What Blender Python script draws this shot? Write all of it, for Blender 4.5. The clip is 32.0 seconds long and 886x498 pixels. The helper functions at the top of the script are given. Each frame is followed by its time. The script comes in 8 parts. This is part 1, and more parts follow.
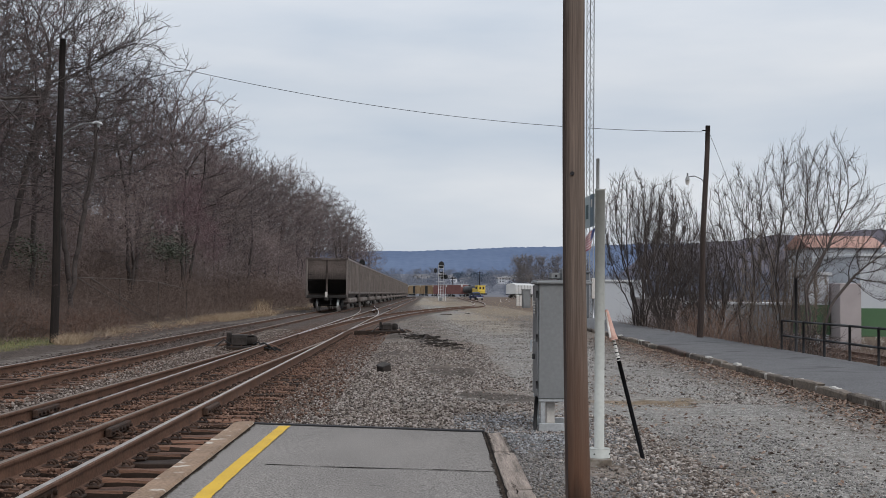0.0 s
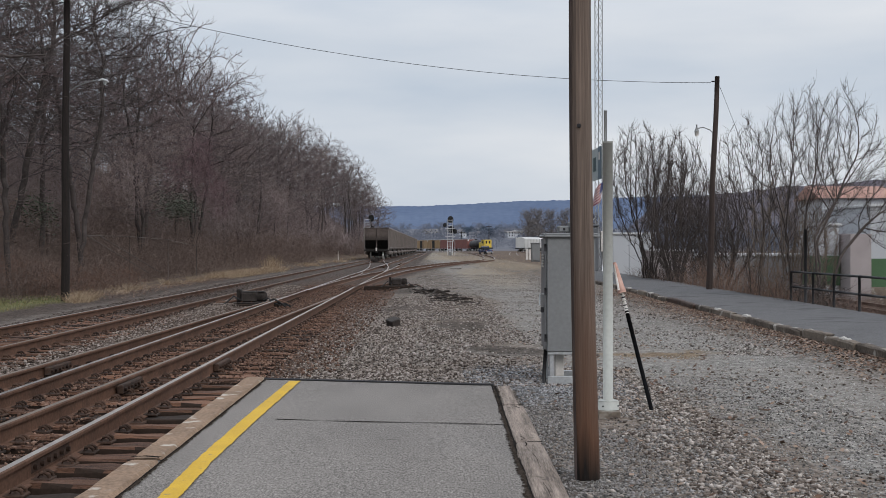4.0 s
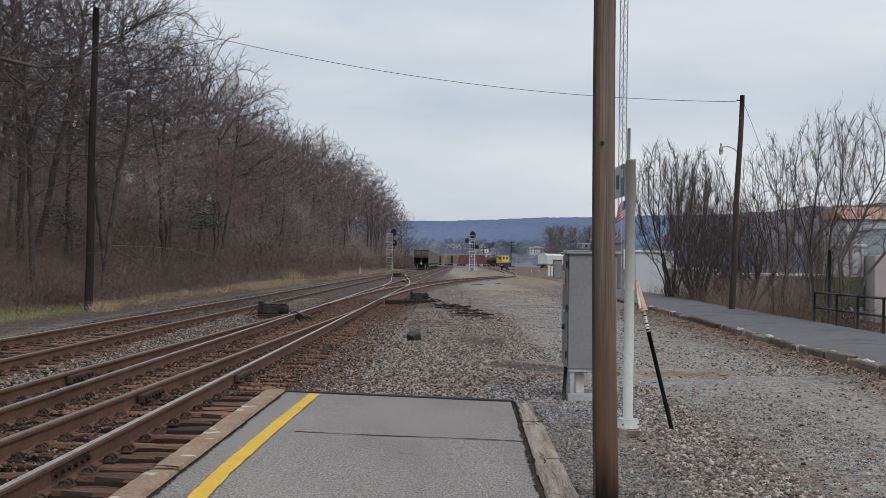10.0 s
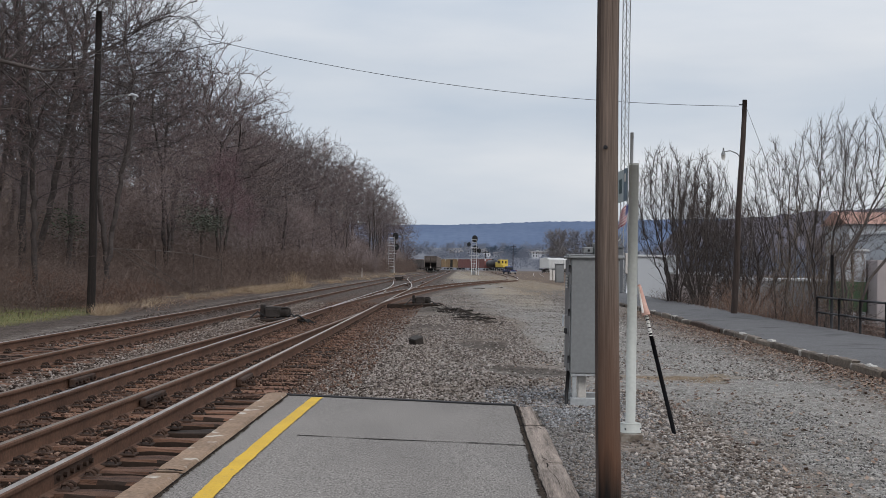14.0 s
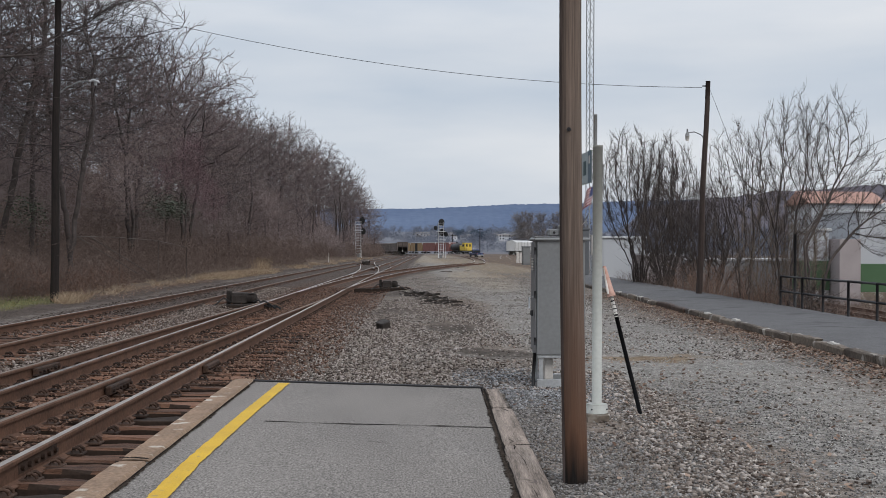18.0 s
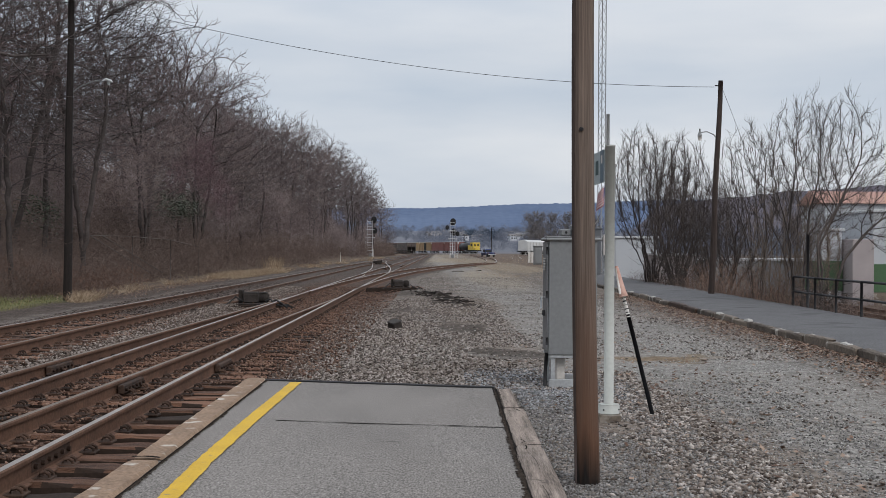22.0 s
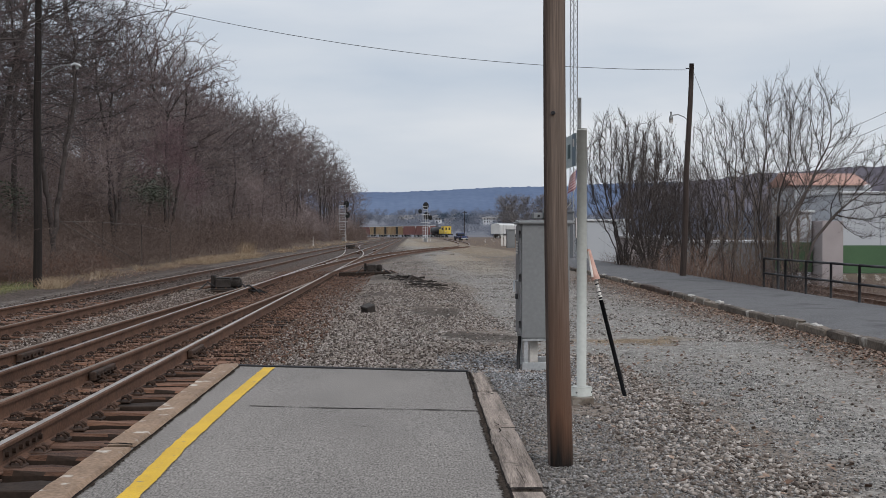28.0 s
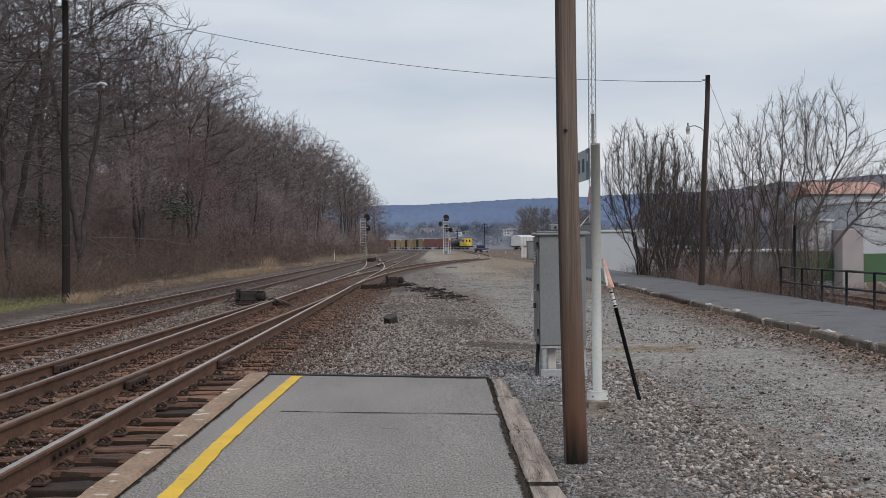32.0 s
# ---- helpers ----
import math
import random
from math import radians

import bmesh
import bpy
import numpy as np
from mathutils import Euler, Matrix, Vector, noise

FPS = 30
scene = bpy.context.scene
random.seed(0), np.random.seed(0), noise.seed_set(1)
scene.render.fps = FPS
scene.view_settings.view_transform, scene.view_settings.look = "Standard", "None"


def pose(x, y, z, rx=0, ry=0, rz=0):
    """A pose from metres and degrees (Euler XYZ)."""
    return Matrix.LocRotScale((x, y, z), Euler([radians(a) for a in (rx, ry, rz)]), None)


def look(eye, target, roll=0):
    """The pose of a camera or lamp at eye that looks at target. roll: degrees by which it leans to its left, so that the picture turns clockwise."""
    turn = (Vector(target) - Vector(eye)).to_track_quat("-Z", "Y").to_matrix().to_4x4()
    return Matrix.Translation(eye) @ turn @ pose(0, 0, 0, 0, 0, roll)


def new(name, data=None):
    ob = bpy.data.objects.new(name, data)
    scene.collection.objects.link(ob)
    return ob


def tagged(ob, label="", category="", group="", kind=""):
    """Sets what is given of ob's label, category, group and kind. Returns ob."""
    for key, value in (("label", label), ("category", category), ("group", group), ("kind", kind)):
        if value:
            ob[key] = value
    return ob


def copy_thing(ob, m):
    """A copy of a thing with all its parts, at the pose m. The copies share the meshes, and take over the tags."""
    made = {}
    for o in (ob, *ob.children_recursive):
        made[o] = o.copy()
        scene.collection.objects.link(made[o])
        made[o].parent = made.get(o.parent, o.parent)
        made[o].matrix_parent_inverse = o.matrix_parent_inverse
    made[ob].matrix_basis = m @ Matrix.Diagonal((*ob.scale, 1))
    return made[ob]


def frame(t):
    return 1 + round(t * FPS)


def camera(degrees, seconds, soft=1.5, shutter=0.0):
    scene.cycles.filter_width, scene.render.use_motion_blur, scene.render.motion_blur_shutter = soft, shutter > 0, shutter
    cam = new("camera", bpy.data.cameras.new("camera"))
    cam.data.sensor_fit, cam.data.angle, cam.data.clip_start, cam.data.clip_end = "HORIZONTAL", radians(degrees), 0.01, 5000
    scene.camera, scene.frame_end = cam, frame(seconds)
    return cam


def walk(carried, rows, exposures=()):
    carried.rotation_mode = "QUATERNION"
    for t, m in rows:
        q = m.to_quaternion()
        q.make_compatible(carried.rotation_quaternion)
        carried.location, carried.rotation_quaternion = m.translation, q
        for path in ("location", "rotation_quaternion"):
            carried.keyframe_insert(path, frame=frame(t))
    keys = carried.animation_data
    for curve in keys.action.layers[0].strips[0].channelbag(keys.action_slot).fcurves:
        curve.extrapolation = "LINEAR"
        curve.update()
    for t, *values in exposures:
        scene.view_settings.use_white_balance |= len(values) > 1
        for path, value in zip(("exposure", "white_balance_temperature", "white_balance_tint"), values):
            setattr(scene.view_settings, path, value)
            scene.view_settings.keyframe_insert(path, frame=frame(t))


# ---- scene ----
# ---- camera ----
cam = camera(42.82, 32.0, soft=0.5)
walk(cam, [
    (0, pose(0.0155, -0.2960, 1.4220, 92.242, 0, -1.103) @ pose(0, 0, 0, 0, 0, 0.512)),
    (0.5, pose(0.0398, -0.2874, 1.4202, 92.424, 0, -1.666) @ pose(0, 0, 0, 0, 0, -1.009)),
    (1, pose(0.0452, -0.2812, 1.4196, 92.146, 0, -1.717) @ pose(0, 0, 0, 0, 0, -0.179)),
    (1.5, pose(0.0430, -0.2908, 1.4207, 91.531, 0, -1.054) @ pose(0, 0, 0, 0, 0, 0.378)),
    (2, pose(0.0393, -0.2827, 1.4183, 90.906, 0, -0.723) @ pose(0, 0, 0, 0, 0, 0.293)),
    (2.5, pose(0.0389, -0.2764, 1.4200, 90.733, 0, -0.545) @ pose(0, 0, 0, 0, 0, 0.198)),
    (3, pose(0.0357, -0.2800, 1.4220, 90.607, 0, -1.037) @ pose(0, 0, 0, 0, 0, -0.039)),
    (3.5, pose(0.0308, -0.2804, 1.4199, 89.970, 0, -0.707) @ pose(0, 0, 0, 0, 0, 0.021)),
    (5.5, pose(0.0328, -0.2713, 1.4213, 89.916, 0, -0.593) @ pose(0, 0, 0, 0, 0, -0.185)),
    (6, pose(0.0356, -0.2806, 1.4226, 90.091, 0, -0.349) @ pose(0, 0, 0, 0, 0, -0.244)),
    (6.5, pose(0.0349, -0.2779, 1.4225, 90.140, 0, -0.266) @ pose(0, 0, 0, 0, 0, -0.218)),
    (7, pose(0.0327, -0.2848, 1.4215, 90.211, 0, 0.102) @ pose(0, 0, 0, 0, 0, 0.213)),
    (7.5, pose(0.0288, -0.2800, 1.4216, 90.085, 0, 0.319) @ pose(0, 0, 0, 0, 0, 0.319)),
    (8, pose(0.0330, -0.2780, 1.4213, 91.002, 0, -0.286) @ pose(0, 0, 0, 0, 0, 0.443)),
    (8.5, pose(0.0346, -0.2847, 1.4221, 91.021, 0, 0.375) @ pose(0, 0, 0, 0, 0, 0.563)),
    (9, pose(0.0376, -0.2808, 1.4184, 90.779, 0, 0.027) @ pose(0, 0, 0, 0, 0, 0.522)),
    (9.5, pose(0.0362, -0.2853, 1.4202, 90.766, 0, 0.175) @ pose(0, 0, 0, 0, 0, 0.481)),
    (10, pose(0.0336, -0.2924, 1.4202, 90.696, 0, 0.477) @ pose(0, 0, 0, 0, 0, 0.825)),
    (10.5, pose(0.0307, -0.2928, 1.4211, 90.727, 0, 0.470) @ pose(0, 0, 0, 0, 0, 0.692)),
    (11, pose(0.0354, -0.2899, 1.4186, 90.800, 0, 0.744) @ pose(0, 0, 0, 0, 0, 0.647)),
    (11.5, pose(0.0339, -0.2864, 1.4194, 90.804, 0, 0.977) @ pose(0, 0, 0, 0, 0, 0.895)),
    (12, pose(0.0337, -0.2887, 1.4206, 90.887, 0, 1.213) @ pose(0, 0, 0, 0, 0, 0.925)),
    (12.5, pose(0.0316, -0.2911, 1.4209, 90.912, 0, 1.342) @ pose(0, 0, 0, 0, 0, 1.125)),
    (13, pose(0.0308, -0.2938, 1.4185, 90.940, 0, 1.170) @ pose(0, 0, 0, 0, 0, 1.540)),
    (13.5, pose(0.0279, -0.2935, 1.4213, 91.021, 0, 0.981) @ pose(0, 0, 0, 0, 0, 1.845)),
    (14, pose(0.0263, -0.2917, 1.4197, 90.892, 0, 0.577) @ pose(0, 0, 0, 0, 0, 0.940)),
    (14.5, pose(0.0302, -0.2983, 1.4209, 90.591, 0, 0.372) @ pose(0, 0, 0, 0, 0, 0.953)),
    (16.5, pose(0.0374, -0.2795, 1.4197, 90.413, 0, -0.154) @ pose(0, 0, 0, 0, 0, 0.403)),
    (17, pose(0.0410, -0.2830, 1.4189, 90.154, 0, -0.959) @ pose(0, 0, 0, 0, 0, 0.114)),
    (17.5, pose(0.0410, -0.2857, 1.4187, 90.088, 0, -1.191) @ pose(0, 0, 0, 0, 0, 0.416)),
    (18, pose(0.0392, -0.2853, 1.4191, 90.083, 0, -1.109) @ pose(0, 0, 0, 0, 0, 0.269)),
    (18.5, pose(0.0406, -0.2850, 1.4211, 90.276, 0, -0.935) @ pose(0, 0, 0, 0, 0, 0.117)),
    (19, pose(0.0421, -0.2869, 1.4197, 90.398, 0, -0.818) @ pose(0, 0, 0, 0, 0, 0.233)),
    (19.5, pose(0.0399, -0.2918, 1.4198, 90.360, 0, -0.400) @ pose(0, 0, 0, 0, 0, 0.243)),
    (20, pose(0.0391, -0.2863, 1.4195, 90.268, 0, -0.395) @ pose(0, 0, 0, 0, 0, 0.324)),
    (20.5, pose(0.0398, -0.2864, 1.4204, 90.257, 0, -0.434) @ pose(0, 0, 0, 0, 0, 0.333)),
    (21, pose(0.0390, -0.2862, 1.4192, 90.282, 0, -0.438) @ pose(0, 0, 0, 0, 0, 0.388)),
    (21.5, pose(0.0384, -0.2841, 1.4198, 90.165, 0, -0.443) @ pose(0, 0, 0, 0, 0, 0.307)),
    (22, pose(0.0366, -0.2831, 1.4212, 90.054, 0, -0.521) @ pose(0, 0, 0, 0, 0, 0.365)),
    (22.5, pose(0.0344, -0.2812, 1.4218, 89.977, 0, -0.862) @ pose(0, 0, 0, 0, 0, 0.667)),
    (23, pose(0.0336, -0.2772, 1.4197, 89.831, 0, -1.702) @ pose(0, 0, 0, 0, 0, 0.877)),
    (23.5, pose(0.0352, -0.2762, 1.4187, 90.116, 0, -2.199) @ pose(0, 0, 0, 0, 0, 0.926)),
    (24, pose(0.0359, -0.2802, 1.4213, 90.238, 0, -2.594) @ pose(0, 0, 0, 0, 0, 1.332)),
    (24.5, pose(0.0380, -0.2730, 1.4242, 90.059, 0, -2.657) @ pose(0, 0, 0, 0, 0, 0.390)),
    (25, pose(0.0366, -0.2841, 1.4200, 89.948, 0, -2.615) @ pose(0, 0, 0, 0, 0, 0.624)),
    (25.5, pose(0.0383, -0.2751, 1.4185, 89.924, 0, -2.610) @ pose(0, 0, 0, 0, 0, 0.873)),
    (27.5, pose(0.0362, -0.2846, 1.4226, 89.061, 0, -2.485) @ pose(0, 0, 0, 0, 0, 0.383)),
    (28, pose(0.0382, -0.2833, 1.4247, 89.237, 0, -1.896) @ pose(0, 0, 0, 0, 0, 0.025)),
    (28.5, pose(0.0345, -0.2820, 1.4228, 89.445, 0, -1.422) @ pose(0, 0, 0, 0, 0, 0.283)),
    (29, pose(0.0349, -0.2796, 1.4234, 89.456, 0, -1.218) @ pose(0, 0, 0, 0, 0, 0.172)),
    (29.5, pose(0.0354, -0.2841, 1.4233, 89.469, 0, -1.093) @ pose(0, 0, 0, 0, 0, 0.016)),
    (30, pose(0.0348, -0.2819, 1.4224, 89.521, 0, -0.805) @ pose(0, 0, 0, 0, 0, -0.164)),
    (30.5, pose(0.0337, -0.2822, 1.4231, 89.634, 0, -0.806) @ pose(0, 0, 0, 0, 0, -0.256)),
    (31, pose(0.0366, -0.2757, 1.4215, 89.784, 0, -0.842) @ pose(0, 0, 0, 0, 0, -0.480)),
    (31.5, pose(0.0369, -0.2792, 1.4241, 89.831, 0, -0.785) @ pose(0, 0, 0, 0, 0, -0.683)),
    (31.8, pose(0.0369, -0.2792, 1.4241, 89.831, 0, -0.785) @ pose(0, 0, 0, 0, 0, -0.683)),
    (32, pose(0.0275, -0.7302, 1.4194, 89.867, 0, -0.855) @ pose(0, 0, 0, 0, 0, -0.523)),
])
# ---- light: overcast daylight ----
world = bpy.data.worlds.new("overcast_sky")
scene.world = world
world.use_nodes = True
wn, wl = world.node_tree.nodes, world.node_tree.links
wn.clear()
sky = wn.new("ShaderNodeTexSky")
sky.sky_type, sky.sun_disc = "NISHITA", False
sky.sun_elevation, sky.sun_rotation = radians(38), radians(150)
sky.air_density, sky.dust_density = 1.0, 3.0
dim = wn.new("ShaderNodeMix"); dim.data_type = "RGBA"; dim.blend_type = "MULTIPLY"
dim.inputs["Factor"].default_value = 1.0
dim.inputs["B"].default_value = (0.10, 0.10, 0.10, 1)
coord = wn.new("ShaderNodeTexCoord")
stretch = wn.new("ShaderNodeMapping"); stretch.inputs["Scale"].default_value = (1.0, 1.0, 4.5)
stretch.inputs["Location"].default_value = (0.35, 0.2, 0.4)
cloud = wn.new("ShaderNodeTexNoise")
cloud.inputs["Scale"].default_value, cloud.inputs["Detail"].default_value = 2.6, 6.0
cloud.inputs["Roughness"].default_value = 0.48
ramp = wn.new("ShaderNodeValToRGB")
ramp.color_ramp.elements[0].position, ramp.color_ramp.elements[0].color = 0.33, (0.535, 0.605, 0.70, 1)
ramp.color_ramp.elements[1].position, ramp.color_ramp.elements[1].color = 0.68, (0.76, 0.785, 0.825, 1)
mix = wn.new("ShaderNodeMix"); mix.data_type = "RGBA"; mix.inputs["Factor"].default_value = 0.93
back = wn.new("ShaderNodeBackground"); back.inputs["Strength"].default_value = 1.0
out = wn.new("ShaderNodeOutputWorld")
wl.new(sky.outputs[0], dim.inputs["A"])
wl.new(coord.outputs["Generated"], stretch.inputs[0]); wl.new(stretch.outputs[0], cloud.inputs["Vector"])
wl.new(cloud.outputs["Fac"], ramp.inputs[0])
wl.new(dim.outputs["Result"], mix.inputs["A"]); wl.new(ramp.outputs[0], mix.inputs["B"])
# an overcast sky is brighter overhead than at the horizon
up = wn.new("ShaderNodeSeparateXYZ"); wl.new(coord.outputs["Generated"], up.inputs[0])
rise = wn.new("ShaderNodeMapRange"); rise.inputs["From Min"].default_value, rise.inputs["From Max"].default_value = 0.18, 1.0
rise.inputs["To Min"].default_value, rise.inputs["To Max"].default_value = 1.0, 1.9
wl.new(up.outputs[2], rise.inputs["Value"]); wl.new(rise.outputs[0], back.inputs["Strength"])
wl.new(mix.outputs["Result"], back.inputs[0]); wl.new(back.outputs[0], out.inputs[0])
sun = new("sun", bpy.data.lights.new("sun", "SUN"))
sun.data.energy, sun.data.angle, sun.data.color = 1.3, radians(30), (1.0, 0.97, 0.93)
sun.matrix_world = look((0, 0, 60), (-28, 42, 20))
# ---- materials ----
def mat(name, stops, scale=8.0, rough=0.85, metal=0.0, bump=0.3, fine=60.0, stretch=(1, 1, 1), island=0.0, object_random=0.0, dist=0.01, spots=None, spec=0.3, detail=6.0, broad=0.55):
    """A surface of grain at two scales: colours along stops, a fine grain over a broad one, and relief."""
    m = bpy.data.materials.new(name)
    m.use_nodes = True
    n, l = m.node_tree.nodes, m.node_tree.links
    b = n["Principled BSDF"]
    b.inputs["Metallic"].default_value = metal
    b.inputs["Specular IOR Level"].default_value = spec
    tc = n.new("ShaderNodeTexCoord"); mp = n.new("ShaderNodeMapping"); mp.inputs["Scale"].default_value = stretch
    l.new(tc.outputs["Object"], mp.inputs[0])
    if object_random:
        shift = n.new("ShaderNodeVectorMath"); shift.operation = "SCALE"; shift.inputs[0].default_value = (31.0, 47.0, 23.0)
        l.new(n.new("ShaderNodeObjectInfo").outputs["Random"], shift.inputs["Scale"]); l.new(shift.outputs[0], mp.inputs["Location"])
    t1 = n.new("ShaderNodeTexNoise"); t1.inputs["Scale"].default_value = scale; t1.inputs["Detail"].default_value = detail
    t2 = n.new("ShaderNodeTexNoise"); t2.inputs["Scale"].default_value = fine; t2.inputs["Detail"].default_value = 4.0
    l.new(mp.outputs[0], t1.inputs["Vector"]); l.new(mp.outputs[0], t2.inputs["Vector"])
    mx = n.new("ShaderNodeMath"); mx.operation = "MULTIPLY_ADD"; mx.inputs[1].default_value = 1 - broad
    half = n.new("ShaderNodeMath"); half.operation = "MULTIPLY_ADD"; half.inputs[1].default_value = broad; half.inputs[2].default_value = 0.0
    l.new(t1.outputs["Fac"], half.inputs[0]); l.new(t2.outputs["Fac"], mx.inputs[0]); l.new(half.outputs[0], mx.inputs[2])
    last = mx
    def add_random(socket, amount):
        nonlocal last
        a = n.new("ShaderNodeMath"); a.operation = "MULTIPLY_ADD"; a.inputs[1].default_value = amount
        sub = n.new("ShaderNodeMath"); sub.operation = "SUBTRACT"; sub.inputs[1].default_value = amount / 2
        l.new(socket, a.inputs[0]); l.new(last.outputs[0], a.inputs[2]); l.new(a.outputs[0], sub.inputs[0])
        last = sub
    if island:
        add_random(n.new("ShaderNodeNewGeometry").outputs["Random Per Island"], island)
    if object_random:
        add_random(n.new("ShaderNodeObjectInfo").outputs["Random"], object_random)
    cr = n.new("ShaderNodeValToRGB")
    while len(cr.color_ramp.elements) < len(stops):
        cr.color_ramp.elements.new(0.5)
    for e, (p, c) in zip(cr.color_ramp.elements, stops):
        e.position, e.color = p, (*c, 1)
    l.new(last.outputs[0], cr.inputs[0])
    colour = cr.outputs[0]
    if spots:
        sc, lo, hi, c2 = spots
        t3 = n.new("ShaderNodeTexNoise"); t3.inputs["Scale"].default_value = sc; t3.inputs["Detail"].default_value = 5.0
        l.new(mp.outputs[0] if object_random else tc.outputs["Object"], t3.inputs["Vector"])
        r3 = n.new("ShaderNodeMapRange"); r3.inputs["From Min"].default_value, r3.inputs["From Max"].default_value = lo, hi
        l.new(t3.outputs["Fac"], r3.inputs["Value"])
        m3 = n.new("ShaderNodeMix"); m3.data_type = "RGBA"; m3.inputs["B"].default_value = (*c2, 1)
        l.new(r3.outputs[0], m3.inputs["Factor"]); l.new(colour, m3.inputs["A"])
        colour = m3.outputs["Result"]
    l.new(colour, b.inputs["Base Color"])
    rr = n.new("ShaderNodeMapRange"); rr.inputs["To Min"].default_value, rr.inputs["To Max"].default_value = max(rough - 0.12, 0.05), min(rough + 0.12, 1)
    l.new(t1.outputs["Fac"], rr.inputs["Value"]); l.new(rr.outputs[0], b.inputs["Roughness"])
    if bump:
        bp = n.new("ShaderNodeBump"); bp.inputs["Strength"].default_value = bump; bp.inputs["Distance"].default_value = dist
        l.new(mx.outputs[0], bp.inputs["Height"]); l.new(bp.outputs[0], b.inputs["Normal"])
    return m


def two(a, b, lo=0.32, hi=0.68):
    return [(lo, a), (hi, b)]


ASPHALT = mat("platform_asphalt", two((0.056, 0.049, 0.044), (0.285, 0.260, 0.240), 0.32, 0.69), 1.1, 0.9, bump=0.4, fine=85, dist=0.005, broad=0.24, stretch=(1, 0.34, 1), spots=(55, 0.61, 0.70, (0.38, 0.355, 0.33)))
PATH_ASPHALT = mat("path_asphalt", two((0.05, 0.048, 0.05), (0.135, 0.131, 0.135), 0.36, 0.64), 1.1, 0.85, bump=0.6, fine=40, broad=0.4, spots=(1.1, 0.56, 0.66, (0.06, 0.058, 0.06)))
KERB = mat("tan_concrete", two((0.125, 0.082, 0.055), (0.315, 0.215, 0.148)), 2.2, 0.9, bump=0.7, fine=38, broad=0.45, spots=(5.5, 0.60, 0.68, (0.44, 0.40, 0.35)))
OLD_CONCRETE = mat("old_concrete", two((0.045, 0.035, 0.028), (0.19, 0.155, 0.125)), 2.0, 0.95, bump=0.8, fine=30, object_random=0.25, spots=(3.0, 0.56, 0.64, (0.36, 0.335, 0.30)))
WHITE_CONCRETE = mat("flaked_white_concrete", two((0.30, 0.28, 0.255), (0.48, 0.46, 0.43)), 3.0, 0.9, bump=0.5, fine=40)
YELLOW = mat("yellow_paint", two((0.43, 0.26, 0.016), (0.62, 0.39, 0.038)), 3.0, 0.7, bump=0.4, fine=90, spots=(16, 0.64, 0.74, (0.2, 0.17, 0.12)))
TIMBER = mat("weathered_timber", two((0.085, 0.066, 0.055), (0.34, 0.278, 0.236), 0.36, 0.64), 2.2, 0.95, bump=0.9, fine=16, stretch=(10, 0.6, 10), spots=(7, 0.62, 0.7, (0.075, 0.058, 0.048)))
# creosote black, deepened to paint in the shade of the tie gaps
TIE_SIDE = mat("black_creosote_and_gap_shade", two((0.006, 0.004, 0.003), (0.04, 0.025, 0.018)), 3.0, 0.95, bump=0.6, fine=26)
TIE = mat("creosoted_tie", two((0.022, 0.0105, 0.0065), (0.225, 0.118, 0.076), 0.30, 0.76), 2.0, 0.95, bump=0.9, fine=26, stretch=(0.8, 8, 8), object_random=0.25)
RAIL_SIDE = mat("rusty_rail", two((0.06, 0.0295, 0.0185), (0.172, 0.094, 0.062)), 3.0, 0.8, bump=0.25, fine=35, metal=0.2)
RAIL_TOP = mat("polished_rail_head", two((0.34, 0.32, 0.31), (0.52, 0.50, 0.49)), 4.0, 0.36, metal=1.0, bump=0.05, fine=50)
RAIL_MID = mat("worn_rail_head", two((0.26, 0.23, 0.212), (0.41, 0.375, 0.352)), 4.0, 0.5, metal=0.75, bump=0.05, fine=50)
RAIL_DULL = mat("dull_rail_head", two((0.118, 0.09, 0.07), (0.218, 0.176, 0.147)), 4.0, 0.55, metal=0.6, bump=0.05, fine=50)
RUST = mat("rusty_iron", two((0.06, 0.032, 0.022), (0.17, 0.10, 0.07)), 6.0, 0.85, bump=0.4, fine=60, object_random=0.3)
BALLAST = mat("ballast_stone", [(0.2, (0.044, 0.033, 0.027)), (0.5, (0.155, 0.124, 0.105)), (0.85, (0.35, 0.307, 0.28))], 9.0, 0.95, bump=0.4, fine=50, island=0.95)
RUSTY_BALLAST = mat("rust_stained_ballast", [(0.2, (0.03, 0.0145, 0.0095)), (0.5, (0.105, 0.056, 0.037)), (0.85, (0.235, 0.15, 0.112))], 9.0, 0.95, bump=0.4, fine=50, island=0.7)
PALE_STONE = mat("pale_crushed_stone", [(0.22, (0.055, 0.042, 0.035)), (0.5, (0.18, 0.147, 0.125)), (0.82, (0.43, 0.385, 0.35))], 9.0, 0.95, bump=0.4, fine=50, island=0.65)
GREY_STONE = mat("dark_grey_crushed_stone", [(0.22, (0.062, 0.057, 0.054)), (0.5, (0.17, 0.159, 0.153)), (0.82, (0.29, 0.278, 0.27))], 9.0, 0.95, bump=0.4, fine=50, island=0.65)
BLUE_STONE = mat("blue_grey_chippings", [(0.25, (0.075, 0.076, 0.08)), (0.5, (0.17, 0.172, 0.18)), (0.8, (0.36, 0.362, 0.37))], 9.0, 0.95, bump=0.4, fine=50, island=0.7)
LEAVES = mat("dead_leaves", [(0.25, (0.085, 0.047, 0.032)), (0.5, (0.165, 0.10, 0.07)), (0.8, (0.29, 0.21, 0.16))], 9.0, 0.9, bump=0.0, fine=50, island=0.9)
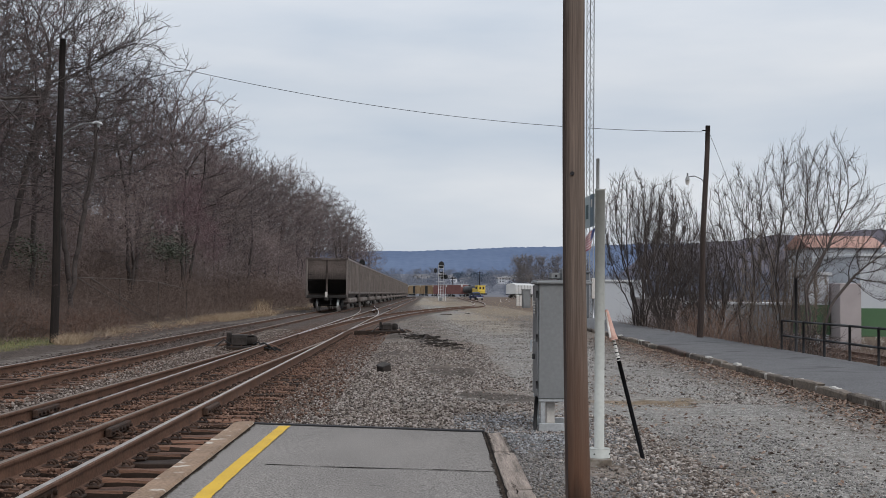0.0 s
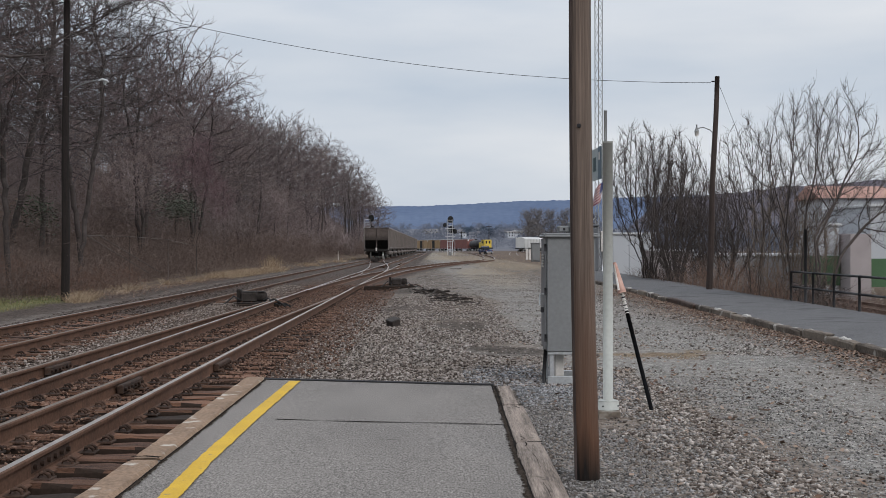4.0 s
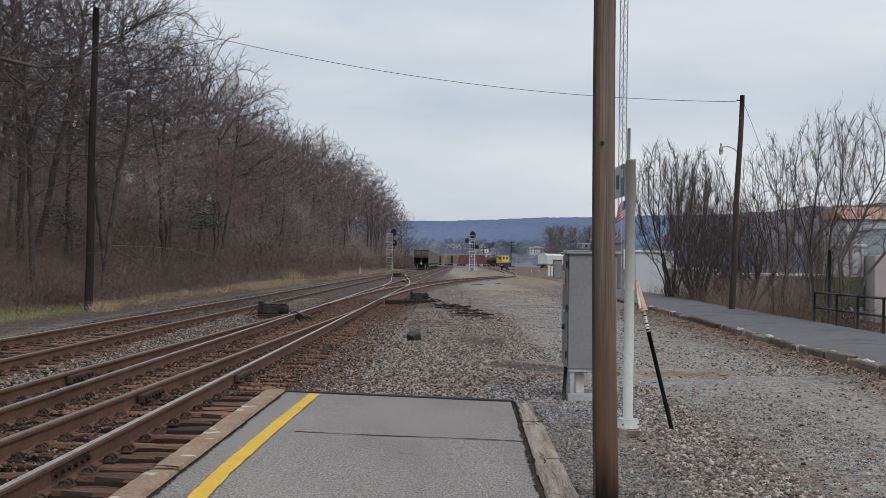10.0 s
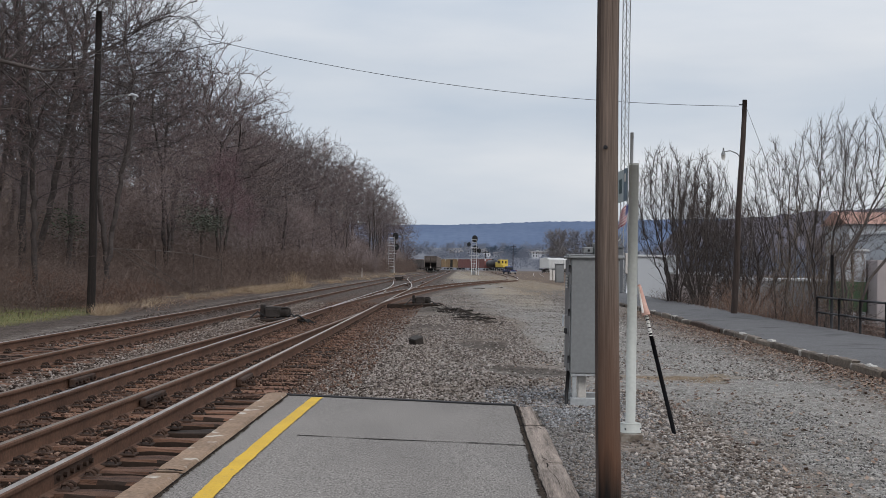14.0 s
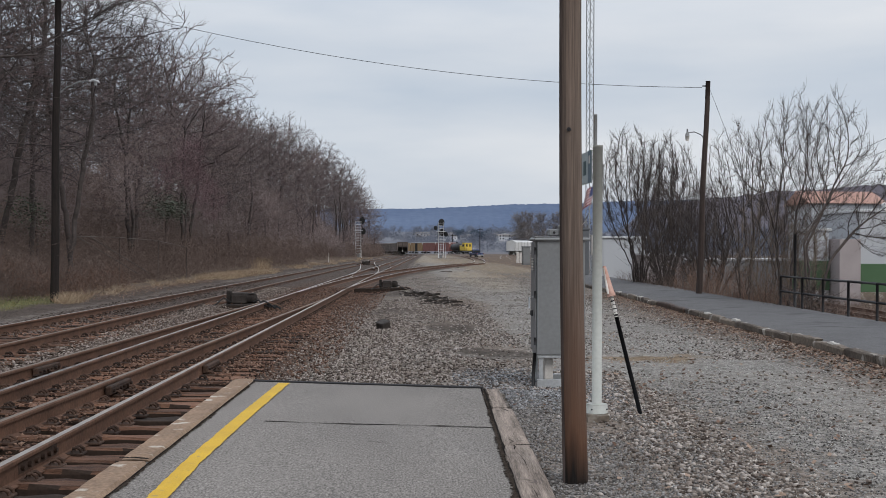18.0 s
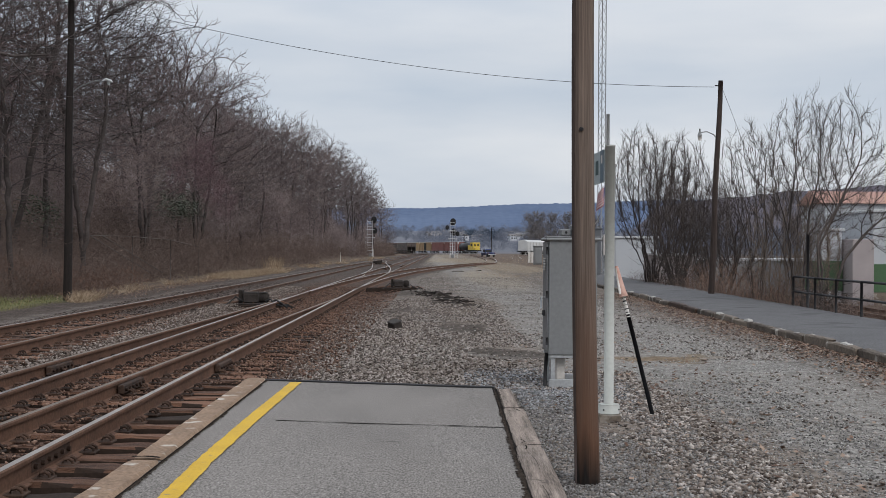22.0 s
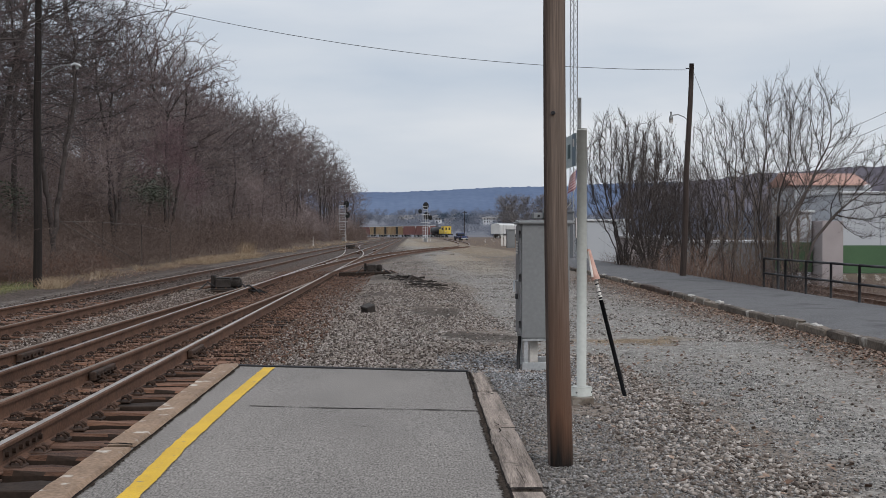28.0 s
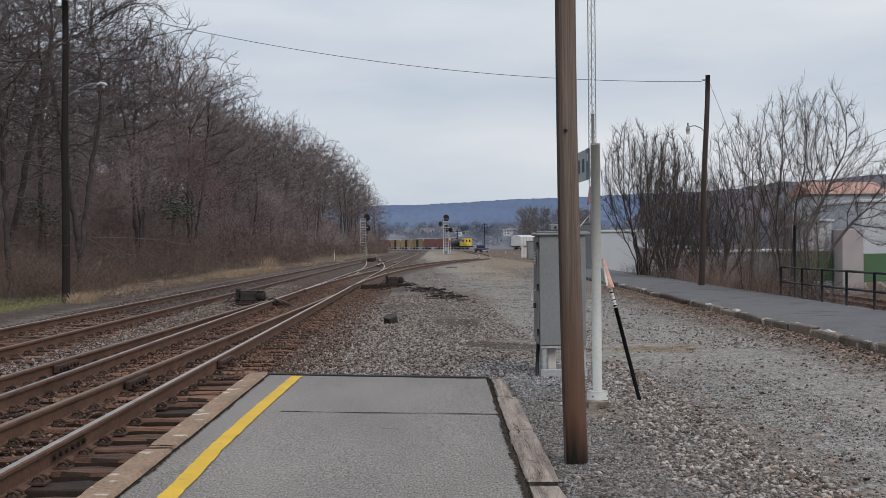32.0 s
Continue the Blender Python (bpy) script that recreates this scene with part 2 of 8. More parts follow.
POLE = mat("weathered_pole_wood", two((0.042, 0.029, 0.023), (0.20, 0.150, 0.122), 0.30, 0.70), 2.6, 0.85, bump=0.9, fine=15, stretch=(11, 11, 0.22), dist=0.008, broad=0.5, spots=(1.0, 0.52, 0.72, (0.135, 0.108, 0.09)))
TAR = mat("tarred_pole_foot", two((0.012, 0.008, 0.006), (0.09, 0.052, 0.036)), 4.0, 0.7, bump=0.5, fine=16, stretch=(7, 7, 0.6))
DARK_POLE = mat("dark_pole_wood", two((0.006, 0.0045, 0.004), (0.026, 0.019, 0.017)), 3.0, 0.9, bump=0.7, fine=14, stretch=(8, 8, 0.5))
BROWN_POLE = mat("brown_pole_wood", two((0.024, 0.017, 0.015), (0.075, 0.055, 0.048)), 3.0, 0.9, bump=0.7, fine=14, stretch=(8, 8, 0.5))
GREY_STEEL = mat("grey_painted_steel", two((0.165, 0.168, 0.172), (0.225, 0.23, 0.232)), 1.2, 0.5, metal=0.25, bump=0.06, fine=25, spots=(2.0, 0.6, 0.8, (0.21, 0.205, 0.20)))
GALV = mat("galvanised_steel", two((0.36, 0.37, 0.38), (0.52, 0.53, 0.54)), 5.0, 0.45, metal=0.6, bump=0.05, fine=40)
WHITE_STEEL = mat("off_white_painted_steel", two((0.325, 0.332, 0.308), (0.42, 0.427, 0.402)), 1.6, 0.45, bump=0.05, fine=30, spots=(3, 0.62, 0.8, (0.31, 0.30, 0.27)))
SIGN_BLUE = mat("blue_grey_sign_sheet", two((0.30, 0.345, 0.355), (0.37, 0.415, 0.425)), 1.0, 0.5, bump=0.03, fine=30)
SIGN_BAND = mat("steel_blue_sign_band", two((0.085, 0.125, 0.16), (0.115, 0.16, 0.20)), 2.0, 0.5, bump=0.02)
SIGN_GREEN = mat("dark_green_sign_ink", two((0.028, 0.06, 0.065), (0.045, 0.085, 0.09)), 2.0, 0.5, bump=0.02)
DARK_METAL = mat("black_painted_steel", two((0.012, 0.012, 0.014), (0.035, 0.034, 0.036)), 4.0, 0.6, bump=0.1, metal=0.2)
BLACK = mat("black_rubber", two((0.008, 0.008, 0.009), (0.022, 0.021, 0.021)), 6.0, 0.55, bump=0.1)
PINK = mat("faded_orange_plastic", two((0.38, 0.20, 0.155), (0.56, 0.37, 0.31)), 7.0, 0.6, bump=0.2, fine=40)
PALE = mat("pale_plastic", two((0.44, 0.41, 0.38), (0.60, 0.57, 0.54)), 7.0, 0.5, bump=0.1)
WIRE = mat("dark_cable", two((0.03, 0.032, 0.038), (0.06, 0.062, 0.07)), 4.0, 0.7, bump=0.0)
BARK = mat("grey_brown_bark", two((0.026, 0.021, 0.02), (0.085, 0.07, 0.066)), 2.0, 0.95, bump=0.6, fine=16, object_random=0.3, dist=0.02)
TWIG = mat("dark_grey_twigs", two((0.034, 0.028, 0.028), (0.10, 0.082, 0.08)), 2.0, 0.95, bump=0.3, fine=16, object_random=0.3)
# paler copy of the twigs for farther trees, haze put into the colour
TWIG_FAR = mat("haze_pale_grey_brown_twigs", two((0.072, 0.058, 0.058), (0.19, 0.155, 0.15)), 2.0, 0.95, bump=0.3, fine=16, object_random=0.3)
TWIG_RED = mat("red_brown_twigs", two((0.058, 0.042, 0.042), (0.165, 0.12, 0.117)), 2.0, 0.95, bump=0.3, fine=16, object_random=0.3)
BRUSH = mat("brown_brush_twigs", two((0.098, 0.071, 0.061), (0.185, 0.135, 0.115)), 0.15, 0.95, bump=0.0, fine=2.0, island=0.16)
SHRUB_BARK = mat("shrub_bark", two((0.028, 0.022, 0.021), (0.095, 0.078, 0.071)), 2.0, 0.95, bump=0.4, fine=16, object_random=0.2)
GRASS = mat("winter_grass_blades", [(0.25, (0.05, 0.06, 0.02)), (0.55, (0.125, 0.122, 0.05)), (0.8, (0.25, 0.21, 0.11))], 0.5, 0.9, bump=0.0, fine=6, island=0.6)
STRAW = mat("dry_straw_grass", [(0.25, (0.16, 0.105, 0.064)), (0.55, (0.33, 0.24, 0.16)), (0.8, (0.52, 0.42, 0.30))], 0.6, 0.9, bump=0.0, fine=6, island=0.6)
IVY = mat("dark_green_ivy", two((0.018, 0.03, 0.016), (0.055, 0.075, 0.04)), 1.0, 0.6, bump=0.0, island=0.5)


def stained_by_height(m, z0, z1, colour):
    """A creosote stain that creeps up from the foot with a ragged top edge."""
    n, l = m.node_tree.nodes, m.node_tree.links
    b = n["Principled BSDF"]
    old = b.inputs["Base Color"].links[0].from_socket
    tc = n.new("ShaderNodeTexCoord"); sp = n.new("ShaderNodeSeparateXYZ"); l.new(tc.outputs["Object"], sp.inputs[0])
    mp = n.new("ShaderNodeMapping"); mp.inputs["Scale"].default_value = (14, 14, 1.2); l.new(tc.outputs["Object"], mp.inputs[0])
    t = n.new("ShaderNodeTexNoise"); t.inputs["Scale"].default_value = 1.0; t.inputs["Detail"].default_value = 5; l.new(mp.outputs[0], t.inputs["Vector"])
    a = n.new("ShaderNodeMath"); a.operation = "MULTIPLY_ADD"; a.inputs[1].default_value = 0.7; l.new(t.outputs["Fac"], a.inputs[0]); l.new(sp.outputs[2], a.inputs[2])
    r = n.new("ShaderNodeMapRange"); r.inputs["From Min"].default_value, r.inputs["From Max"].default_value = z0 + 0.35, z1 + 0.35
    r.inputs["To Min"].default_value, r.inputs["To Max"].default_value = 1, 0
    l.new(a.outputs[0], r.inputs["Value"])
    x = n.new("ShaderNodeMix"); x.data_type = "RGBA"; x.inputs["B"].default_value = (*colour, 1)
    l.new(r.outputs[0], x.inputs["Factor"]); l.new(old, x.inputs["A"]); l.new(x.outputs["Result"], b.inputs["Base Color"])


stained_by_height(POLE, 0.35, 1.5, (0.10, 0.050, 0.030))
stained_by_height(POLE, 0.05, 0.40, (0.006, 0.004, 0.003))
# ---- builders ----
from math import cos, sin, pi, hypot, atan2


def link(name, bm, material, parent=None, label="", smooth=False):
    me = bpy.data.meshes.new(name)
    bm.to_mesh(me); bm.free()
    for m in (material if isinstance(material, (list, tuple)) else [material]):
        me.materials.append(m)
    if smooth:
        me.polygons.foreach_set("use_smooth", [True] * len(me.polygons))
    ob = new(name, me)
    if parent:
        ob.parent = parent
    if label:
        ob["label"] = label
    return ob


def part(name, bm, material, parent, label="", smooth=False):
    return link(name, bm, material, parent, label, smooth)


def piece(name, me, parent, m, label=""):
    """One more object on shared mesh data, a part of parent."""
    ob = new(name, me)
    ob.parent = parent
    ob.matrix_basis = m
    if label:
        ob["label"] = label
    return ob


def empty(name, m=None, label="", category="", group="", kind=""):
    ob = new(name)
    if m is not None:
        ob.matrix_basis = m
    return tagged(ob, label, category, group, kind)


def box(bm, x0, x1, y0, y1, z0, z1, bevel=0.0, m=None, mi=0):
    r = bmesh.ops.create_cube(bm, size=1.0)
    mat4 = Matrix.Translation(((x0 + x1) / 2, (y0 + y1) / 2, (z0 + z1) / 2)) @ Matrix.Diagonal((x1 - x0, y1 - y0, z1 - z0, 1))
    bmesh.ops.transform(bm, matrix=(m @ mat4) if m is not None else mat4, verts=r["verts"])
    faces = list({f for v in r["verts"] for f in v.link_faces})
    for f in faces:
        f.material_index = mi
    if bevel:
        es = list({e for v in r["verts"] for e in v.link_edges})
        bmesh.ops.bevel(bm, geom=es, offset=bevel, segments=1, affect="EDGES", profile=0.5)
    return bm


def tube(bm, pts, radii, sides=8, cap=True, mi=0):
    """A tapered tube through points."""
    pts = [Vector(p) for p in pts]
    if not isinstance(radii, (list, tuple)):
        radii = [radii] * len(pts)
    rings = []
    for i, p in enumerate(pts):
        d = (pts[min(i + 1, len(pts) - 1)] - pts[max(i - 1, 0)]).normalized()
        a = d.cross(Vector((0, 0, 1)) if abs(d.z) < 0.9 else Vector((1, 0, 0))).normalized()
        b = d.cross(a)
        rings.append([bm.verts.new(p + radii[i] * (cos(2 * pi * k / sides) * a + sin(2 * pi * k / sides) * b)) for k in range(sides)])
    for r0, r1 in zip(rings, rings[1:]):
        for k in range(sides):
            f = bm.faces.new((r0[k], r0[(k + 1) % sides], r1[(k + 1) % sides], r1[k]))
            f.material_index = mi
            f.smooth = True
    if cap and sides > 2:
        bm.faces.new(rings[0]).material_index = mi
        bm.faces.new(rings[-1][::-1]).material_index = mi
    return bm


def sweep(bm, pts, profile, mis=None, closed=True):
    """Sweeps a profile (across, up) along points at level; mis: material index for each side of the profile."""
    rings = []
    for i, p in enumerate(pts):
        q, o = pts[min(i + 1, len(pts) - 1)], pts[max(i - 1, 0)]
        d = Vector((q[0] - o[0], q[1] - o[1], 0)).normalized()
        across = Vector((d.y, -d.x, 0))
        rings.append([bm.verts.new(Vector(p) + u * across + Vector((0, 0, v))) for u, v in profile])
    n = len(profile)
    for r0, r1 in zip(rings, rings[1:]):
        for k in range(n if closed else n - 1):
            f = bm.faces.new((r0[k], r1[k], r1[(k + 1) % n], r0[(k + 1) % n]))
            if mis:
                f.material_index = mis[k]
    if closed:
        for ring in (rings[0], rings[-1][::-1]):
            bm.faces.new(ring)
    bmesh.ops.recalc_face_normals(bm, faces=bm.faces)
    return bm


def raw_mesh(name, verts, faces, material, smooth=False):
    """A mesh straight from arrays: verts (n, 3), faces (m, 3 or 4)."""
    me = bpy.data.meshes.new(name)
    verts, faces = np.asarray(verts, np.float32), np.asarray(faces, np.int32)
    k = faces.shape[1]
    me.vertices.add(len(verts)); me.vertices.foreach_set("co", verts.ravel())
    me.loops.add(faces.size); me.loops.foreach_set("vertex_index", faces.ravel())
    me.polygons.add(len(faces)); me.polygons.foreach_set("loop_start", np.arange(len(faces), dtype=np.int32) * k)
    if smooth:
        me.polygons.foreach_set("use_smooth", np.ones(len(faces), bool))
    for m in (material if isinstance(material, (list, tuple)) else [material]):
        me.materials.append(m)
    me.update(calc_edges=True)
    me.validate()
    return me


def smoothstep(a, b, x):
    t = min(max((x - a) / (b - a), 0.0), 1.0)
    return t * t * (3 - 2 * t)


def main_x(y, near, shift=0.0):
    """The centre of a main line at distance y: straight, then bending to the left far off."""
    x = near + max(0.0, y - (95 if near < -6 else 60)) * 0.0068
    c = max(0.0, min(y, 390) - 310)
    x -= c * c / 2300
    if y > 390:
        e = y - 390
        x -= 0.0696 * e + e * e / 1000
    return x


A_NEAR, B_NEAR, GAUGE = -6.78, -3.44, 1.435


def siding_x(y):
    """The centre of the siding that leaves the near line at its switch."""
    s = max(0.0, y - 36)
    if y < 130:
        return B_NEAR + s * s * 0.00112
    return B_NEAR + 94 * 94 * 0.00112 + 94 * 0.00224 * 40 * (1 - math.exp(-(y - 130) / 40)) * 0.35 + (y - 130) * 0.012


def ground_z(x, y):
    """The lie of the land."""
    z = -0.05
    mid = main_x(y, (A_NEAR + B_NEAR) / 2)
    left, right = mid - 4.2, mid + 3.55
    if y > 12:
        right += (siding_x(y) - main_x(y, B_NEAR)) * smoothstep(36, 60, y) * (1 - smoothstep(300, 420, y))
    bed = smoothstep(left - 1.2, left, x) * (1 - smoothstep(right - 0.5, right + 1.0, x))
    z -= (0.175 - 0.01 * smoothstep(12, 16, y) - 0.08 * smoothstep(18, 30, y) * (1 - smoothstep(-5.3, -4.9, x - mid - 5.1)) - 0.05 * smoothstep(34, 50, y)) * bed
    if -2.75 < x < -1.9 and y < 12.6:
        z -= 0.20
    if x < left:
        z -= 0.06 * smoothstep(0, 1, (left - x) / 1.0)
        foot = mid - 8.2
        if x < foot:
            d = foot - x
            z += 0.9 * smoothstep(0, 4, d) + 10.5 * smoothstep(3, 32, d) * (0.85 + 0.15 * smoothstep(20, 90, y))
    edge = 8.35 + 0.02 * max(0, y - 14)
    if x > edge and y < 120:
        z -= 1.35 * smoothstep(0, 4.5, x - edge) * (1 - smoothstep(60, 120, y))
    if 4.4 < x < 9 and y < 90:
        k = 5.58 + 0.026 * (y - 12)
        z += 0.085 * smoothstep(k - 0.9, k - 0.1, x) * (1 - smoothstep(k + 0.1, k + 0.3, x))
    if y > 560:
        z += 0.022 * (y - 560)
    return z
# ---- ground ----
def ground_material():
    m = bpy.data.materials.new("ground_gravel_dirt_grass")
    m.use_nodes = True
    n, l = m.node_tree.nodes, m.node_tree.links
    b = n["Principled BSDF"]
    b.inputs["Roughness"].default_value, b.inputs["Specular IOR Level"].default_value = 0.96, 0.15
    tc = n.new("ShaderNodeTexCoord")
    sep = n.new("ShaderNodeSeparateXYZ"); l.new(tc.outputs["Object"], sep.inputs[0])

    def math2(op, a, bb=None, c=None):
        k = n.new("ShaderNodeMath"); k.operation = op
        for i, v in enumerate((a, bb, c)):
            if v is None:
                continue
            if isinstance(v, (int, float)):
                k.inputs[i].default_value = v
            else:
                l.new(v, k.inputs[i])
        return k.outputs[0]

    def noise_(scale, detail=5.0, rough=0.6):
        t = n.new("ShaderNodeTexNoise"); t.inputs["Scale"].default_value = scale
        t.inputs["Detail"].default_value, t.inputs["Roughness"].default_value = detail, rough
        l.new(tc.outputs["Object"], t.inputs["Vector"])
        return t.outputs["Fac"]

    def step(v, lo, hi):
        r = n.new("ShaderNodeMapRange"); r.interpolation_type = "SMOOTHSTEP"
        r.inputs["From Min"].default_value, r.inputs["From Max"].default_value = lo, hi
        l.new(v, r.inputs["Value"])
        return r.outputs[0]

    def colours(v, stops):
        cr = n.new("ShaderNodeValToRGB")
        while len(cr.color_ramp.elements) < len(stops):
            cr.color_ramp.elements.new(0.5)
        for e, (p, c) in zip(cr.color_ramp.elements, stops):
            e.position, e.color = p, (*c, 1)
        l.new(v, cr.inputs[0])
        return cr.outputs[0]

    def over(a, bb, fac):
        k = n.new("ShaderNodeMix"); k.data_type = "RGBA"
        l.new(a, k.inputs["A"]); l.new(bb, k.inputs["B"]); l.new(fac, k.inputs["Factor"])
        return k.outputs["Result"]

    broad, mid, small = noise_(0.35), noise_(1.7), noise_(11.0)
    # coordinates with ragged edges
    x = math2("ADD", sep.outputs[0], math2("MULTIPLY_ADD", mid, 1.6, -0.8))
    y = math2("ADD", sep.outputs[1], math2("MULTIPLY_ADD", broad, 5.0, -2.5))
    stones = n.new("ShaderNodeTexVoronoi"); stones.inputs["Scale"].default_value = 26.0
    l.new(tc.outputs["Object"], stones.inputs["Vector"])
    cell = n.new("ShaderNodeSeparateColor"); l.new(stones.outputs["Color"], cell.inputs[0])
    patchy = noise_(3.2, 7.0, 0.7)
    grain = math2("ADD", math2("ADD", math2("MULTIPLY", cell.outputs[0], 0.38), math2("MULTIPLY", small, 0.32)), math2("MULTIPLY_ADD", patchy, 0.6, -0.15))
    gravel = colours(grain, [(0.22, (0.03, 0.025, 0.021)), (0.5, (0.115, 0.099, 0.087)), (0.78, (0.30, 0.272, 0.25))])
    dirt = colours(grain, [(0.2, (0.075, 0.055, 0.043)), (0.5, (0.15, 0.118, 0.096)), (0.8, (0.26, 0.22, 0.19))])
    rusty = colours(grain, [(0.2, (0.02, 0.011, 0.008)), (0.5, (0.065, 0.037, 0.026)), (0.8, (0.15, 0.1, 0.076))])
    lane = colours(grain, [(0.2, (0.125, 0.119, 0.11)), (0.5, (0.235, 0.226, 0.212)), (0.8, (0.37, 0.357, 0.338))])
    tan = colours(grain, [(0.2, (0.085, 0.06, 0.038)), (0.5, (0.165, 0.12, 0.08)), (0.8, (0.25, 0.195, 0.14))])
    litter = colours(math2("ADD", math2("MULTIPLY", mid, 0.6), math2("MULTIPLY", small, 0.4)), [(0.3, (0.045, 0.033, 0.026)), (0.5, (0.105, 0.075, 0.058)), (0.7, (0.19, 0.14, 0.105))])
    grass = colours(math2("ADD", math2("MULTIPLY", mid, 0.6), math2("MULTIPLY", small, 0.4)), [(0.3, (0.055, 0.062, 0.022)), (0.5, (0.12, 0.12, 0.05)), (0.7, (0.22, 0.19, 0.10))])
    straw = colours(math2("ADD", math2("MULTIPLY", mid, 0.6), math2("MULTIPLY", small, 0.4)), [(0.3, (0.16, 0.12, 0.075)), (0.5, (0.28, 0.22, 0.145)), (0.7, (0.40, 0.33, 0.23))])
    cinder = colours(grain, [(0.2, (0.03, 0.023, 0.019)), (0.5, (0.07, 0.055, 0.047)), (0.8, (0.145, 0.12, 0.105))])

    soil = colours(grain, [(0.2, (0.022, 0.017, 0.0135)), (0.5, (0.05, 0.040, 0.033)), (0.8, (0.095, 0.078, 0.067))])

    def patch(cx, cy, rx, ry, soft=0.6):
        u = math2("DIVIDE", math2("SUBTRACT", x, cx), rx)
        v = math2("DIVIDE", math2("SUBTRACT", y, cy), ry)
        d = math2("SQRT", math2("ADD", math2("MULTIPLY", u, u), math2("MULTIPLY", v, v)))
        return step(d, 1.0 + soft / 2, 1.0 - soft / 2)

    c = gravel
    c = over(c, dirt, math2("MULTIPLY", step(broad, 0.42, 0.62), 0.8))
    # the wheel lane of packed grey stone bends away beside the kerb
    middle = math2("ADD", 3.4, math2("MULTIPLY", sep.outputs[1], -0.012))
    off = math2("ABSOLUTE", math2("SUBTRACT", x, middle))
    c = over(c, lane, math2("MULTIPLY", math2("MULTIPLY", step(off, 2.3, 1.0), step(y, 1.0, 3.0)), 0.6))
    for cx, cy, rx, ry, stuff in ((0.3, 33.0, 0.6, 3.6, soil), (-0.5, 38.5, 0.8, 2.0, soil), (0.62, 21.4, 0.5, 1.7, soil), (1.15, 15.9, 0.6, 1.0, soil), (0.3, 18.4, 0.4, 0.8, soil), (3.2, 15.4, 0.9, 0.5, tan), (-0.6, 27, 1.1, 1.8, cinder), (1.0, 30.0, 1.0, 4.0, dirt), (2.0, 8.0, 0.75, 4.5, dirt),
                                  (3.2, 62, 1.6, 20, straw), (7.5, 95, 4.0, 22, straw), (10, 170, 9.0, 50, straw), (1.0, 190, 3.2, 45, straw), (3.0, 300, 6, 60, straw)):
        c = over(c, stuff, math2("MULTIPLY", patch(cx, cy, rx, ry), 0.38 if stuff is straw and cy > 20 else 1.0 if stuff is tan else 0.85))
    c = over(c, cinder, math2("MULTIPLY", math2("MULTIPLY", step(noise_(0.8, 8.0, 0.75), 0.5, 0.62), step(y, 15, 20)), 0.45))
    # track bed
    centre = math2("ADD", math2("MULTIPLY", math2("MAXIMUM", math2("SUBTRACT", sep.outputs[1], 60), 0), 0.0068), -5.1)
    bed = colours(grain, [(0.2, (0.022, 0.016, 0.0135)), (0.5, (0.062, 0.047, 0.04)), (0.8, (0.14, 0.113, 0.10))])
    on_bed = step(math2("ABSOLUTE", math2("SUBTRACT", x, centre)), 4.1, 3.2)
    past = math2("MAXIMUM", math2("SUBTRACT", sep.outputs[1], 36), 0)
    turn = math2("SUBTRACT", x, math2("MULTIPLY_ADD", math2("MULTIPLY", past, past), 0.00112, -3.44))
    fan = math2("MULTIPLY", math2("MULTIPLY", step(turn, 1.9, 1.1), step(math2("SUBTRACT", x, centre), 0.5, 1.5)), math2("MULTIPLY", step(sep.outputs[1], 34, 40), step(sep.outputs[1], 125, 95)))
    c = over(c, bed, on_bed)
    c = over(c, bed, fan)
    c = over(c, rusty, math2("MULTIPLY", math2("MULTIPLY", on_bed, step(y, 75, 34)), step(x, -5.6, -4.9)))
    # west of the tracks: cinders, grass verge, leaf litter under the trees
    west = math2("SUBTRACT", centre, x)
    c = over(c, bed, step(west, 3.7, 4.3))
    c = over(c, litter, math2("MULTIPLY", math2("MULTIPLY", step(west, 4.7, 5.9), step(sep.outputs[1], 33, 36)), 0.85))
    c = over(c, straw, math2("MULTIPLY", math2("MULTIPLY", step(west, 5.4, 6.4), step(sep.outputs[1], 33, 36)), math2("MULTIPLY", step(mid, 0.48, 0.66), 0.5)))
    c = over(c, grass, math2("MULTIPLY", step(west, 5.0, 5.8), step(y, 36, 32)))
    c = over(c, litter, step(west, 8.4, 9.6))
    # far east: rough brush land
    c = over(c, litter, math2("MULTIPLY", step(sep.outputs[0], 8.6, 9.6), 0.9))
    # ground past the yard blends to blue-grey, haze put into its colour
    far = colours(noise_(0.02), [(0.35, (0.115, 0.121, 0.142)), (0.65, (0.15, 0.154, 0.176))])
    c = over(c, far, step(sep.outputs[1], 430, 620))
    l.new(c, b.inputs["Base Color"])
    bp = n.new("ShaderNodeBump"); bp.inputs["Strength"].default_value, bp.inputs["Distance"].default_value = 0.6, 0.02
    h = math2("ADD", math2("MULTIPLY", stones.outputs["Distance"], -1.2), math2("MULTIPLY", small, 0.8))
    l.new(h, bp.inputs["Height"]); l.new(bp.outputs[0], b.inputs["Normal"])
    return m


def spaced(a, b, fine_a, fine_b, fine, grow=1.22):
    """Grid lines, fine between fine_a and fine_b and wider and wider outside."""
    mid = list(np.arange(fine_a, fine_b + fine, fine))
    lo, hi, s = [], [], fine
    v = fine_a
    while v > a:
        s *= grow; v -= s; lo.append(max(v, a))
    s, v = fine, mid[-1]
    while v < b:
        s *= grow; v += s; hi.append(min(v, b))
    return lo[::-1] + mid + hi


gx, gy = spaced(-2600, 2600, -30, 14, 0.3), spaced(-400, 2600, -4, 80, 0.5, 1.05)
def rough_z(x, y):
    return (0.03 if x < -9 or x > 9 else 0.012) * noise.noise((x * 0.9, y * 0.9, 0)) if abs(x) < 40 and y < 120 else 0.0


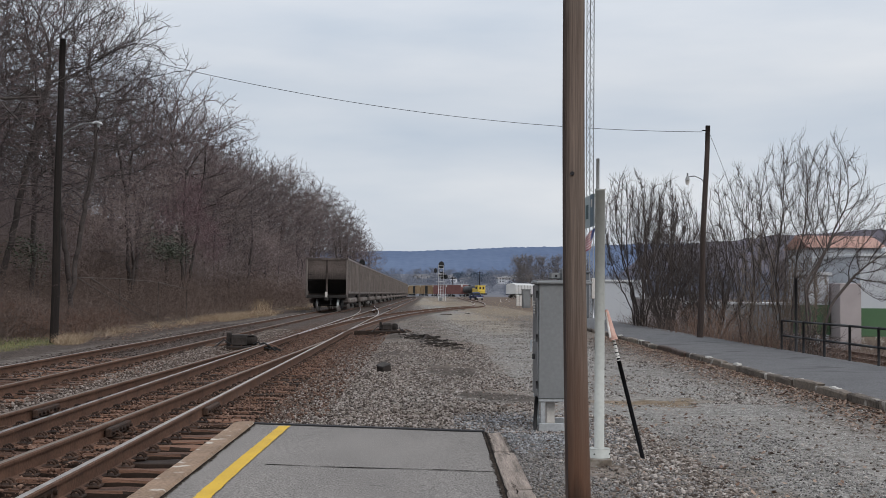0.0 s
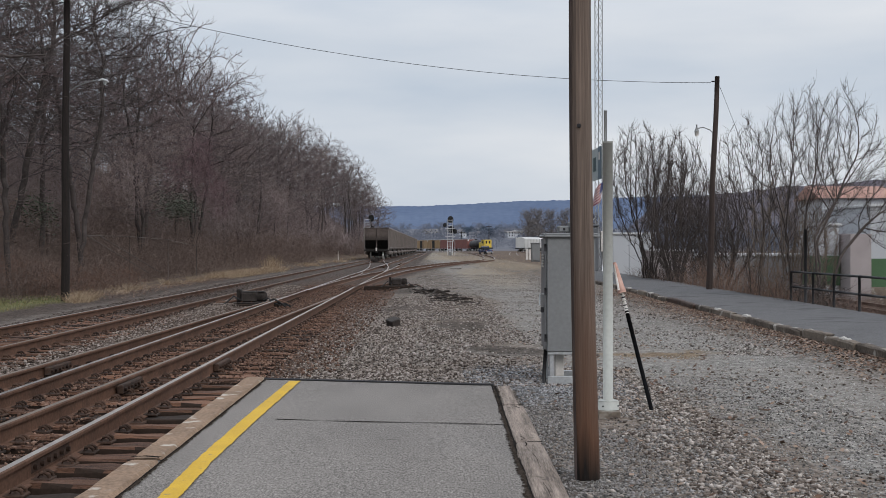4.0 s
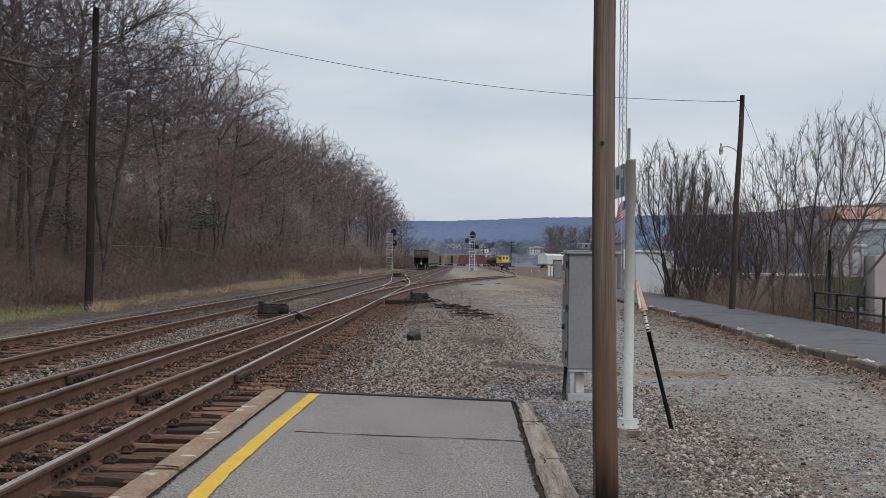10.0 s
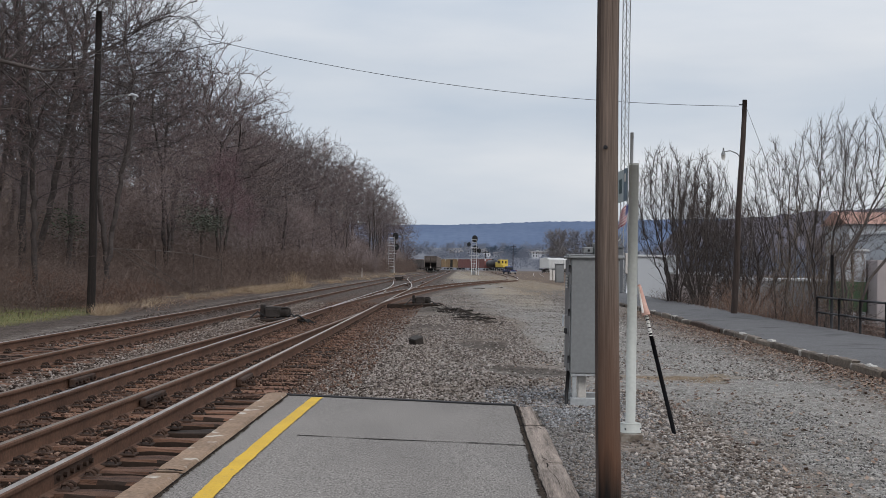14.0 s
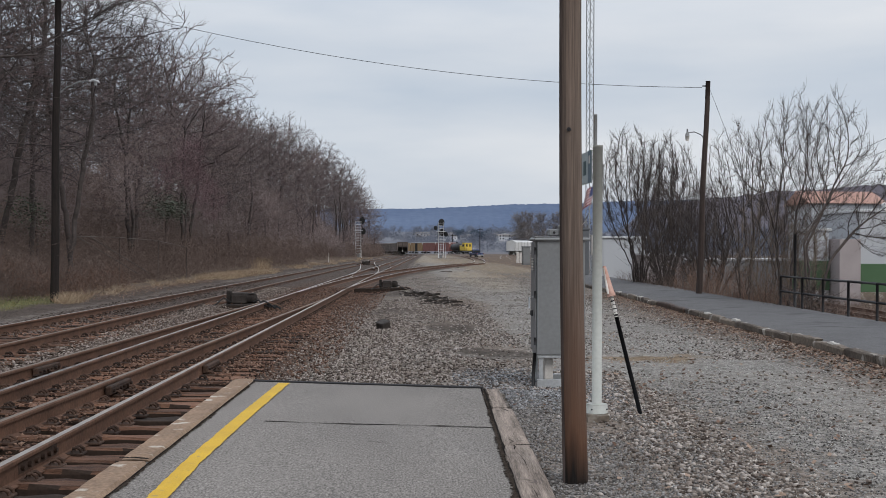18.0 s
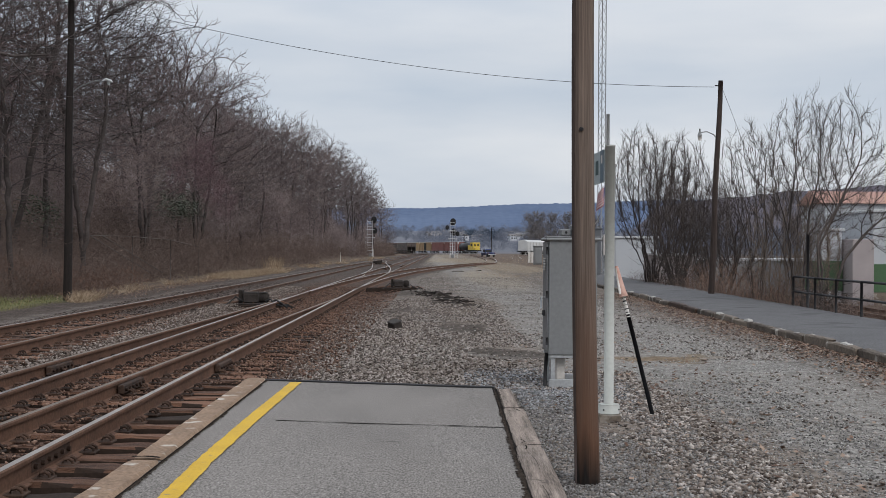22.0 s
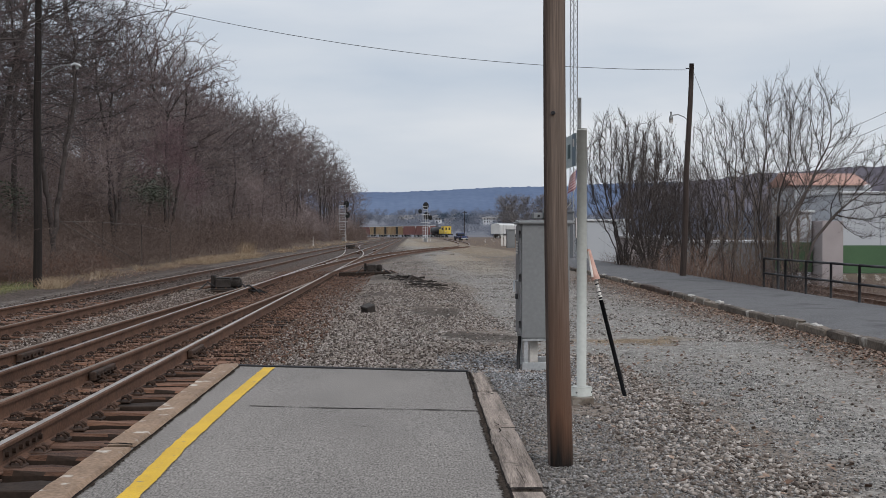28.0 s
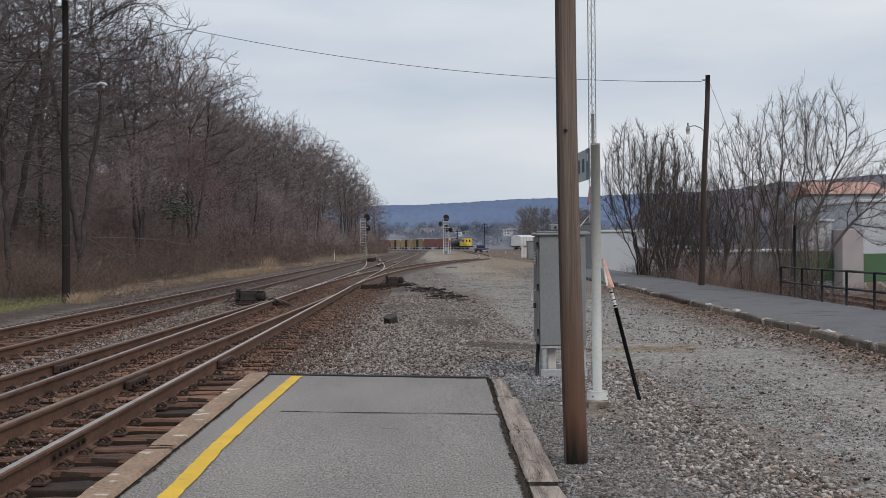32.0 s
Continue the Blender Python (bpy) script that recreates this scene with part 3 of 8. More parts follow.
gv = [(x, y, ground_z(x, y) + rough_z(x, y)
       - (0.1 if -2.0 < x < 0.75 and y < 11.3 else 0)) for y in gy for x in gx]
nx = len(gx)
gf = [(j * nx + i, j * nx + i + 1, (j + 1) * nx + i + 1, (j + 1) * nx + i) for j in range(len(gy) - 1) for i in range(nx - 1)]
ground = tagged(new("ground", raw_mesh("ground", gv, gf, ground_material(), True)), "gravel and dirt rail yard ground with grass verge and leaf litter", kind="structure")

# ---- platform ----
platform = empty("platform", None, "worn grey asphalt station platform with tan kerb and yellow safety line", "platform", kind="structure")
bm = bmesh.new()
nyy, nxx = 60, 14
grid = []
for j in range(nyy + 1):
    for i in range(nxx + 1):
        u, v = i / nxx, j / nyy
        yy = -6 + v * (17.95 - 0.59 * u)
        xx = -1.79 + u * (2.305 + 0.0125 * yy)
        grid.append(bm.verts.new((xx, yy, 0.004 * noise.noise((xx * 1.3, yy * 1.3, 5)) - (0.002 if 0 < i < nxx else 0))))
for j in range(nyy):
    for i in range(nxx):
        k = j * (nxx + 1) + i
        bm.faces.new((grid[k], grid[k + 1], grid[k + nxx + 2], grid[k + nxx + 1]))
edge = [e for e in bm.edges if e.is_boundary]
r = bmesh.ops.extrude_edge_only(bm, edges=edge)
bmesh.ops.translate(bm, vec=(0, 0, -0.3), verts=[v for v in r["geom"] if isinstance(v, bmesh.types.BMVert)])
part("asphalt_slab", bm, ASPHALT, platform, "grey asphalt with a crack across it")
# dark crack across the slab and broken joint at its end
TAR_SEAM = mat("dark_open_joint", two((0.012, 0.011, 0.011), (0.03, 0.026, 0.024)), 6, 0.95, bump=0.3, spec=0.0)


def ragged_strip(pts, width, z, material, name, parent, seed=1, step_=0.06, label="", jag=0.04):
    rng = random.Random(seed)
    bm = bmesh.new()
    vs = []
    for (x0, y0), (x1, y1) in zip(pts, pts[1:]):
        k = max(2, int(hypot(x1 - x0, y1 - y0) / step_))
        d = Vector((x1 - x0, y1 - y0)).normalized()
        for i in range(k + 1):
            f = i / k
            along = seed * 7.3 + (x0 + (x1 - x0) * f) * 2.9 + (y0 + (y1 - y0) * f) * 2.9
            w = width * max(0.12, 0.5 + 0.55 * noise.noise((along, seed, 0)) + 0.14 * noise.noise((along * 3.1, seed, 2)) + jag * rng.uniform(-0.5, 0.5))
            o = width * (0.3 * noise.noise((along * 0.8, seed, 5)) + 0.08 * noise.noise((along * 3.3, seed, 7)))
            c = Vector((x0 + (x1 - x0) * f, y0 + (y1 - y0) * f)) + o * Vector((-d.y, d.x))
            vs.append((bm.verts.new((c.x - d.y * w, c.y + d.x * w, z)), bm.verts.new((c.x + d.y * w, c.y - d.x * w, z))))
    for a, b in zip(vs, vs[1:]):
        bm.faces.new((a[0], b[0], b[1], a[1]))
    return part(name, bm, material, parent, label)


ragged_strip([(-1.25, 9.10), (-0.9, 9.03), (-0.53, 8.95), (0.16, 8.87), (0.62, 8.77)], 0.023, 0.0025, TAR_SEAM, "crack", platform, 3)
ragged_strip([(-0.35, 8.1), (-0.18, 8.06)], 0.007, 0.0025, TAR_SEAM, "crack", platform, 4)
EDGE_DIRT = mat("dirt_filled_joint", two((0.012, 0.0095, 0.008), (0.07, 0.056, 0.047)), 9.0, 0.97, bump=0.6, fine=70, spec=0.0, broad=0.3)
ragged_strip([(-1.748, -5), (-1.748, 11.9)], 0.034, 0.005, EDGE_DIRT, "kerb_joint", platform, 6, 0.016, jag=0.7)
ragged_strip([(-1.752, -5), (-1.752, 11.9)], 0.011, 0.008, TAR_SEAM, "kerb_joint", platform, 16, 0.05)


def edge_x(y):
    """The platform-side edge of the edging timbers."""
    return 0.5255 + 0.0135 * y


ragged_strip([(edge_x(-5) - 0.012, -5), (edge_x(8.0) - 0.012, 8.0), (edge_x(11.3) + 0.012, 11.3)], 0.042, 0.005, EDGE_DIRT, "edge_joint", platform, 7, 0.014, jag=0.75)
ragged_strip([(edge_x(3) + 0.006, 3), (edge_x(11.3) + 0.012, 11.3)], 0.016, 0.008, TAR_SEAM, "edge_joint", platform, 17, 0.05)
ragged_strip([(-1.96, 7.265), (-1.87, 7.28), (-1.76, 7.235)], 0.035, 0.033, TAR_SEAM, "kerb_gap", platform, 12, 0.03)
for a_, b_, w_, z_ in (((0.645, 9.862), (0.868, 9.856), 0.036, 0.0085), ((0.73, 7.885), (0.84, 7.88), 0.024, 0.0185), ((0.61, 5.965), (0.835, 5.96), 0.03, 0.0125)):
    ragged_strip([a_, b_], w_, z_, TAR_SEAM, "timber_joint", platform, 13, 0.02)
ragged_strip([(0.70, 8.13), (0.728, 8.03), (0.695, 7.98), (0.722, 7.93)], 0.008, 0.0175, TAR_SEAM, "timber_split", platform, 14, 0.02)
ragged_strip([(0.712, 7.84), (0.715, 7.75), (0.70, 7.66)], 0.009, 0.0245, TAR_SEAM, "timber_split", platform, 15, 0.03)
ragged_strip([(0.716, 7.5), (0.735, 7.2), (0.73, 6.9)], 0.0022, 0.0245, TAR_SEAM, "timber_split", platform, 18, 0.05)
ragged_strip([(0.70, 6.45), (0.71, 6.2), (0.705, 6.0)], 0.0022, 0.0245, TAR_SEAM, "timber_split", platform, 19, 0.05)
ragged_strip([(0.76, 9.74), (0.79, 9.70), (0.81, 9.62)], 0.010, 0.0165, TAR_SEAM, "timber_split", platform, 20, 0.03)
bm = bmesh.new()
sweep(bm, [(-1.76, 11.95, 0.0), (-0.4, 11.62, 0.0), (0.685, 11.375, 0.0)], [(-0.022, -0.15), (-0.022, 0.012), (0.0, 0.02), (0.022, 0.012), (0.022, -0.15)])
part("end_angle_iron", bm, DARK_METAL, platform, "dark steel edge strip")
rng = random.Random(9)
bm = bmesh.new()
rows_ = []
for i in range(330):
    yy = -5 + i * (16.75 / 329)
    mid_x = float(np.interp(yy, (-5, 4, 6.3, 7.2, 9.1, 11.75), (-1.44, -1.45, -1.457, -1.476, -1.459, -1.409)))
    wave = 0.006 * noise.noise((yy * 3.1, 0, 4))
    rows_.append((bm.verts.new((mid_x - 0.06 + wave + rng.uniform(-0.004, 0.004), yy, 0.0075)), bm.verts.new((mid_x + 0.06 + 0.006 * noise.noise((yy * 3.1, 9, 4)) + rng.uniform(-0.004, 0.004), yy, 0.0075))))
for a, b in zip(rows_, rows_[1:]):
    bm.faces.new((a[0], a[1], b[1], b[0]))
part("yellow_line", bm, YELLOW, platform, "chipped yellow painted safety line")


def worn_block(x0, x1, y0, y1, z0, z1, seed, amp=0.012, cuts=10):
    """A long stone or timber with rounded, uneven edges."""
    rng = random.Random(seed)
    bm = bmesh.new()
    prof = [(x0, z0), (x0, z1 - 0.025), (x0 + 0.02, z1), (x1 - 0.02, z1), (x1, z1 - 0.02), (x1, z0)]
    rings = []
    for j in range(cuts + 1):
        yy = y0 + (y1 - y0) * j / cuts
        inset = 0.012 if j in (0, cuts) else 0.0
        rings.append([bm.verts.new((px + rng.uniform(-amp, amp) * 0.5 + (inset if px == x0 else -inset if px == x1 else 0),
                                    yy + rng.uniform(-amp, amp), pz - inset * (pz > z0) + (rng.uniform(-amp, amp) * 0.5 if pz > z0 else 0))) for px, pz in prof])
    for a, b in zip(rings, rings[1:]):
        for k in range(5):
            bm.faces.new((a[k], a[k + 1], b[k + 1], b[k]))
    bm.faces.new(rings[0]); bm.faces.new(rings[-1][::-1])
    bmesh.ops.recalc_face_normals(bm, faces=bm.faces)
    return bm


for i, (a, b) in enumerate(((-6, -2.4), (-2.37, 2.55), (2.58, 7.22), (7.29, 12.03))):
    part("kerb_block", worn_block(-1.968, -1.757, a, b, -0.35, 0.03, 20 + i, 0.006, 40), KERB, platform, "tan concrete kerb with chipped joints")
for i, (a, b) in enumerate(((11.36, 9.89), (9.83, 7.90), (7.87, 5.985), (5.945, 2.4), (2.36, -1.2))):
    top = (0.004, 0.014, 0.022, 0.008, 0.012)[i]
    ob = part("edge_timber", worn_block(0.02 if i == 0 else 0.0, 0.175 if i == 0 else 0.212, b, a, -0.25, top, 40 + i, 0.0055, 14), TIMBER, platform, "split weathered grey edging timber")
    ob.matrix_basis = pose(edge_x(0), 0, 0, 0, 0, -0.77)

# ---- tracks ----
HEAD = [(-0.075, -0.175), (-0.075, -0.165), (-0.012, -0.148), (-0.009, -0.045), (-0.036, -0.034), (-0.037, -0.010), (-0.026, 0.0), (0.026, 0.0), (0.037, -0.010), (0.036, -0.034), (0.009, -0.045), (0.012, -0.148), (0.075, -0.165), (0.075, -0.175)]


def rail_line(parent, fx, y0, y1, top=RAIL_TOP, step_=4.0, z=0.0, label="", z1=None):
    n_ = max(1, int((y1 - y0) / step_))
    pts = [(fx(y0 + (y1 - y0) * i / n_), y0 + (y1 - y0) * i / n_, z if z1 is None else z + (z1 - z) * i / n_) for i in range(n_ + 1)]
    bm = bmesh.new()
    sweep(bm, pts, HEAD, [1 if k == 6 else 0 for k in range(len(HEAD))])
    return part("rail", bm, [RAIL_SIDE, top], parent, label)


far_track = empty("far_track", None, "main line railway track with rusty rails on ballast", "railway track", "tracks", "structure")
near_track = empty("near_track", None, "railway track with polished rails beside the platform", "railway track", "tracks", "structure")
turnout = empty("turnout_track", None, "diverging turnout rails beside the platform", "railway track", "tracks", "structure")
siding = empty("siding_track", None, "siding track curving away across the yard", "railway track", "tracks", "structure")
crossover = empty("crossover_track", None, "crossover rails between the two main lines", "railway track", "tracks", "structure")
for s in (-1, 1):
    rail_line(far_track, lambda y, s=s: main_x(y, A_NEAR) + s * (GAUGE + 0.07) / 2, -10, 560, RAIL_DULL if s > 0 else RAIL_MID, z=0.03)
    rail_line(near_track, lambda y, s=s: main_x(y, B_NEAR) + s * (GAUGE + 0.07) / 2 * 0.96, -10, 560, RAIL_MID if s > 0 else RAIL_TOP)
rail_line(turnout, lambda y: B_NEAR - 0.72 - 0.0257 * max(0, 33.5 - y) - 0.045, -10, 33, RAIL_DULL, 2.0)
rail_line(turnout, lambda y: B_NEAR + 0.72 - 0.0275 * max(0, 33.5 - y) - 0.03, -10, 33, RAIL_DULL, 2.0)
for s in (-1, 1):
    rail_line(siding, lambda y, s=s: siding_x(y) + s * GAUGE / 2 + (0.04 if s < 0 else -0.04) * (y < 60), 38 if s < 0 else 39, 520, RAIL_TOP)


def cross_x(y):
    f = smoothstep(62, 150, y)
    return main_x(y, B_NEAR) * (1 - f) + main_x(y, A_NEAR) * f


for s in (-1, 1):
    rail_line(crossover, lambda y, s=s: cross_x(y) + s * GAUGE / 2, 66, 146, RAIL_TOP)
for cx, cy, tw in ((B_NEAR - 0.45, 92, 0.25), (B_NEAR + 0.5, 104, 0.25), (B_NEAR - 0.3, 60, -0.1), (A_NEAR + 0.5, 118, 0.2)):
    rail_line(crossover, lambda y, cx=cx, cy=cy, tw=tw: cx + tw * ((y - cy) / 4) ** 2, cy - 5, cy + 5, RAIL_TOP, 1.0, label="flared guard rail")

# ties: near ones are parts of their track
rng = random.Random(4)


def tie_mesh(length, seed):
    bm = worn_block(-0.115, 0.115, 0, length, -0.18, 0, seed, 0.020, 14)
    bmesh.ops.rotate(bm, verts=bm.verts, cent=(0, 0, 0), matrix=Matrix.Rotation(radians(-90), 3, "Z"))
    bmesh.ops.translate(bm, verts=bm.verts, vec=(-length / 2, 0, 0))
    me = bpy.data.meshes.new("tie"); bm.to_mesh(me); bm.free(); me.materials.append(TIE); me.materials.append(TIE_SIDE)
    # faces not turned up get the black slot: creosote plus painted gap shade
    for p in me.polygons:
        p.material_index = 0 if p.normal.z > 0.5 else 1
    return me


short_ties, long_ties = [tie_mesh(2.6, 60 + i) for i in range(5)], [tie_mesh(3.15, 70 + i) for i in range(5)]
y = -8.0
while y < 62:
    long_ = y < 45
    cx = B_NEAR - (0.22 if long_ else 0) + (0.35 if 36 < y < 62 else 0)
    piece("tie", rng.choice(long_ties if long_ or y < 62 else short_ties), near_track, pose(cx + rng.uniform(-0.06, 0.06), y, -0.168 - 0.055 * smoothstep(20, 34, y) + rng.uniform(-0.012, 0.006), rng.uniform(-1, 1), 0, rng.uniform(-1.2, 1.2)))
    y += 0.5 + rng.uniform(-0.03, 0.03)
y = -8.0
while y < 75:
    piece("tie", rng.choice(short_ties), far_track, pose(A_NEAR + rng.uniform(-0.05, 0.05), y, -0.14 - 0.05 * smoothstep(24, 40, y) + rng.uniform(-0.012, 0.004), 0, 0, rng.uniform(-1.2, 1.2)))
    y += 0.53 + rng.uniform(-0.03, 0.03)


FAR_TIE = mat("old_dark_ties", two((0.02, 0.014, 0.012), (0.085, 0.066, 0.056)), 2.0, 0.95, bump=0.5, fine=20, island=0.3)


def joined_ties(fx, y0, y1, length, name, parent, gap=0.53):
    v, f = [], []
    y_ = y0
    while y_ < y1:
        cx, b0 = fx(y_), len(v)
        for dz in (-0.1, 0):
            for dx, dy in ((-length / 2, -0.11), (length / 2, -0.11), (length / 2, 0.11), (-length / 2, 0.11)):
                v.append((cx + dx, y_ + dy, -0.185 + dz + rng.uniform(-0.015, 0.015)))
        f += [(b0 + 4, b0 + 5, b0 + 6, b0 + 7), (b0, b0 + 1, b0 + 5, b0 + 4), (b0 + 1, b0 + 2, b0 + 6, b0 + 5), (b0 + 3, b0, b0 + 4, b0 + 7)]
        y_ += gap
    ob = new(name, raw_mesh(name, v, f, FAR_TIE)); ob.parent = parent
    return tagged(ob, kind="stuff")


joined_ties(lambda y: main_x(y, A_NEAR), 75, 330, 2.6, "far_ties", far_track)
joined_ties(lambda y: main_x(y, B_NEAR), 62, 330, 2.6, "far_ties", near_track)
joined_ties(siding_x, 64, 250, 2.5, "far_ties", siding)

# tie plates with clips, along the rails the camera sees well
DARK_RUST = mat("dark_rusty_plate", two((0.018, 0.0105, 0.0075), (0.075, 0.044, 0.031)), 6.0, 0.9, bump=0.4, fine=60, object_random=0.3)


def clip_mesh(name):
    bm = bmesh.new()
    box(bm, -0.165, 0.165, -0.075, 0.075, -0.004, 0.014, 0.004)
    for s in (-1, 1):
        for q in (-0.04, 0.04):
            tube(bm, [(s * 0.078, q - 0.02, 0.02), (s * 0.088, q - 0.012, 0.05), (s * 0.115, q, 0.056), (s * 0.14, q + 0.01, 0.036), (s * 0.146, q + 0.02, 0.008)], 0.0125, 5)
    me = bpy.data.meshes.new(name); bm.to_mesh(me); bm.free(); me.materials.append(DARK_RUST)
    return me


plate = clip_mesh("tie_plate")
for fx, y0, y1, gap in ((lambda y: B_NEAR + 0.72, 4.0, 44, 0.5), (lambda y: B_NEAR + 0.69 - 0.0275 * (33.5 - y), 6.0, 26, 0.5), (lambda y: B_NEAR - 0.72, 8.0, 36, 0.5),
                        (lambda y: B_NEAR - 0.765 - 0.0257 * (33.5 - y), 9, 24, 0.5), (lambda y: A_NEAR + 0.75, 13, 40, 0.53), (lambda y: A_NEAR - 0.75, 17, 40, 0.53)):
    y = y0
    on = far_track if fx(20) < -5.5 else near_track
    while y < y1:
        piece("tie_plate", plate, on, pose(fx(y), y + rng.uniform(-0.02, 0.02), -0.167 + (0.03 if on is far_track else 0)))
        y += gap
bm = bmesh.new()
box(bm, -0.035, 0.035, -0.42, 0.42, -0.14, -0.04, 0.012)
for i in range(6):
    tube(bm, [(-0.06, -0.35 + 0.14 * i, -0.09), (0.062, -0.35 + 0.14 * i, -0.09)], 0.02, 6)
bars = bpy.data.meshes.new("joint_bar"); bm.to_mesh(bars); bm.free(); bars.materials.append(DARK_RUST)
for x, y in ((B_NEAR + 0.72 - 0.02, 7.9), (B_NEAR + 0.69 - 0.0275 * 21 + 0.05, 12.2), (B_NEAR - 0.765 - 0.0257 * 19.5 + 0.05, 14.0), (B_NEAR + 0.72 + 0.05, 14.4)):
    piece("joint_bar", bars, near_track, pose(x, y, 0))
# ---- loose stone ----
def stones(name, spots, material, label, size=(0.02, 0.05), seed=1, lift=0.3):
    """Crushed stone: angular lumps at the given places (n, 3), all in one mesh."""
    g = np.random.default_rng(seed)
    bv = np.array([(1, 0.1, 0), (-0.1, 1, 0.1), (-1, 0, -0.1), (0.1, -1, 0), (0.1, 0.05, 0.95), (-0.05, 0.1, -0.95)]) * 0.92
    bf = np.array([(0, 1, 4), (1, 2, 4), (2, 3, 4), (3, 0, 4), (1, 0, 5), (2, 1, 5), (3, 2, 5), (0, 3, 5)])
    n_ = len(spots)
    r = size[0] + (size[1] * 1.25 - size[0]) * g.uniform(size=n_) ** 2.2
    jit = g.uniform(0.7, 1.25, (n_, len(bv), 1))
    q = g.normal(size=(n_, 4)); q /= np.linalg.norm(q, axis=1, keepdims=True)
    w_, qv = q[:, None, :1], np.broadcast_to(q[:, None, 1:], (n_, len(bv), 3))
    v = bv[None] * jit * g.uniform(0.6, 1.3, (n_, 1, 3))
    t_ = 2 * np.cross(qv, v)
    v = (v + w_ * t_ + np.cross(qv, t_)) * np.array([1.1, 1.1, 0.8]) * r[:, None, None]
    vx, vy = v[..., 0], v[..., 1]
    v = np.stack([vx, vy, v[..., 2]], -1) + spots[:, None, :]
    v[..., 2] += (r * lift)[:, None]
    f = (bf[None] + (np.arange(n_) * len(bv))[:, None, None]).reshape(-1, 3)
    return tagged(new(name, raw_mesh(name, v.reshape(-1, 3), f, material)), label, "gravel", kind="stuff")


def worn(x, y):
    """Bare cinder patches carry few loose stones."""
    return 0.12 if any(hypot((x - a) / c, (y - b) / d) < 1 for a, b, c, d in ((0.62, 21.4, 0.5, 1.7), (1.15, 15.9, 0.6, 1.0), (-0.6, 27, 0.6, 1.3), (3.2, 15.4, 0.9, 0.5), (1.57, 9.2, 0.22, 0.4))) else 1.0


def scatter(n_, x0, x1, y0, y1, seed, keep=None, power=1.0, dz=0.0):
    g = np.random.default_rng(seed)
    pts = []
    while len(pts) < n_:
        x, y = g.uniform(x0, x1), y0 + (y1 - y0) * g.uniform() ** power
        if -2.0 < x < 0.75 + 0.0135 * y and y < 12.0 - 0.235 * (x + 1.79):
            continue
        if g.uniform() < (1.0 if keep is None else keep(x, y)) * worn(x, y):
            pts.append((x, y, ground_z(x, y) + dz + (rough_z(x, y) if dz == 0 else 0)))
    return np.array(pts)


SHOULDER = mat("mixed_shoulder_ballast", [(0.2, (0.05, 0.036, 0.029)), (0.5, (0.145, 0.112, 0.093)), (0.82, (0.31, 0.265, 0.24))], 9.0, 0.95, bump=0.4, fine=50, island=0.75)
LANE_STONE = mat("packed_lane_chippings", [(0.22, (0.145, 0.138, 0.128)), (0.5, (0.30, 0.288, 0.27)), (0.82, (0.48, 0.466, 0.443))], 9.0, 0.95, bump=0.4, fine=50, island=0.75)
YARD_STONE = mat("mixed_yard_stone", [(0.2, (0.06, 0.05, 0.044)), (0.5, (0.175, 0.15, 0.133)), (0.82, (0.41, 0.375, 0.35))], 9.0, 0.95, bump=0.4, fine=50, island=0.9)
stones("track_ballast", scatter(44000, -2.3, 1.6, 11.6, 34, 11, lambda x, y: (1.0 if x < -0.2 else 0.5) * (1 if x > -1.6 else 0.4), 1.5), BALLAST, "grey-brown crushed ballast stones", (0.006, 0.021), 1)
stones("rusty_ballast", scatter(26000, -5.0, -1.1, 5.0, 46, 12, lambda x, y: (1.0 if x < -2.75 or y > 13 else 0.1) * (1.0 if x < -1.9 else 0.6), 1.3, 0.055), RUSTY_BALLAST, "rust-stained ballast between the ties", (0.008, 0.024), 2)
DARK_BALLAST = mat("dark_sooty_ballast", [(0.2, (0.025, 0.018, 0.016)), (0.5, (0.075, 0.055, 0.047)), (0.85, (0.19, 0.155, 0.14))], 9.0, 0.95, bump=0.4, fine=50, island=0.8)
stones("dark_ballast", scatter(11000, -8.6, -5.7, 12, 50, 19, None, 1.3, 0.055), DARK_BALLAST, "dark sooty ballast round the far track", (0.009, 0.026), 12)
stones("shoulder_ballast", scatter(15000, -5.8, -4.7, 9, 44, 13, lambda x, y: 1 - 0.7 * abs(x + 5.25) / 0.55, 1.4, 0.06), SHOULDER, "pale ballast between the tracks", (0.008, 0.026), 3)
stones("blue_chippings", scatter(9000, 0.4, 2.2, 9.5, 14.5, 14, lambda x, y: 1 - min(1, hypot((x - 1.2) / 1.2, (y - 12) / 2.0) ** 2), 1.0), BLUE_STONE, "blue-grey stone chippings round the cabinet", (0.006, 0.016), 4)
stones("pale_stones", scatter(14000, 0.9, 5.6, 4.5, 13.5, 15, lambda x, y: 0.05 + 0.95 * (abs(x - 2.03 + 0.12 * noise.noise((x * 2, y * 2, 1))) < 0.46 + 0.1 * noise.noise((y, 2, x))), 1.0), PALE_STONE, "pale crushed stone on the lane edge", (0.006, 0.021), 5)
stones("lane_gravel", scatter(30000, 1.2, 5.6, 6.0, 19, 16, lambda x, y: 1.0 if x > 2.4 else 0.3, 1.0), LANE_STONE, "fine grey lane gravel", (0.0035, 0.009), 6)
stones("yard_stones", scatter(28000, -0.6, 5.6, 15, 62, 18, lambda x, y: 0.35 + 0.65 * (noise.noise((x * 0.7, y * 0.35, 3)) > 0), 1.5), YARD_STONE, "loose mixed stones on the yard ground", (0.006, 0.021), 9)
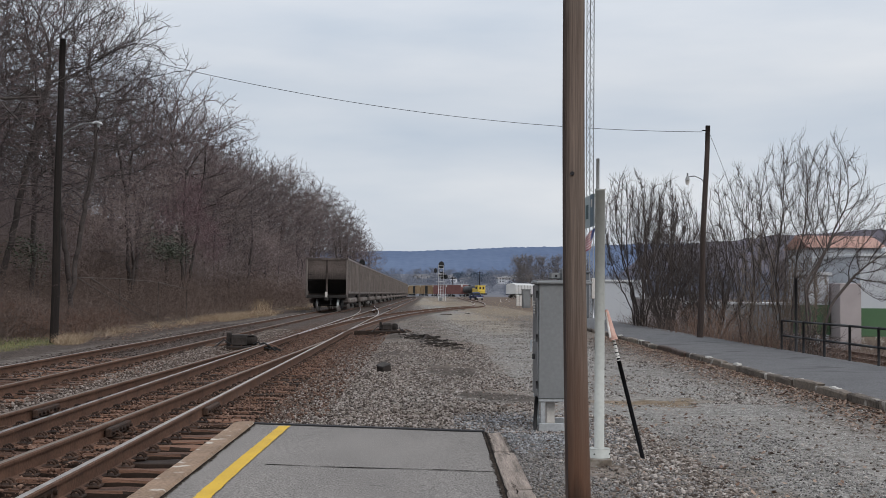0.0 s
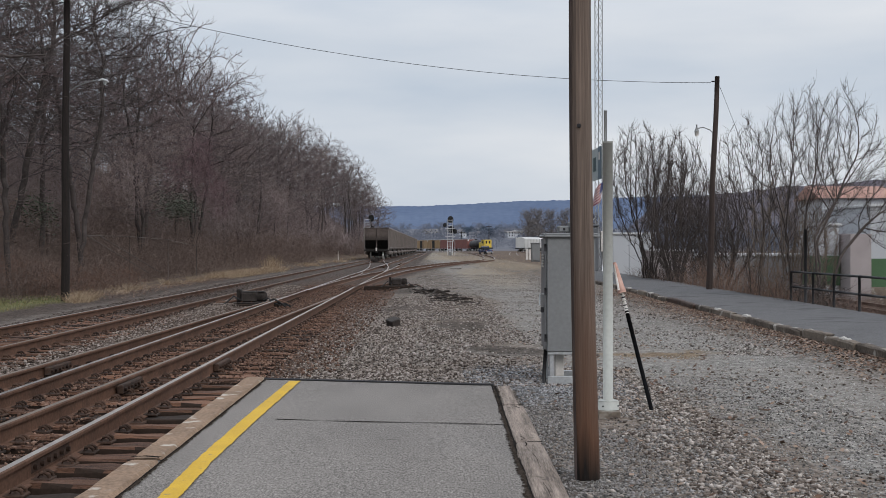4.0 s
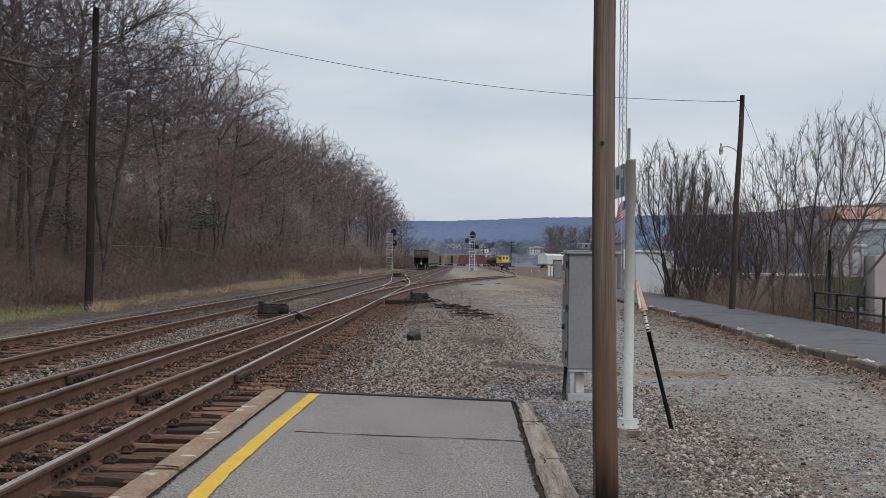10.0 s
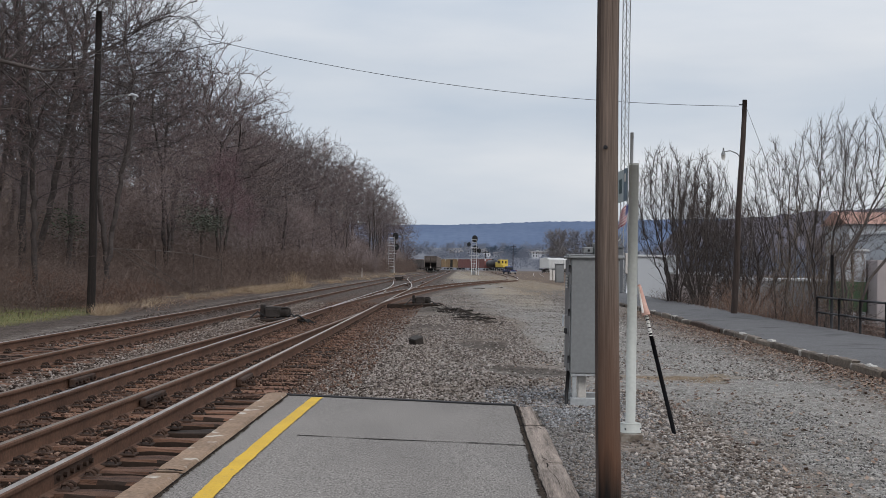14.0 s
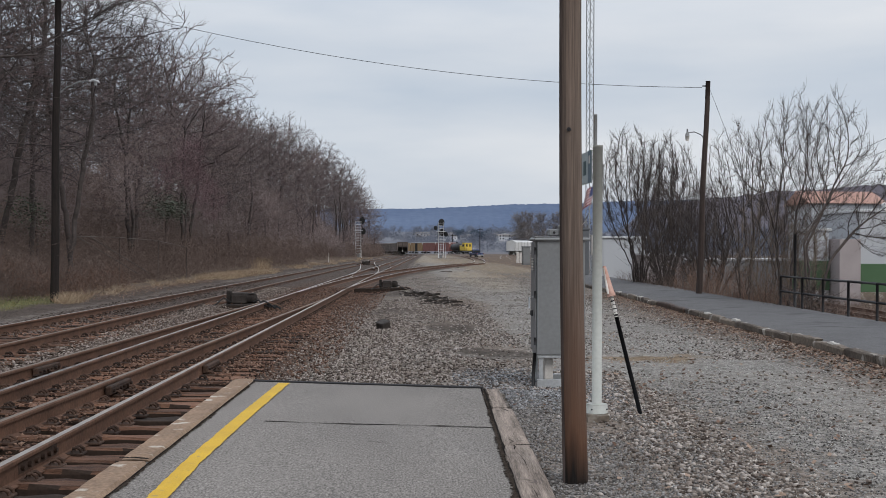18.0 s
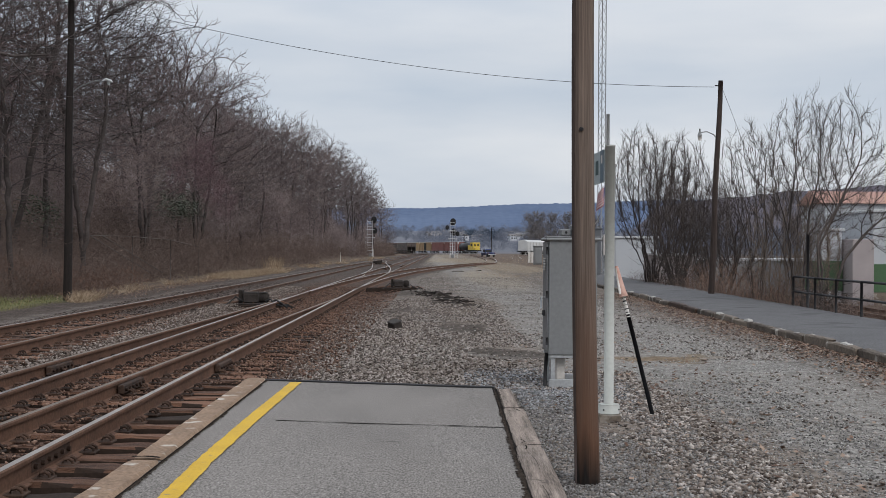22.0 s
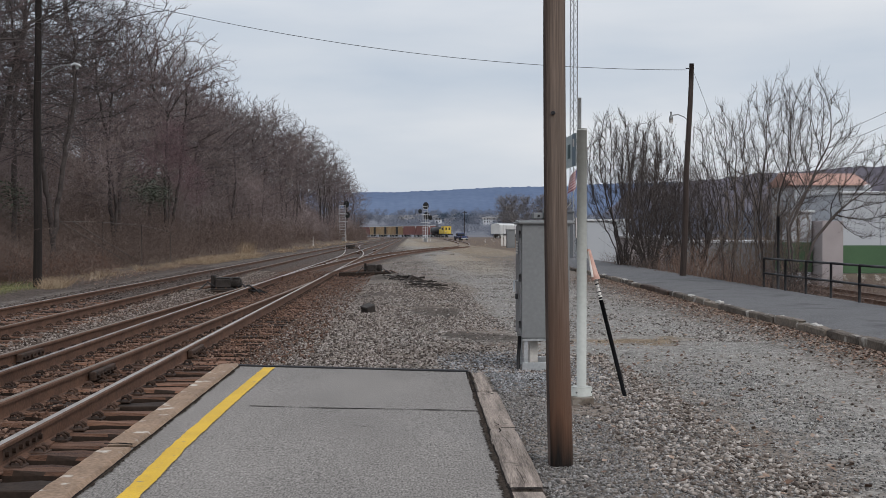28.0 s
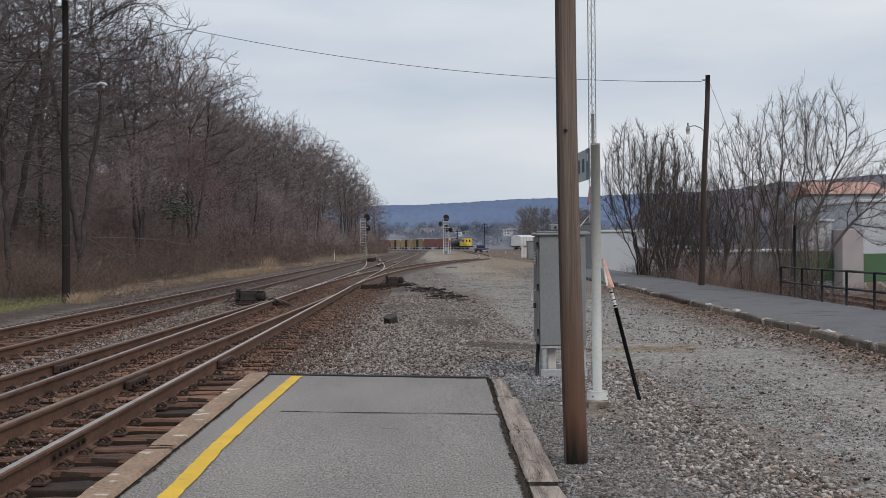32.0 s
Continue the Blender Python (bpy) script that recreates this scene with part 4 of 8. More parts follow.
stones("near_gravel", scatter(36000, 0.80, 3.8, 5.3, 12.5, 17, lambda x, y: 1.0 if x < 2.2 else 0.3, 1.0), GREY_STONE, "dark grey crushed stone beside the platform", (0.005, 0.012), 7)


def leaf_scatter(name, pts, material, label, size=0.05, seed=1, cat="leaves"):
    g = np.random.default_rng(seed)
    n_ = len(pts)
    a, tilt = g.uniform(0, 2 * pi, n_), g.uniform(-0.5, 0.5, (n_, 2))
    q = np.array([(-1, 0), (0, -0.55), (1, 0), (0, 0.55)])
    r = g.uniform(0.6, 1.3, n_) * size
    x = (q[None, :, 0] * np.cos(a)[:, None] - q[None, :, 1] * np.sin(a)[:, None]) * r[:, None]
    y = (q[None, :, 0] * np.sin(a)[:, None] + q[None, :, 1] * np.cos(a)[:, None]) * r[:, None]
    z = x * tilt[:, :1] + y * tilt[:, 1:] + 0.018
    v = np.stack([x, y, z], -1) + pts[:, None]
    f = np.arange(n_ * 4).reshape(-1, 4)
    return tagged(new(name, raw_mesh(name, v.reshape(-1, 3), f, material)), label, cat, kind="stuff")


g = np.random.default_rng(31)
ly = 9 + 28 * g.uniform(size=10500) ** 1.2
lx = 5.62 + 0.026 * (ly - 12) - np.abs(g.normal(0, 0.36, 10500)) - 0.03
leaf_scatter("leaf_drift", np.array([(a, b, ground_z(a, b)) for a, b in zip(lx, ly)]), LEAVES, "drift of dead brown leaves against the kerb", 0.025, 3)
lv = scatter(700, 0.9, 5.5, 5, 20, 32, lambda x, y: math.exp(-((x - 2.6) / 1.2) ** 2))
leaf_scatter("fallen_leaves", lv, LEAVES, "scattered dead leaves on gravel", 0.03, 5)
# ---- things by the platform ----
def utility_pole():
    t = empty("utility_pole", pose(1.03, 6.91, -0.1), "weathered brown wooden utility pole with charred foot", "utility pole")
    bm = bmesh.new()
    n_ = 60
    pts, rad = [], []
    for i in range(n_ + 1):
        z = -0.15 + 9.6 * i / n_
        w = min(max(z - 0.1, 0.0), 3.0)
        pts.append((0.005 * w * w - 0.030 * w, 0, z)); rad.append(0.0815 - 0.0036 * min(z, 2.2) - 0.0012 * z)
    tube(bm, pts, rad, 20)
    for v in bm.verts:
        a = atan2(v.co.y, v.co.x)
        v.co.x += 0.003 * noise.noise((a * 2.2, v.co.z * 0.4, 3)); v.co.y += 0.003 * noise.noise((a * 2.2, v.co.z * 0.4, 9))
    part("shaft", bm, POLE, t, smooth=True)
    bm = bmesh.new()
    sweep_pts = [(0.005 * min(max(z - 0.1, 0), 3.0) ** 2 - 0.030 * min(max(z - 0.1, 0), 3.0) - 0.066 + 0.0035 * min(z, 2.2), -0.026, z) for z in (0.05, 0.5, 1, 1.5, 2, 2.5, 3, 6, 9)]
    tube(bm, sweep_pts, 0.017, 6)
    part("wire_moulding", bm, BROWN_POLE, t, "dark wooden wire moulding")
    bm = bmesh.new()
    tube(bm, [(-0.058, -0.06, 2.29), (-0.064, -0.083, 2.29)], [0.016, 0.012], 7)
    tube(bm, [(-0.075, -0.05, 2.29), (-0.05, -0.075, 2.29)], 0.006, 6)
    part("bolt", bm, DARK_METAL, t, "dark bolt head")
    return t


utility_pole()


def sign_post():
    t = empty("station_sign", pose(1.570, 9.5, 0), "off-white steel sign post with a blue-grey sign on a concrete base", "sign")
    bm = bmesh.new(); tube(bm, [(0, 0, 0.04), (0, 0, 2.33)], 0.043, 20)
    part("post", bm, WHITE_STEEL, t, smooth=False)
    bm = bmesh.new(); tube(bm, [(0, 0, 2.328), (0, 0, 2.34)], [0.046, 0.046], 20); part("cap", bm, WHITE_STEEL, t)
    bm = bmesh.new(); tube(bm, [(0, 0, 0.02), (0, 0, 0.09), (0, 0, 0.097)], [0.094, 0.094, 0.086], 24); part("collar", bm, WHITE_STEEL, t)
    for a in range(4):
        bm = bmesh.new(); tube(bm, [(0.093 * cos(a * 1.57 + 0.6), -0.0930 * sin(a * 1.57 + 0.6), 0.055), (0.1 * cos(a * 1.57 + 0.6), -0.1 * sin(a * 1.57 + 0.6), 0.055)], 0.007, 6)
        part("set_screw", bm, DARK_METAL, t)
    bm = worn_block(-0.105, 0.105, -0.11, 0.11, -0.25, 0.022, 90, 0.01, 4)
    part("plinth", bm, OLD_CONCRETE, t, "rough concrete footing")
    bm = bmesh.new(); box(bm, -0.052, -0.040, 0.03, 1.12, 2.02, 2.305, 0.003)
    panel = part("sign_panel", bm, SIGN_BLUE, t, "blue-grey sign panel")
    bm = bmesh.new(); box(bm, -0.0545, -0.0525, 0.03, 0.17, 2.02, 2.305); part("end_band", bm, SIGN_BAND, panel)
    bm = bmesh.new(); box(bm, -0.0565, -0.0548, 0.07, 0.13, 2.19, 2.26); part("pale_mark", bm, PALE, panel)
    panel.matrix_basis = Matrix.Rotation(radians(2.5), 4, "Z")
    for i, (a, b) in enumerate(((0.26, 0.38), (0.50, 0.66), (0.76, 0.88), (0.96, 1.06))):
        bm = bmesh.new(); box(bm, -0.0545, -0.0525, a, b, 2.10, 2.225); part("lettering_bar", bm, SIGN_GREEN, panel)
    bm = bmesh.new(); tube(bm, [(-0.005, 0.1, 1.9), (-0.005, 0.1, 2.62)], 0.0145, 10)
    part("pipe", bm, GALV, t, "thin galvanised pipe above the post")
    bm = bmesh.new(); box(bm, -0.045, 0.02, 0.02, 0.13, 2.05, 2.10, 0.004); part("bracket", bm, GALV, t)
    return t


sign_post()


MATT_BLACK = mat("matt_black_plastic", two((0.003, 0.003, 0.0035), (0.009, 0.009, 0.01)), 6.0, 0.9, bump=0.05, spec=0.08)


def marker():
    t = empty("cable_marker", None, "leaning black marker post with faded orange sleeve", "marker post")
    p0, p1 = Vector((2.025, 9.86, -0.06)), Vector((1.742, 10.15, 1.25))
    at = lambda f: p0 + (p1 - p0) * f
    bm = bmesh.new(); tube(bm, [at(0), at(0.67)], 0.019, 12); part("black_tube", bm, MATT_BLACK, t)
    bm = bmesh.new(); tube(bm, [at(0.67), at(0.835)], 0.0165, 12); part("neck", bm, PALE, t, "pale tube with worn black print")
    for i, (f, w) in enumerate(((0.676, 0.012), (0.70, 0.004), (0.722, 0.007), (0.752, 0.003), (0.775, 0.009), (0.80, 0.004))):
        bm = bmesh.new(); tube(bm, [at(f), at(f + w)], 0.0172, 12); part("print_band", bm, MATT_BLACK, t)
    bm = bmesh.new(); tube(bm, [at(0.812), at(0.82), at(0.86), at(1.015), at(1.025)], [0.038, 0.041, 0.033, 0.018, 0.013], 12)
    part("sleeve", bm, PINK, t, "faded pink-orange plastic sleeve")
    bm = bmesh.new(); tube(bm, [at(0.83) + Vector((-0.028, -0.025, 0)), at(1.01) + Vector((-0.012, -0.012, 0))], [0.012, 0.008], 6)
    part("pale_stripe", bm, PALE, t)
    return t


marker()


def signal_cabinet():
    t = empty("signal_cabinet", pose(1.255, 11.84, 0), "grey painted steel trackside equipment cabinet on a frame", "cabinet")
    bm = bmesh.new(); box(bm, 0.03, 0.55, 0.0, 0.50, 0.30, 1.545, 0.008); part("body", bm, GREY_STEEL, t)
    bm = bmesh.new(); box(bm, -0.006, 0.6, -0.035, 0.54, 1.53, 1.56, 0.008)
    box(bm, 0.01, 0.58, -0.02, 0.52, 1.56, 1.575, 0.005); part("lid", bm, GREY_STEEL, t)
    door = bmesh.new(); box(door, 0.014, 0.028, 0.02, 0.48, 0.34, 1.52, 0.004); door = part("door", door, GREY_STEEL, t)
    for i in range(5):
        bm = bmesh.new(); box(bm, -0.008, 0.004, 0.10, 0.24, 1.33 - 0.03 * i, 1.345 - 0.03 * i, 0.003); part("louvre", bm, PALE, door)
    for z in (0.45, 0.95, 1.42):
        bm = bmesh.new(); tube(bm, [(0.012, 0.0, z - 0.04), (0.012, 0.0, z + 0.04)], 0.012, 8); part("hinge", bm, DARK_METAL, door)
    bm = bmesh.new(); tube(bm, [(0.0, 0.1, 0.92), (-0.04, 0.1, 0.92), (-0.04, 0.1, 0.80)], 0.011, 8); part("handle", bm, GALV, door)
    bm = bmesh.new(); box(bm, -0.03, 0.0, 0.06, 0.12, 0.72, 0.78, 0.006); part("padlock", bm, DARK_METAL, door)
    bm = bmesh.new(); box(bm, 0.17, 0.28, 0.1, 0.3, 1.59, 1.655, 0.006); part("junction_box", bm, GREY_STEEL, t)
    bm = bmesh.new(); tube(bm, [(0.225, 0.095, 1.62), (0.225, 0.09, 1.62)], 0.014, 10); part("knockout", bm, BLACK, t)
    bm = bmesh.new(); box(bm, 0.285, 0.36, 0.06, 0.3, 1.50, 1.70, 0.006); part("connector_box", bm, GREY_STEEL, t)
    for x in (0.06, 0.50):
        for y in (0.03, 0.58):
            bm = bmesh.new(); box(bm, x, x + 0.045, y, y + 0.045, -0.12, 0.30, 0.003); part("leg", bm, GALV, t)
    for y in (0.02, 0.58):
        bm = bmesh.new(); box(bm, 0.04, 0.56, y - 0.012, y + 0.05, 0.27, 0.297, 0.003); part("top_rail", bm, GALV, t)
        bm = bmesh.new(); box(bm, 0.04, 0.56, y - 0.012, y + 0.05, -0.06, 0.035, 0.003); part("bottom_rail", bm, GALV, t)
    bm = bmesh.new(); box(bm, 0.13, 0.225, 0.14, 0.24, -0.12, 0.30, 0.01); part("conduit_riser", bm, PALE, t, "white plastic conduit")
    bm = bmesh.new(); tube(bm, [(0.02, 0.08, 0.32), (0.005, 0.07, 0.1), (0.0, 0.05, -0.1)], 0.02, 8); part("cable", bm, BLACK, t)
    return t


signal_cabinet()


def lamp_post(name, base, top, lamp, arm_z, radius, material, label, bell=False):
    t = empty(name, Matrix.Translation(base), label, "street lamp", "platform lamps")
    b, up, head = Vector((0, 0, 0)), Vector(top) - Vector(base), Vector(lamp) - Vector(base)
    bm = bmesh.new()
    tube(bm, [b + Vector((0, 0, -0.3))] + [b + up * (i / 10) + Vector((0.015 * sin(i * 0.9), 0, 0)) for i in range(11)], [radius] + [radius * (1 - 0.028 * i) for i in range(11)], 12)
    part("pole", bm, material, t)
    root = up * ((arm_z - base[2]) / (top[2] - base[2]))
    d = head - root
    bm = bmesh.new()
    tube(bm, [root, root + d * 0.25 + Vector((0, 0, 0.12)), root + d * 0.6 + Vector((0, 0, 0.12 + 0.02)), root + d * 0.95 + Vector((0, 0, 0.05))], 0.016, 8)
    arm = part("arm", bm, GREY_STEEL, t, "curved galvanised lamp arm")
    bm = bmesh.new()
    s = 1 if d.x > 0 else -1
    if bell:
        end = root + d * 0.97
        tube(bm, [end + Vector((0, 0, 0.16)), end + Vector((0, 0, 0.06)), end, end + Vector((0, 0, -0.05))], [0.022, 0.028, 0.06, 0.068], 12)
        part("lamp_head", bm, GREY_STEEL, t, "grey lamp hood")
        bm = bmesh.new(); tube(bm, [end + Vector((0, 0, -0.05)), end + Vector((0, 0, -0.14)), end + Vector((0, 0, -0.19))], [0.064, 0.06, 0.04], 12)
        part("lens", bm, PALE, t, "pale glass lamp lens")
        bm = bmesh.new(); tube(bm, [up * 0.985 + Vector((-0.16, 0, -0.05)), up * 0.985 + Vector((0, 0, -0.05))], 0.02, 6)
        part("insulator_bracket", bm, DARK_METAL, t)
        return t
    tube(bm, [root + d * 0.9 + Vector((0, 0, 0.05)), root + d + Vector((0, 0, 0.05)), root + d + Vector((s * 0.14, 0, 0.0)), root + d + Vector((s * 0.19, 0, -0.03))], [0.02, 0.04, 0.042, 0.015], 10)
    part("lamp_head", bm, GALV, t)
    bm = bmesh.new()
    tube(bm, [root + d + Vector((s * 0.08, 0, -0.02)), root + d + Vector((s * 0.08, 0, -0.08)), root + d + Vector((s * 0.08, 0, -0.11))], [0.045, 0.04, 0.02], 10)
    part("lens", bm, GALV, t, "pale lamp lens")
    bm = bmesh.new()
    tube(bm, [up * 0.985 + Vector((-0.22, 0, -0.05)), up * 0.985 + Vector((0, 0, -0.05))], 0.02, 6)
    part("insulator_bracket", bm, DARK_METAL, t)
    return t


lamp_post("lamp_post", (-10.53, 32.5, -0.2), (-10.47, 32.5, 8.7), (-9.45, 32.5, 6.25), 5.85, 0.125, DARK_POLE, "dark wooden lamp post with curved lamp arm")
lamp_post("lamp_post", (8.38, 33.5, 0.0), (8.63, 33.5, 6.55), (8.0, 33.5, 4.95), 4.78, 0.10, BROWN_POLE, "brown wooden lamp post with bell-shaped lamp", True)


def cable(name, a, b, sag, r, label):
    bm = bmesh.new()
    a, b = Vector(a), Vector(b)
    tube(bm, [a + (b - a) * (i / 30) - Vector((0, 0, sag * 4 * (i / 30) * (1 - i / 30))) for i in range(31)], r, 5)
    return tagged(link(name, bm, WIRE), label, "cable")


cable("overhead_cable", (-10.55, 32.5, 8.75), (8.45, 33.5, 6.36), 0.65, 0.008, "overhead cable between the lamp posts")
cable("overhead_cable", (-10.55, 32.5, 8.2), (-16, 10, 8.0), 0.6, 0.007, "overhead cable to the lamp post")
cable("overhead_cable", (8.65, 33.5, 6.4), (10.2, 33.5, 2.2), -0.1, 0.006, "overhead cable behind the shrubs")
for z0, z1 in ((9.4, 3.6), (8.7, 3.3), (7.4, 3.2)):
    cable("overhead_cable", (26, 48, z0), (12.5, 48, z1), 0.5, 0.009, "thin overhead cables behind the shrubs")
# ---- old raised walkway with block kerb and railing ----
def kerb_x(y):
    return 5.58 + 0.026 * (y - 12)


walkway = empty("walkway", None, "raised grey asphalt walkway with old concrete block kerb", "walkway", kind="structure")
bm = bmesh.new()
vs = []
for j in range(0, 61):
    y = 6 + j * 1.0
    row = []
    for i in range(7):
        f = i / 6
        x = kerb_x(y) + 0.10 + f * 2.54
        row.append(bm.verts.new((x, y, 0.175 - (0.015 if i == 0 else 0) - 0.02 * abs(f - 0.5) + 0.008 * noise.noise((x, y, 2)))))
    row.append(bm.verts.new((row[-1].co.x + 0.03, y, -0.6)))
    vs.append(row)
for a, b in zip(vs, vs[1:]):
    for i in range(7):
        bm.faces.new((a[i], a[i + 1], b[i + 1], b[i]))
part("asphalt", bm, PATH_ASPHALT, walkway, smooth=True)
rng = random.Random(77)
y = 7.0
i = 0
while y < 62:
    ln = rng.uniform(1.1, 1.9)
    b = worn_block(-0.11, 0.03, 0.004, ln - 0.008, -0.3, 0.0, 300 + i, 0.014, 8)
    ob = part("kerb_block", b, TAR if 23.6 < y < 27.6 else OLD_CONCRETE, walkway, "kerb block coated with black tar" if 23.6 < y < 27.6 else "")
    ob.matrix_basis = pose(kerb_x(y) + 0.1 + rng.uniform(-0.02, 0.02), y, 0.165 + rng.uniform(-0.03, 0.02), 0, rng.uniform(-2, 2), -1.5 + rng.uniform(-1, 1))
    y += ln; i += 1

for k, y in enumerate((15.0, 20.3, 22.6, 30.6, 34.6)):
    ob = part("flaked_patch", worn_block(-0.06, 0.05, 0, 0.34, -0.03, 0.0, 340 + k, 0.016, 6), WHITE_CONCRETE, walkway, "flaked white patch of concrete")
    ob.matrix_basis = pose(kerb_x(y) + 0.06, y, 0.182, 0, -3, -1.5)

fence = empty("pipe_railing", None, "black painted steel pipe railing along the walkway", "railing")
P = [(kerb_x(y) + 2.6, y) for y in (26.3, 24.65, 23.26, 21.75, 20.25, 18.87, 17.5, 16.1, 14.7, 13.3, 11.9)]
for x, y in P:
    bm = bmesh.new(); tube(bm, [(x, y, -0.2), (x, y, 0.86)], 0.028, 8); part("post", bm, DARK_METAL, fence)
for z in (0.5, 0.85):
    for (x0, y0), (x1, y1) in zip(P, P[1:]):
        bm = bmesh.new(); tube(bm, [(x0, y0, z), (x1, y1, z)], 0.024, 8); part("rail", bm, DARK_METAL, fence)
for x, y, z in ((8.56, 25.3, 1.83),):
    bm = bmesh.new(); tube(bm, [(x, y, -0.4), (x, y, z)], 0.035, 8); tagged(link("fence_post", bm, DARK_METAL), "dark steel fence post by the railing", "post", "fence posts")

# lower tracks behind the railing
lower = empty("lower_track", None, "rusty lower-level tracks behind the railing", "railway track", "tracks", "structure")
for x in (11.0, 12.5, 15.2, 16.7):
    rail_line(lower, lambda y, x=x: x + 0.05 * y, 0, 90, RAIL_DULL, 6.0, z=-0.98)
for x0 in (11.75, 15.95):
    v, f = [], []
    for k in range(150):
        yy = k * 0.58
        b0 = len(v)
        for dz in (-0.15, 0):
            for dx, dy in ((-1.3, -0.12), (1.3, -0.12), (1.3, 0.12), (-1.3, 0.12)):
                v.append((x0 + 0.05 * yy + dx, yy + dy, -1.14 + dz))
        f += [(b0 + 4, b0 + 5, b0 + 6, b0 + 7), (b0, b0 + 1, b0 + 5, b0 + 4), (b0 + 3, b0, b0 + 4, b0 + 7), (b0 + 1, b0 + 2, b0 + 6, b0 + 5)]
    ob = new("lower_ties", raw_mesh("lower_ties", v, f, TIE)); ob.parent = lower; tagged(ob, kind="stuff")
# ---- bare winter trees ----
def prisms(p0, p1, r0, r1, sides=3):
    """Thin tapered prisms for twigs, from arrays."""
    p0, p1, r0, r1 = (np.asarray(a, float) for a in (p0, p1, r0, r1))
    d = p1 - p0
    d /= np.linalg.norm(d, axis=1, keepdims=True) + 1e-9
    ref = np.where(np.abs(d[:, 2:3]) < 0.9, np.array([[0, 0, 1.0]]), np.array([[1.0, 0, 0]]))
    a = np.cross(d, ref); a /= np.linalg.norm(a, axis=1, keepdims=True) + 1e-9
    b = np.cross(d, a)
    v = []
    for p, r in ((p0, r0), (p1, r1)):
        for k in range(sides):
            v.append(p + r[:, None] * (cos(2 * pi * k / sides) * a + sin(2 * pi * k / sides) * b))
    v = np.stack(v, 1)
    base = (np.arange(len(p0)) * 2 * sides)[:, None]
    f = np.concatenate([base + np.array([[k, (k + 1) % sides, sides + (k + 1) % sides, sides + k]]) for k in range(sides)])
    return v.reshape(-1, 3), f


def grow(seed, height, spread=0.45, stems=1, first=0.3, levels=3, kids=(9, 6, 5, 4), up=0.35, trunk_r=None, limb_angle=50, curl=0.25, extra=(), whip=1.3, fork=1.0):
    """Branches of a tree as segments by level: start, end, and the two radii."""
    rng = random.Random(seed)
    segs = [[] for _ in range(levels + 1)]

    def branch(p, d, length, r, level):
        n_ = (7, 6, 4, 2, 1)[level]
        pts = [p]
        for i in range(n_):
            wob = Vector((rng.gauss(0, 1), rng.gauss(0, 1), rng.gauss(0, 0.6))) * curl * (0.45, 1.0, 0.85, 0.4, 0.4)[level]
            d = (d + wob * 0.4 + Vector((0, 0, up * (0.1, 0.25, 0.3, 0.6, 0.6)[level]))).normalized()
            q = p + d * (length / n_)
            segs[level].append((p, q, r * (1 - 0.82 * i / n_), r * (1 - 0.82 * (i + 1) / n_)))
            p = q
            pts.append(p)
        if level >= levels:
            return
        count = int(kids[level] * rng.uniform(0.8, 1.25) + 0.5)
        for k in range(count):
            f = (first if level == 0 else 0.22) + (1 - (first if level == 0 else 0.22)) * ((k + rng.random()) / count)
            i = min(int(f * n_), n_ - 1)
            base = pts[i].lerp(pts[i + 1], f * n_ - i)
            az = rng.uniform(0, 2 * pi)
            along = (pts[i + 1] - pts[i]).normalized()
            side = along.orthogonal().normalized()
            side.rotate(Matrix.Rotation(az, 3, along))
            ang = radians(rng.gauss(limb_angle * (1.08 - 0.5 * f if level == 0 else fork), 11 * fork))
            nd = along * cos(ang) + side * sin(ang)
            ln = length * spread * ((1.08 - 0.42 * f) if level == 0 else (1.15 - 0.62 * f)) * rng.uniform(0.7, 1.3) * (1.0, 1.15, whip, 1.0)[level]
            branch(base, nd.normalized(), ln, max(r * (1 - 0.8 * f) * 0.55, 0.006), level + 1)

    for s in range(stems):
        a = rng.uniform(0, 2 * pi)
        lean = 0.0 if stems == 1 else rng.uniform(0.12, 0.5)
        p = Vector((rng.uniform(-0.35, 0.35), rng.uniform(-0.35, 0.35), -0.3)) if stems > 1 else Vector((0, 0, -0.4))
        h = height * (1 if s == 0 else rng.uniform(0.65, 1.0))
        branch(p, Vector((cos(a) * lean, sin(a) * lean, 1)).normalized(), h, (trunk_r or height * 0.0135) * (1 if s == 0 else rng.uniform(0.6, 1)), 0)
    for p, d, length, r in extra:
        branch(Vector(p), Vector(d).normalized(), length, r, 1)
    return segs


